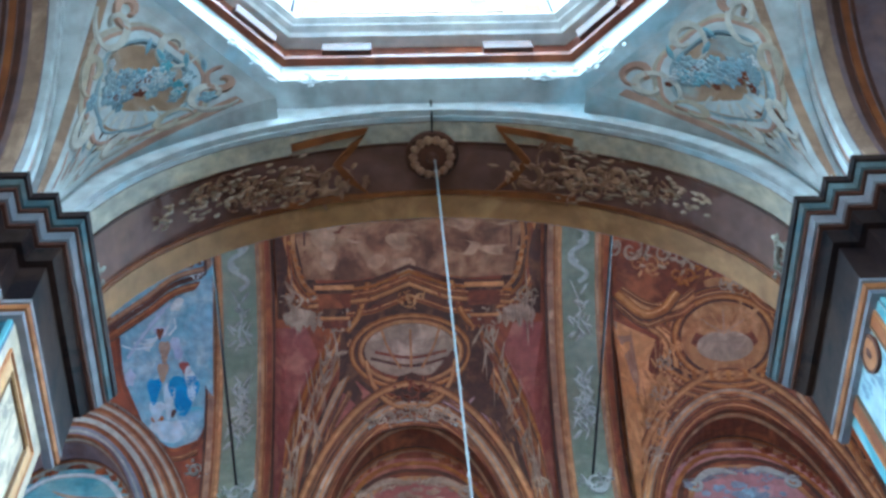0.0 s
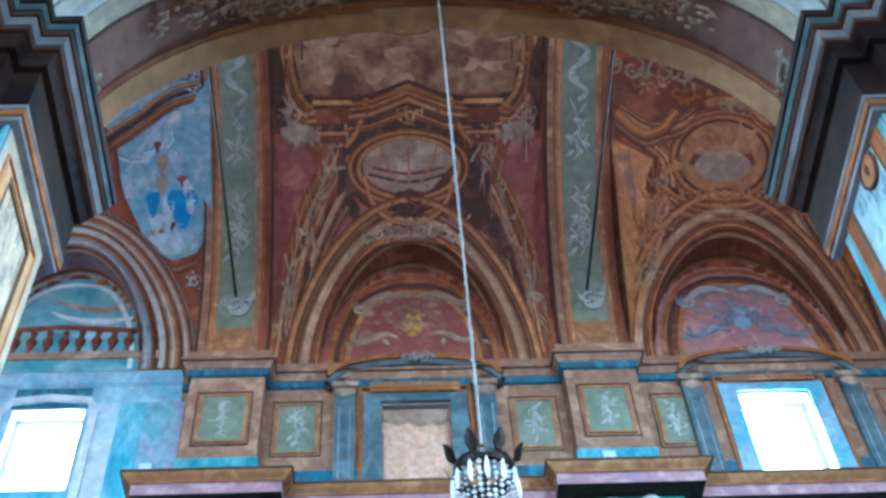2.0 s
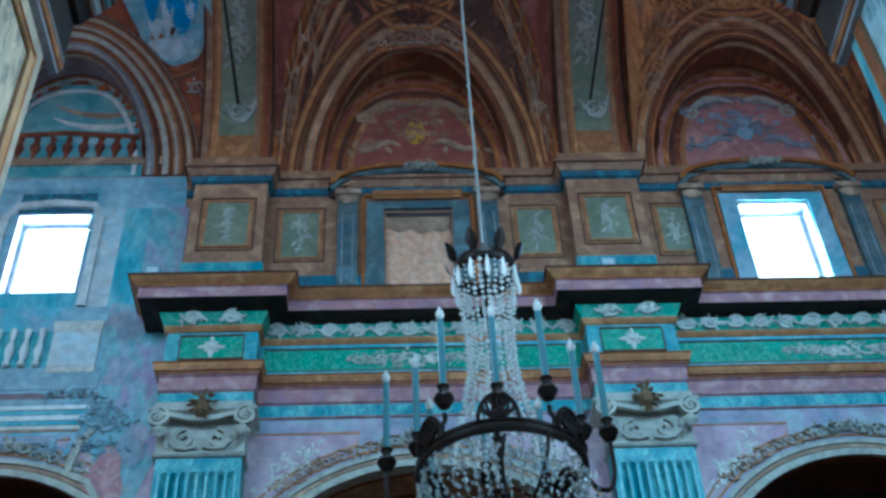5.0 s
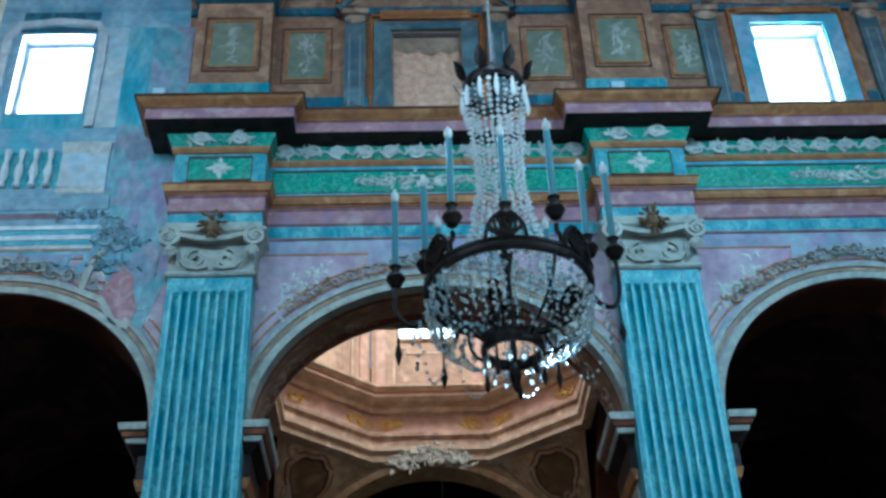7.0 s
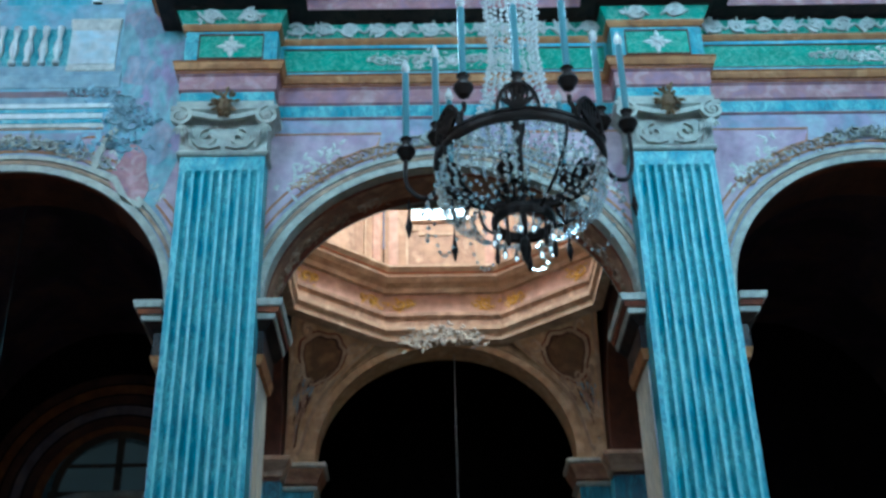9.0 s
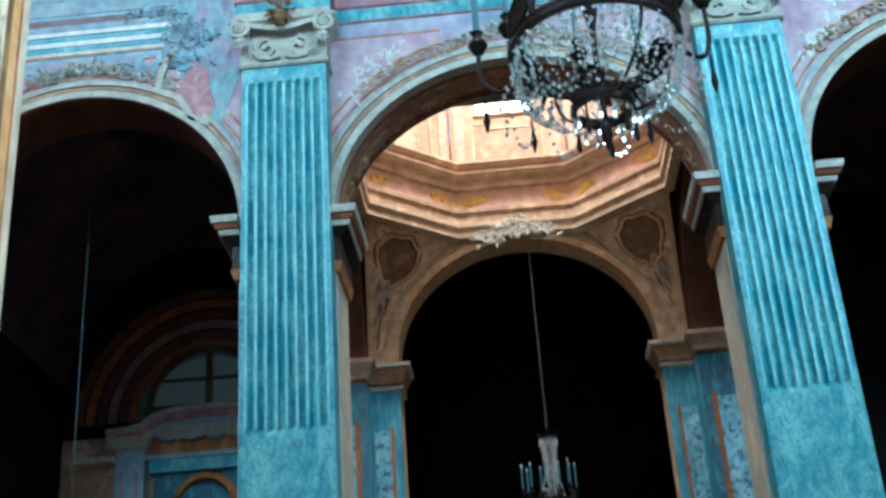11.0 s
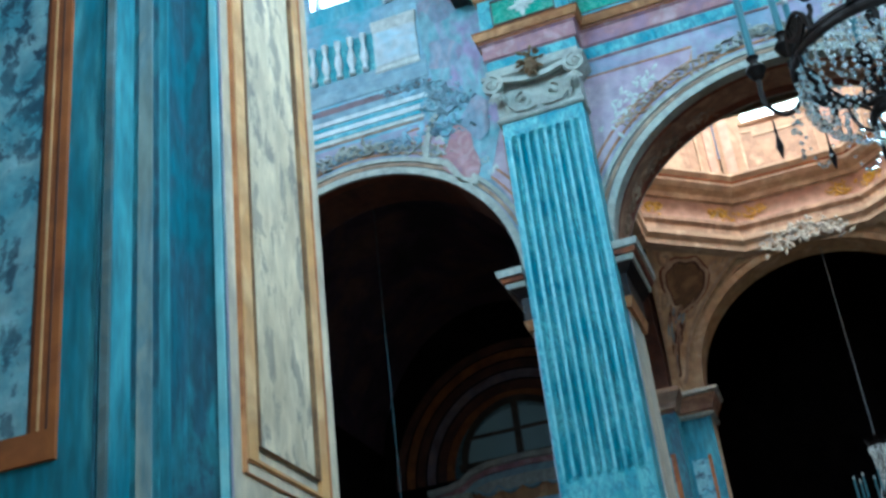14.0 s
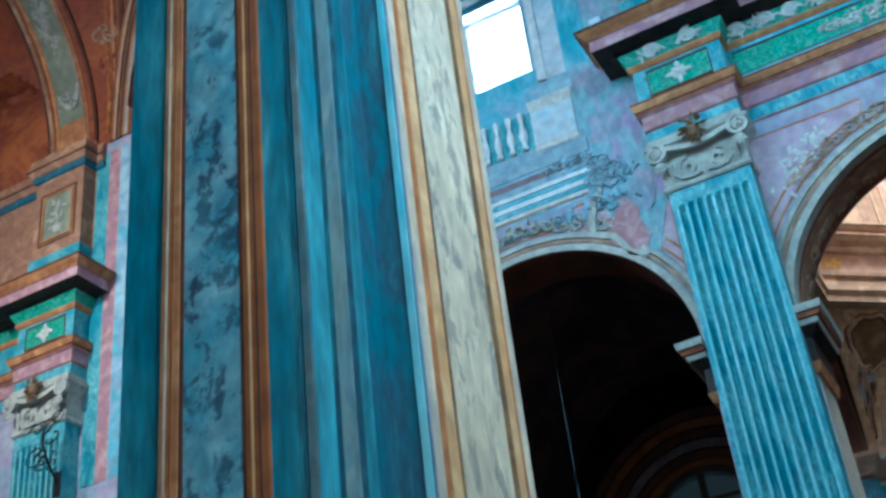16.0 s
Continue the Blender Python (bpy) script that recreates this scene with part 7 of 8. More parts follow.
M_CYANW = painted("weathered_cyan_paint", (0.037, 0.175, 0.233), (0.126, 0.341, 0.394), (0.063, 0.217, 0.273), 1.6, 11.0, 0.6, 0.2, 0.5, (2.4, 2.4, 0.5))
M_STONEB = painted("faded_buff_paint", (0.22, 0.27, 0.26), (0.34, 0.36, 0.32), (0.16, 0.24, 0.27), 2.0, 10.0, 0.65, 0.15, 0.4, (2, 2, 0.6))
for s in (-1, 1):
    pier = empty("pier", "chapel pier in worn blue paint with marbled panels", "pier", "chapel piers", kind="structure")
    xj = s * NHW
    SJ = lambda u, v, o, xj=xj, s=s: (xj - s * o, u, v)
    ground = M_CREAM if s < 0 else M_CYAN
    part("jamb_ground", grid_patch(bmesh.new(), SJ, NEAR0 + 0.0, NEAR1 - 0.0, 0.0, 7.3, 2, 8, 0.004), ground, pier)
    ja, jb, jz = 3.50, 3.98, 2.95
    jt = 7.0 if s < 0 else 7.36
    pf = part("jamb_panel", grid_patch(bmesh.new(), SJ, ja, jb, jz, jt, 2, 8, 0.012), M_CREAMM if s < 0 else M_PALEMARB, pier, "marbled jamb panel in an orange border")
    part("orange_border", ribbon(bmesh.new(), SJ, [(ja - 0.05, jz - 0.06), (jb + 0.07, jz - 0.06), (jb + 0.07, jt + 0.06), (ja - 0.05, jt + 0.06)], 0.075, 0.022, True), M_ORANGE if s < 0 else M_RUST, pf)
    part("shadow_line", ribbon(bmesh.new(), SJ, [(ja, jz), (jb + 0.02, jz), (jb + 0.02, jt), (ja, jt)], 0.012, 0.026, True), M_OLIVE, pf)
    part("outer_line", ribbon(bmesh.new(), SJ, [(ja - 0.10, jz - 0.12), (jb + 0.13, jz - 0.12), (jb + 0.13, jt + 0.12), (ja - 0.10, jt + 0.12)], 0.015, 0.02, True), M_BUFF, pf)
    if s > 0:
        # painted ear with a dark pit on the panel's head
        ear = [(3.62 + 0.09 * math.cos(q) * (1.3 if math.cos(q) > 0 else 0.9), jt - 0.05 - 0.12 * (1 + math.sin(q))) for q in [2 * math.pi * i / 20 for i in range(20)]]
        part("border_ear", patch(bmesh.new(), SJ, ear, 0.028), M_BUFF, pf)
        part("border_ear_line", ribbon(bmesh.new(), SJ, ear, 0.02, 0.034, True), M_UMBER, pf)
        part("border_ear_pit", patch(bmesh.new(), SJ, [(3.63 + 0.03 * math.cos(q), jt - 0.17 + 0.05 * math.sin(q)) for q in [2 * math.pi * i / 12 for i in range(12)]], 0.036), M_UMBER, pf)
    part("jamb_foot", mould(bmesh.new(), [(xj, NEAR0), (xj, NEAR1)] if s < 0 else [(xj, NEAR1), (xj, NEAR0)], [(0, 1.9), (0.05, 1.92), (0.08, 2.0), (0.08, 2.1), (0, 2.14)]), M_STONE, pier)
    # chapel face, stepped back to the side arch
    def slab(nm, xa, xb, ya, yb, mat, z0=0.0, z1=7.3):
        b = box(bmesh.new(), min(s * xa, s * xb), max(s * xa, s * xb), ya, yb, z0, z1)
        return part(nm, b, mat, pier)
    # dark blue in the recess beside the jamb holds its shadow
    slab("chapel_face", 2.445, 3.5, NEAR0 - 0.012, NEAR0, M_BLUE2)
    slab("corner_strip", 2.446, 2.475, NEAR0 - 0.024, NEAR0 - 0.012, M_CYAN)
    slab("step", 2.60, 3.5, 3.20, NEAR0 - 0.012, M_BLUE2)
    slab("pilaster_face", 2.75, 3.68, 3.06, 3.20, M_CYANW)
    for xa, xb, ya, mt in ((2.60, 2.635, 3.185, M_CYANW), (2.635, 2.66, 3.178, M_BLUE2), (2.66, 2.72, 3.17, M_STONEB), (2.72, 2.75, 3.18, M_BLUE2), (2.755, 2.785, 3.045, M_TARN), (2.80, 2.812, 3.05, M_BLUE2)):
        slab("bead", xa, xb, ya, 3.20 if ya > 3.1 else 3.06, mt, 0.0, 7.28)
    for xa, xb, mt, yy in ((2.955, 3.055, M_RUST, 3.042), (3.375, 3.465, M_BUFF, 3.042), (3.055, 3.075, M_UMBER, 3.048), (3.355, 3.375, M_UMBER, 3.048), (3.075, 3.355, M_MARBLE, 3.052)):
        slab("panel_strip" if mt is not M_MARBLE else "marble_panel", xa, xb, yy, 3.06, mt, 3.01, 6.9)
    for xa, mt in ((2.985, M_UMBER), (3.02, M_ORANGE), (3.405, M_RUST), (3.435, M_CREAM)):
        slab("painted_line", xa, xa + 0.010, 3.039, 3.045, mt, 3.01, 6.9)
    slab("panel_strip", 2.955, 3.465, 3.042, 3.06, M_RUST, 2.90, 3.01)
    slab("panel_strip", 2.955, 3.465, 3.042, 3.06, M_RUST, 6.9, 7.0)
    path = [(-3.7, 3.06), (-2.75, 3.06), (-2.75, 3.20), (-2.60, 3.20), (-2.60, NEAR0), (-NHW, NEAR0), (-NHW, NEAR1 + 0.14)]
    if s > 0:
        path = [(-x, y) for x, y in path][::-1]
    impost("impost", path, M_DARKCOR, "dark stepped impost cornice round the chapel pier", True)

# ---- dim spaces round the nave ----


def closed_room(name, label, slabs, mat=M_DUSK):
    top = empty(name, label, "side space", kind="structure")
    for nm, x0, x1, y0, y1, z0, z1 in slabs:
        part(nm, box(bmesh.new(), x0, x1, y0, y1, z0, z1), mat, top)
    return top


for s in (-1, 1):
    a, b_ = sorted((s * 8.3, s * 8.6))
    c, d = sorted((s * 3.46, s * 8.6))
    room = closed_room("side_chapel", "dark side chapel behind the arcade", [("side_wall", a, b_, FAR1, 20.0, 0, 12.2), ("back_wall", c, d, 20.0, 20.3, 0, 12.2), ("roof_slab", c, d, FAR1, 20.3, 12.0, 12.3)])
    # its vault, a barrel running away from the nave, gloom painted into the fresco
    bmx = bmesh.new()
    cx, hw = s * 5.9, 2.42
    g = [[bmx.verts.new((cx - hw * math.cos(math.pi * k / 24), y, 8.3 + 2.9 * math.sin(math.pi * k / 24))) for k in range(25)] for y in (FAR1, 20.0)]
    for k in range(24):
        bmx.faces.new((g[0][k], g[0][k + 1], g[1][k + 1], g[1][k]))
    part("barrel_vault", bmx, painted("gloom_fresco", (0.02, 0.016, 0.024), (0.10, 0.06, 0.055), (0.05, 0.03, 0.05), 0.9), room)
    # umber walls paint the dimness into this side bay
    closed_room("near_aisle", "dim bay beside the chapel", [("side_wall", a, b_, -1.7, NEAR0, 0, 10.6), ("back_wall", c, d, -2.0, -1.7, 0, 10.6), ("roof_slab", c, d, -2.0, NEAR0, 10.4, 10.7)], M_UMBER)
SB = lambda u, v, o: (u, 20.0 - o, v)
# half-round window and the altar front below it, at the back of the left side chapel
th = empty("thermal_window", "dim half-round window with dark wooden glazing bars", "window", kind="structure")
cx, cz, r = -5.66, 8.12, 1.06
M_DIM = plain("dusty_dim_glass", (0.10, 0.15, 0.15), 0.3, 0, 0.12)
part("pane", patch(bmesh.new(), SB, [(cx + r * math.cos(math.pi * k / 24), cz + r * math.sin(math.pi * k / 24)) for k in range(25)], 0.01), M_DIM, th)
part("frame", ribbon(bmesh.new(), SB, [(cx + r * math.cos(math.pi * k / 24), cz + r * math.sin(math.pi * k / 24)) for k in range(25)], 0.12, 0.06), M_WOOD, th)
part("sill", box(bmesh.new(), cx - 1.15, cx + 1.15, 19.9, 20.0, cz - 0.1, cz + 0.02), M_WOOD, th)
part("glazing_bar", box(bmesh.new(), cx - 0.06, cx + 0.06, 19.93, 19.99, cz, cz + r), M_WOOD, th)
part("glazing_bar", box(bmesh.new(), cx - 0.95, cx + 0.95, 19.94, 19.98, cz + 0.46, cz + 0.52), M_WOOD, th)
# arch paints darkened to carry the dimness of the chapel
for k, (rr, mt) in enumerate(((1.2, M_TARN), (1.36, M_RUST), (1.54, M_UMBER), (1.74, M_DUSKY), (1.94, M_UMBER), (2.14, M_RUST), (2.34, M_UMBER))):
    part("painted_arch", ribbon(bmesh.new(), SB, [(cx + rr * math.cos(math.pi * q / 30), cz - 0.2 + rr * math.sin(math.pi * q / 30)) for q in range(31)], 0.16, 0.02), mt, th)
alt = empty("altar_front", "pale scalloped altar frontispiece in stucco and blue", "altar", at=(0, 0, 0))
part("wall_face", box(bmesh.new(), -8.2, -3.6, 19.82, 19.99, 0, 7.62), M_GREY, alt)
AF = lambda u, v, o: (u, 19.7 - o, v)
part("back_panel", box(bmesh.new(), -6.6, -4.4, 19.68, 19.82, 6.9, 7.5), M_BUFF, alt)
# the arched hood over the niche, with a valance of scallops hanging from it
hood = [(-7.33, 7.62), (-6.95, 7.64), (-6.7, 7.70), (-6.5, 7.84), (-6.2, 7.92), (-5.5, 7.95), (-4.8, 7.92), (-4.5, 7.84), (-4.3, 7.70), (-3.9, 7.62)]
for off, w, mt, lf in ((0.0, 0.10, M_STONE, 0.22), (-0.11, 0.10, M_VIOLET, 0.16), (-0.22, 0.12, M_SLATEP, 0.12)):
    part("hood_moulding", ribbon(bmesh.new(), AF, [(x, z + off) for x, z in hood], w, lf), mt, alt)
val = [(-6.55, 7.75)] + [(-6.5 + 0.05 * k, 7.53 - 0.12 * abs(math.sin(math.pi * (k - 1) / 8))) for k in range(41)] + [(-4.45, 7.75)]
part("scalloped_valance", patch(bmesh.new(), AF, val, 0.10), M_STONE, alt)
part("valance_edge", ribbon(bmesh.new(), AF, val[1:-1], 0.04, 0.13), M_SLATEP, alt)
for x0 in (-7.15, -4.4):
    pl = part("side_pilaster", box(bmesh.new(), x0, x0 + 0.5, 19.55, 19.82, 0, 7.45), M_SLATEP, alt)
    part("pilaster_panel", ribbon(bmesh.new(), lambda u, v, o: (u, 19.55 - o, v), [(x0 + 0.12, 3), (x0 + 0.38, 3), (x0 + 0.38, 6.9), (x0 + 0.12, 6.9)], 0.05, 0.02, True), M_VIOLET, pl)
    part("pilaster_cap", mould(bmesh.new(), [(x0, 19.82), (x0, 19.55), (x0 + 0.5, 19.55), (x0 + 0.5, 19.82)], [(0, 7.3), (0.03, 7.32), (0.06, 7.42), (0.08, 7.45), (0.08, 7.5), (0, 7.52)]), M_STONE, pl)
part("outer_ledge", box(bmesh.new(), -8.0, -7.2, 19.5, 19.82, 7.1, 7.2), M_STONE, alt)
part("blue_lintel", box(bmesh.new(), -6.55, -4.45, 19.5, 19.7, 6.84, 7.06), M_BLUE, alt)
part("lintel_fillet", box(bmesh.new(), -6.6, -4.4, 19.46, 19.7, 7.06, 7.14), M_SLATEP, alt)
part("niche_back", box(bmesh.new(), -6.5, -4.5, 19.6, 19.7, 3.0, 6.84), M_BLUE2, alt)
b = lathe(bmesh.new(), [(0.46, -0.05), (0.56, 0.0), (0.58, 0.05), (0.46, 0.08)], 32, hoop=True)
for v in b.verts:
    v.co = (v.co.x - 5.58, 19.5 + v.co.z, v.co.y * 1.0 + 6.22)
part("round_frame", b, M_OCHRE, alt)
wire2 = finish("hanging_cord", tube(bmesh.new(), [(-6.24, 15.2, 11.1), (-6.24, 15.2, 3.0)], 0.007), M_TARN)
tagged(wire2, "pale cord hanging in the dark side chapel", "cord")

yb1 = FAR1 + 4.6 + 0.5
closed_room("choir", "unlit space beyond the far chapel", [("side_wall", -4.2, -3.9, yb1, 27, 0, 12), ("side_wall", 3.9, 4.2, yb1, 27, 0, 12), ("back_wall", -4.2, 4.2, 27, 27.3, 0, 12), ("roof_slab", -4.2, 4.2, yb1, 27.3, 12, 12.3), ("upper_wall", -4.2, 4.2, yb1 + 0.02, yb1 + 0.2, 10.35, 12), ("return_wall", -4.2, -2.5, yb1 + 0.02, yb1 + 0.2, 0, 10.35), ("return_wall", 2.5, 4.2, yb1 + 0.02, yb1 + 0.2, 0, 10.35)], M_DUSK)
yb0 = NEAR0 - 4.72 - 0.5
closed_room("porch", "plain space behind the near chapel", [("side_wall", -3.3, -3.0, -8, yb0, 0, 11), ("side_wall", 3.0, 3.3, -8, yb0, 0, 11), ("back_wall", -3.3, 3.3, -8.3, -8, 0, 11), ("roof_slab", -3.3, 3.3, -8.3, yb0, 11, 11.3)], M_CREAM)
# unseen pane and frame, added for the lamp behind the chapel
gw = empty("rear_fill_window", "unseen daylit window, added behind the chapel", "window", kind="structure")
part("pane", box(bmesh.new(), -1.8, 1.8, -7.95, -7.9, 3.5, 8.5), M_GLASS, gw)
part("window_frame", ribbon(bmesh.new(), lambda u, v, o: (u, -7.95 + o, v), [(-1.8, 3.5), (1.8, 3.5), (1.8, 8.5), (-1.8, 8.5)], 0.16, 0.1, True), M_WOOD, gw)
for s in (-1, 1):
    # piers of the far chapel: blue shafts with marbled panels under their imposts
    fp = empty("far_chapel_pier", "blue chapel pier with marbled panel and stone impost", "pier", "far chapel piers", kind="structure")
    yf = FAR1 + 4.6
    part("shaft", box(bmesh.new(), min(s * 2.12, s * 2.62), max(s * 2.12, s * 2.62), yf - 0.06, yf, 0, 7.6), M_CYANW, fp)
    part("marble_panel", box(bmesh.new(), min(s * 2.3, s * 2.56), max(s * 2.3, s * 2.56), yf - 0.075, yf - 0.06, 2.5, 6.9), M_MARBLE, fp)
    part("panel_border", box(bmesh.new(), min(s * 2.25, s * 2.3), max(s * 2.25, s * 2.3), yf - 0.08, yf - 0.06, 2.45, 6.95), M_RUST, fp)
    # the pier's two other faces, towards the side arch and the nave
    yn = FAR1 + 2.3 + 1.85
    part("side_face", box(bmesh.new(), min(s * 2.605, s * 2.62), max(s * 2.605, s * 2.62), yn, yf - 0.06, 0, 7.6), M_CYANW, fp)
    # darker blue than the pier's other faces, shade put into the colour
    part("nave_face", box(bmesh.new(), min(s * 2.61, s * 3.46), max(s * 2.61, s * 3.46), yn - 0.015, yn, 0, 7.6), M_BLUE2, fp)
    part("marble_panel", box(bmesh.new(), min(s * 2.82, s * 3.25), max(s * 2.82, s * 3.25), yn - 0.025, yn - 0.015, 2.5, 6.9), M_MARBLE, fp)
    for xa in (2.74, 3.25):
        part("panel_border", box(bmesh.new(), min(s * xa, s * (xa + 0.08)), max(s * xa, s * (xa + 0.08)), yn - 0.03, yn - 0.015, 2.45, 6.95), M_RUST, fp)
    part("nave_impost", mould(bmesh.new(), [(-3.46, yn), (-2.62, yn), (-2.62, yf - 0.06)] if s < 0 else [(2.62, yf - 0.06), (2.62, yn), (3.46, yn)], [(0, 7.66), (0.04, 7.67), (0.06, 7.76), (0.12, 7.86), (0.15, 7.91), (0.15, 7.98), (0, 8.0)]), M_GREY, fp)
    pth = [(-2.62, yf - 0.06), (-2.12, yf - 0.06), (-2.12, yf + 0.5)]
    if s > 0:
        pth = [(-x, y) for x, y in pth][::-1]
    slim = empty("impost", "slim brown stone impost in the far chapel", "cornice", "impost cornices", kind="structure")
    part("top_fillet", mould(bmesh.new(), pth, [(0, 7.90), (0.17, 7.91), (0.19, 7.93), (0.19, 7.98), (0, 8.0)]), M_STONE, slim)
    part("cavetto", mould(bmesh.new(), pth, [(0, 7.66), (0.05, 7.67), (0.07, 7.74), (0.14, 7.85), (0.15, 7.90), (0, 7.91)]), M_TAN, slim)
    part("lower_astragal", mould(bmesh.new(), pth, [(0, 7.56), (0.05, 7.57), (0.07, 7.60), (0.05, 7.63), (0, 7.64)]), M_STONE, slim)
    part("jamb_paint", box(bmesh.new(), min(s * 2.32, s * 2.314), max(s * 2.32, s * 2.314), FAR0 + 0.01, FAR1 - 0.01, 0, 7.3), M_CREAM, fp)

# white stucco scroll over the far chapel's back arch
b = bmesh.new()
rg = random.Random(3)
for q in range(9):
    acanthus(b, lambda u, v, o: (u, FAR1 + 4.26 - o, v), (q - 4) * 0.13, 10.17 - 0.035 * abs(q - 4), 0.30, rg, 1 if q % 2 else -1, 1, 1, 0.03, 14)
tagged(finish("arch_crest", b, M_STONE), "white stucco crest over the chapel arch", "stucco crest", kind="structure")

# soffit paint of the far middle arch
b = bmesh.new()
fs = lambda ph, y, o: ((2.32 - o) * math.cos(ph), y, ZS + (RISE - o) * math.sin(ph))
fa = empty("far_arch_soffit", "warm painted soffit of the arch across the nave", "arch", kind="structure")
part("ground", grid_patch(b, fs, 0.02, math.pi - 0.02, FAR0 + 0.01, FAR1 - 0.01, 40, 2, 0.006), M_TAN, fa)
for y, mt, w in ((FAR0 + 0.11, M_STONE, 0.18), (FAR0 + 0.24, M_BROWN, 0.06), (FAR1 - 0.10, M_BROWN, 0.16)):
    part("border", ribbon(bmesh.new(), fs, [(0.02 + (math.pi - 0.04) * k / 40, y) for k in range(41)], w, 0.016), mt, fa)
for s in (-1, 1):
    b = bmesh.new()
    for q in range(5):
        acanthus(b, fs, math.pi / 2 + s * (0.45 + 0.2 * q), FAR0 + 0.62, 0.28, rg, s, 1 / 2.3, 1, 0.03, 12)
    part("painted_scroll", b, M_GREY, fa)

# ---- the crystal chandelier ----


def chandelier(cx, cy, wire_top):
    """Origin under the crown; built at its place, all parts under one Empty."""
    top = empty("chandelier", "bronze and crystal chandelier with blue candle sleeves, unlit", "chandelier", "church chandeliers", at=(cx, cy, 3.5))
    Z = lambda z: z - 3.5
    b = tube(bmesh.new(), [(0, 0, Z(5.05)), (0, 0, Z(wire_top - 1.6)), (0, 0, Z(wire_top))], 0.0068, 8)
    wire = part("wire", b, M_WIRE, top, "twisted steel suspension wire")
    for k in range(26):
        z = 5.3 + (wire_top - 5.35) * k / 25
        part("wire_knot", lathe(bmesh.new(), [(0.004, -0.012), (0.012, 0.0), (0.004, 0.012)], 7, (0.004 * math.sin(k * 2.2), 0.004 * math.cos(k * 3.1), Z(z))), M_WIRE, wire)
    # crown
    part("crown_ring", lathe(bmesh.new(), [(0.118, Z(4.93)), (0.136, Z(4.935)), (0.140, Z(4.96)), (0.134, Z(4.99)), (0.118, Z(4.995)), (0.112, Z(4.96))], 32, hoop=True), M_IRON, top)
    for k in range(8):
        a = 2 * math.pi * (k + 0.5) / 8
        b = bmesh.new()
        def L(u, v, o, a=a):
            rr = 0.136 + 0.05 * max(0, v) / 0.12 + o
            return (rr * math.cos(a) - u * math.sin(a), rr * math.sin(a) + u * math.cos(a), Z(4.98) + v)
        for lf in (0.0, 0.012):
            patch(b, L, [(-0.013, 0), (-0.027, 0.03), (-0.023, 0.06), (-0.009, 0.085), (0, 0.096), (0.009, 0.085), (0.023, 0.06), (0.027, 0.03), (0.013, 0)], lf)
        part("crown_leaf", b, M_IRON, top)
    for k in range(12):
        a = 2 * math.pi * k / 12
        b = lathe(bmesh.new(), [(0.003, 0.0), (0.007, -0.02), (0.013, -0.07), (0.010, -0.10), (0.002, -0.115)], 6, (0.14 * math.cos(a), 0.14 * math.sin(a), Z(4.935)))
        part("prism_drop", b, M_CRYSTALP, top)
    part("stem", lathe(bmesh.new(), [(0.012, Z(3.62)), (0.012, Z(4.0)), (0.03, Z(4.1)), (0.012, Z(4.2)), (0.012, Z(5.08)), (0.02, Z(5.1)), (0.004, Z(5.14))], 12), M_IRON, top)

    def bead(b, p, r):
        x, y, z = p
        v = [b.verts.new(q) for q in ((x, y, z + r * 1.15), (x + r, y, z), (x, y + r, z), (x - r, y, z), (x, y - r, z), (x, y, z - r * 1.15))]
        for i in range(4):
            j = i % 4 + 1
            k = (i + 1) % 4 + 1
            b.faces.new((v[0], v[j], v[k]))
            b.faces.new((v[5], v[k], v[j]))
    # upper curtain of strands, crown to basket
    rg = random.Random(8)
    b = bmesh.new()
    for k in range(24):
        a = 2 * math.pi * k / 24
        for q in range(34):
            t = q / 33
            r = 0.132 - 0.035 * math.sin(math.pi * min(1, t * 1.1)) + 0.14 * max(0, t - 0.5) ** 1.4
            bead(b, (r * math.cos(a) + rg.uniform(-1, 1) * 0.004, r * math.sin(a) + rg.uniform(-1, 1) * 0.004, Z(4.92 - 0.93 * t)), rg.choice((0.008, 0.010, 0.0135)))
    tagged(part("crystal_curtain", b, M_CRYSTALP, top, "curtain of cut crystal bead strands"), kind="stuff")
    # main hoop
    part("main_hoop", lathe(bmesh.new(), [(0.308, Z(3.905)), (0.325, Z(3.90)), (0.331, Z(3.915)), (0.331, Z(3.93)), (0.322, Z(3.945)), (0.308, Z(3.94)), (0.304, Z(3.922))], 48, hoop=True), M_IRON, top, smooth=False)
    part("hoop_beading", lathe(bmesh.new(), [(0.318, Z(3.942)), (0.328, Z(3.942)), (0.328, Z(3.956)), (0.318, Z(3.956))], 48, hoop=True), M_IRON, top)
    # basket
    b = bmesh.new()
    for k in range(44):
        a = 2 * math.pi * k / 44
        for q in range(16):
            t = q / 17
            r = 0.315 - 0.19 * t ** 3.6
            bead(b, (r * math.cos(a) + rg.uniform(-1, 1) * 0.008, r * math.sin(a) + rg.uniform(-1, 1) * 0.008, Z(3.885 - 0.24 * t ** 0.85)), rg.choice((0.006, 0.009, 0.0125)) - 0.001 * t)
    tagged(part("crystal_basket", b, M_CRYSTAL, top, "basket of cut crystal bead strands"), kind="stuff")
    part("lower_hoop", lathe(bmesh.new(), [(0.10, Z(3.645)), (0.118, Z(3.64)), (0.122, Z(3.665)), (0.118, Z(3.685)), (0.10, Z(3.68)), (0.096, Z(3.665))], 32, hoop=True), M_IRON, top)
    for k in range(4):
        a = 2 * math.pi * (k + 0.3) / 4
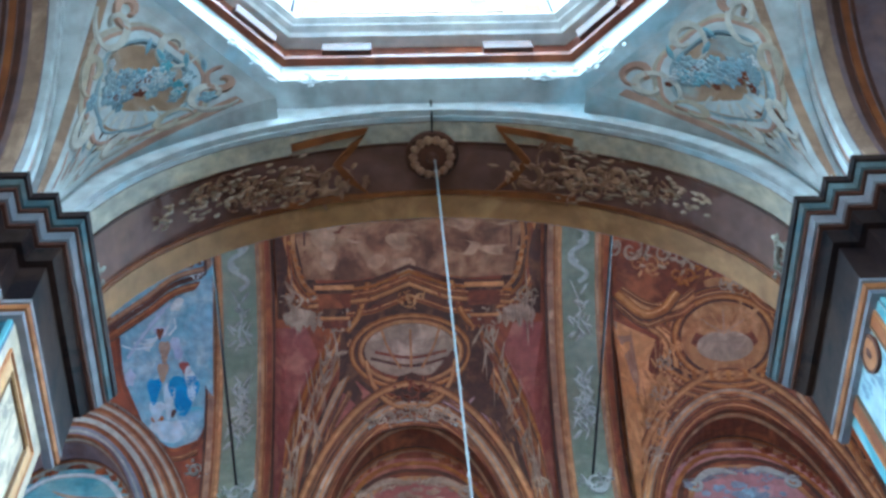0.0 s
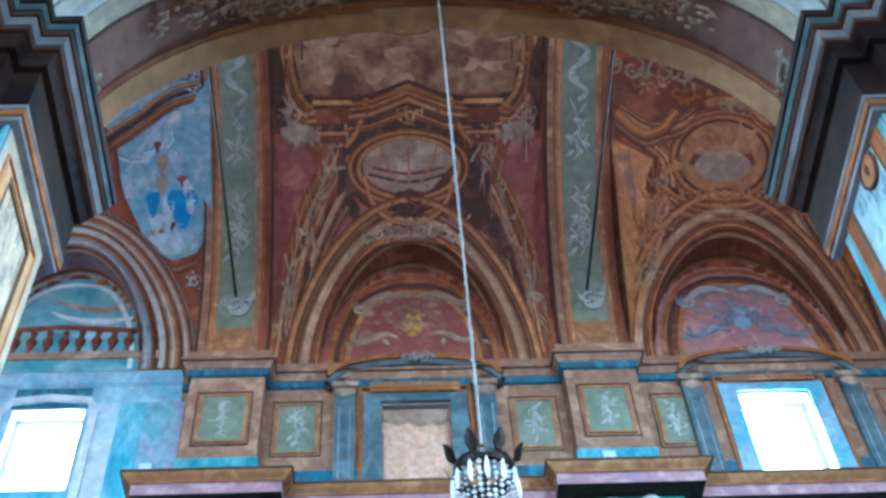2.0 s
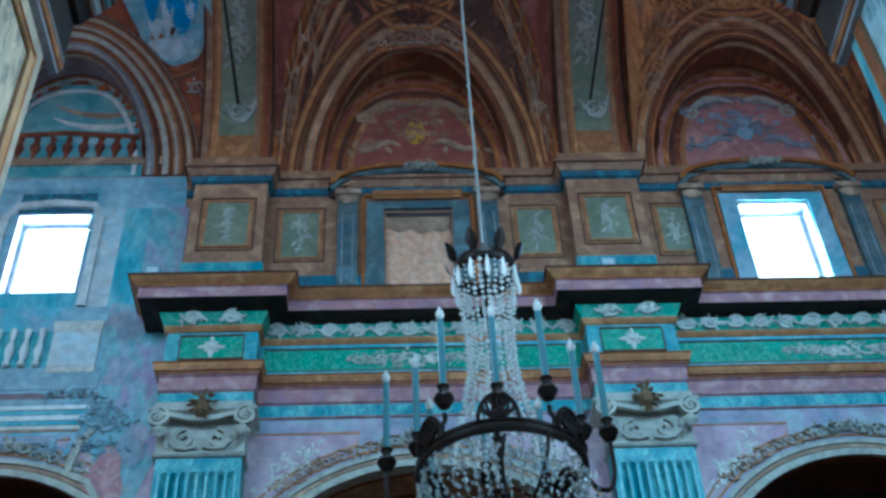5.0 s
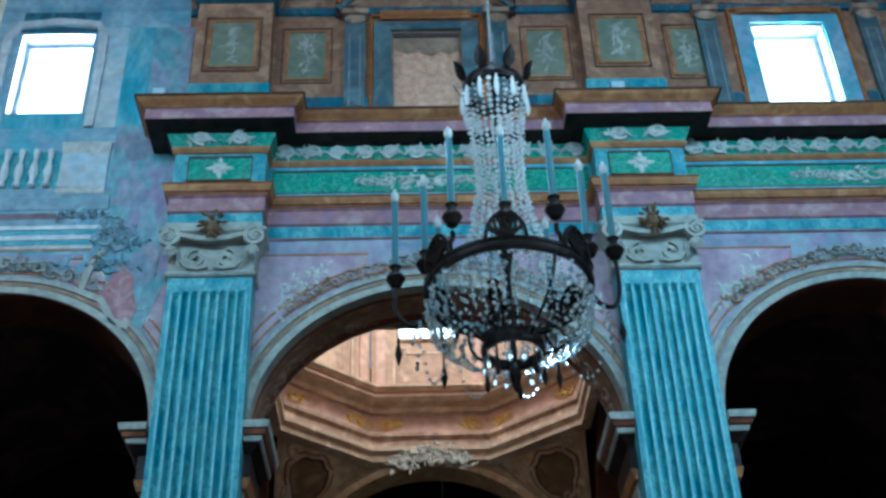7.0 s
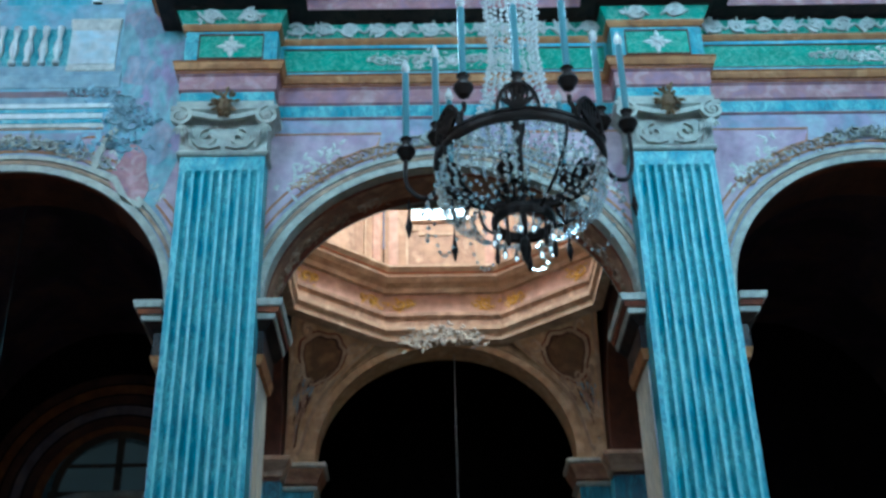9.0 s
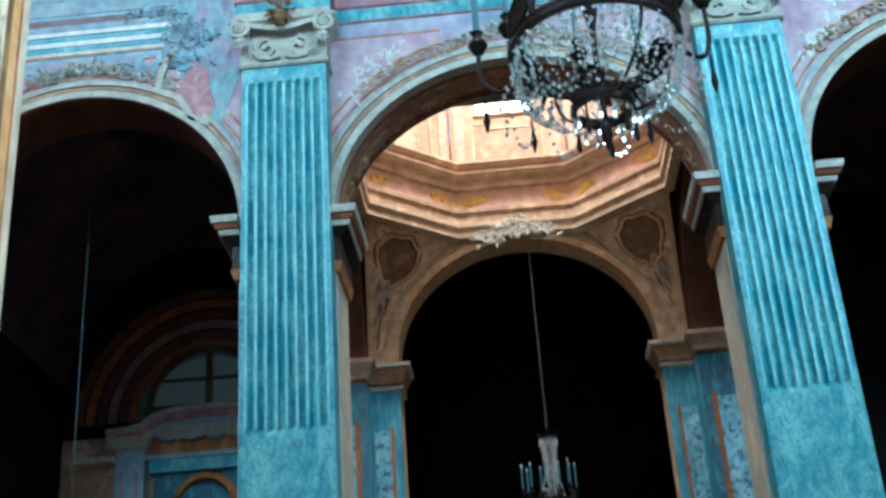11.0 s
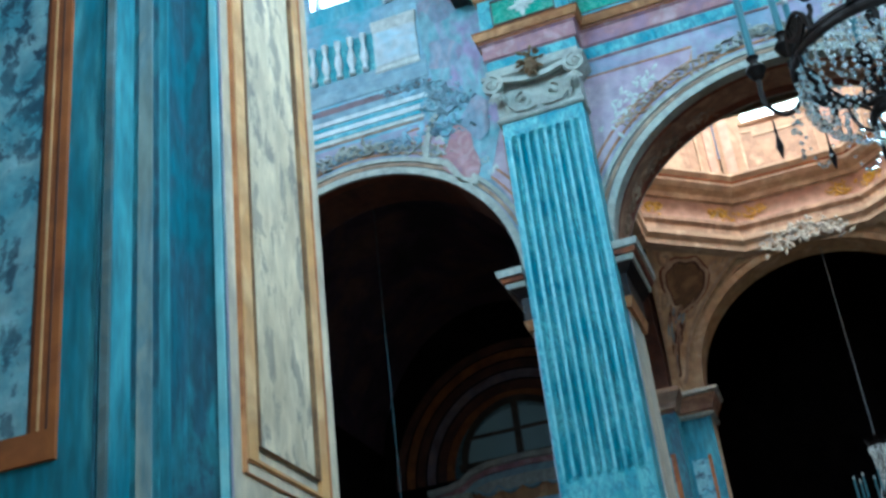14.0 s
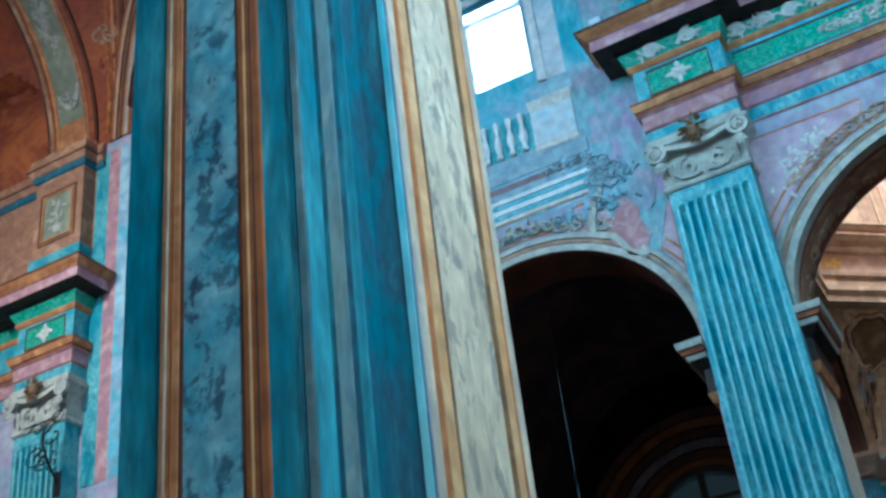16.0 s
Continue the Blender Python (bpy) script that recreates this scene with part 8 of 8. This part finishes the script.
        part("basket_rib", tube(bmesh.new(), [((0.325 - 0.205 * t ** 2) * math.cos(a), (0.325 - 0.205 * t ** 2) * math.sin(a), Z(3.92 - 0.25 * t ** 0.85)) for t in [q / 10 for q in range(11)]], 0.007, 6), M_IRON, top)
    for k in range(14):
        a = 2 * math.pi * k / 14
        ln = 0.10 if k % 3 else 0.14
        b = lathe(bmesh.new(), [(0.003, 0.0), (0.004, -ln * 0.4), (0.011, -ln * 0.75), (0.009, -ln * 0.92), (0.002, -ln)], 6, (0.11 * math.cos(a), 0.11 * math.sin(a), Z(3.652)))
        part("pendant_drop", b, M_IRON if k % 3 == 0 else M_CRYSTAL, top)
    part("finial", lathe(bmesh.new(), [(0.004, Z(3.62)), (0.02, Z(3.58)), (0.024, Z(3.55)), (0.006, Z(3.49))], 10), M_IRON, top)
    # arms with candles in two ranks
    arms = [(159, 0.467), (162, 0.33), (224, 0.30), (266, 0.30), (305, 0.30), (2, 0.33), (4, 0.435), (60, 0.44), (95, 0.33), (125, 0.44)]
    for ang, r in arms:
        a = ang * D
        ca, sa = math.cos(a), math.sin(a)
        zc = 4.085 if ang != 4 else 4.11
        low = r > 0.4
        pts = [(0.32, 3.92), (0.36, 3.87), (0.41, 3.87), (r, 3.95), (r, zc)] if low else [(0.315, 3.94), (0.315, 4.0), (r, 4.03), (r, 4.06)]
        if not low:
            zc = 4.11 if ang != 266 else 4.04
        arm = part("arm", tube(bmesh.new(), [(q * ca, q * sa, Z(z)) for q, z in smooth_path(pts, 5)], 0.010, 7), M_IRON, top)
        part("drip_pan", lathe(bmesh.new(), [(0.008, Z(zc - 0.03)), (0.022, Z(zc - 0.02)), (0.040, Z(zc + 0.015)), (0.036, Z(zc + 0.03)), (0.016, Z(zc + 0.035)), (0.018, Z(zc + 0.06)), (0.026, Z(zc + 0.075)), (0.012, Z(zc + 0.08))], 14, (r * ca, r * sa, 0)), M_IRON, arm)
        part("candle_sleeve", lathe(bmesh.new(), [(0.014, Z(zc + 0.07)), (0.014, Z(zc + 0.40)), (0.009, Z(zc + 0.41))], 12, (r * ca, r * sa, 0)), M_CANDLE, arm, "blue-grey candle sleeve", smooth=False)
        part("bulb", lathe(bmesh.new(), [(0.008, Z(zc + 0.405)), (0.018, Z(zc + 0.425)), (0.018, Z(zc + 0.44)), (0.004, Z(zc + 0.475))], 10, (r * ca, r * sa, 0)), M_BULB, arm, "clear glass bulb", smooth=True)
        if low:
            part("arm_drop", lathe(bmesh.new(), [(0.003, Z(3.87)), (0.005, Z(3.80)), (0.015, Z(3.75)), (0.003, Z(3.70))], 8, (r * 0.98 * ca, r * 0.98 * sa, 0)), M_IRON, arm)
    # openwork palmettes standing on the hoop
    for ang in (212, 318, 35, 140, 90, 265):
        a = ang * D
        b = bmesh.new()
        def PS(u, v, o, a=a):
            rr = 0.32 + o
            return (rr * math.cos(a) - u * math.sin(a), rr * math.sin(a) + u * math.cos(a), Z(3.94) + v)
        for q in range(7):
            part("palmette_leaf", ribbon(bmesh.new(), PS, [(0.0, 0.0), (0.055 * (q - 3) / 3, 0.05), (0.06 * (q - 3) / 3, 0.11 - 0.012 * abs(q - 3))], 0.012, 0.012), M_IRON, top)
        ribbon(b, PS, [(0.075 * math.cos(math.pi * q / 12), 0.12 * math.sin(math.pi * q / 12)) for q in range(13)], 0.014, 0.014)
        part("palmette_rim", b, M_IRON, top)
    # festoons of beads between the arms
    for i in range(len(arms)):
        (a0, r0), (a1, r1) = arms[i], arms[(i + 1) % len(arms)]
        d = (a1 - a0) % 360
        b = bmesh.new()
        for q in range(13):
            t = q / 12
            a = (a0 + d * t) * D
            r = 0.36 + 0.02 * math.sin(math.pi * t)
            bead(b, (r * math.cos(a), r * math.sin(a), Z(3.86 - 0.2 * math.sin(math.pi * t))), 0.009)
        tagged(part("bead_festoon", b, M_CRYSTAL, top, "festoon of small crystal beads"), kind="stuff")
    return top


main_light = chandelier(0.02, 3.65, ZS + RISE - 0.1)
copy_thing(main_light, pose(0.18, FAR1 + 4.85, 5.2, 0, 0, 25))

# wrought-iron lamp bracket by the farther pilaster
ib = empty("iron_bracket", "black wrought-iron scroll bracket beside a pilaster", "bracket", at=(-13.6, FAR0 - 0.36, 9.6))
rg = random.Random(77)
part("stem", tube(bmesh.new(), [(0, 0, -0.6), (0, -0.25, -0.3), (0, -0.4, 0.0), (0, -0.35, 0.3)], 0.02), M_ROD, ib)
for k in range(9):
    a, h = rg.uniform(0, 6.28), rg.uniform(-0.45, 0.35)
    pts = [(p[0], -0.36 + p[1] * 0.3, h + p[1]) for p in spiral(rg.uniform(-0.25, 0.25), 0, rg.uniform(0.12, 0.26), 1.0, a, rg.choice((-1, 1)), 14)]
    part("scroll", tube(bmesh.new(), pts, 0.013, 6), M_ROD, ib)
part("wall_plate", box(bmesh.new(), -0.06, 0.06, -0.02, 0.0, -0.8, -0.4), M_ROD, ib)
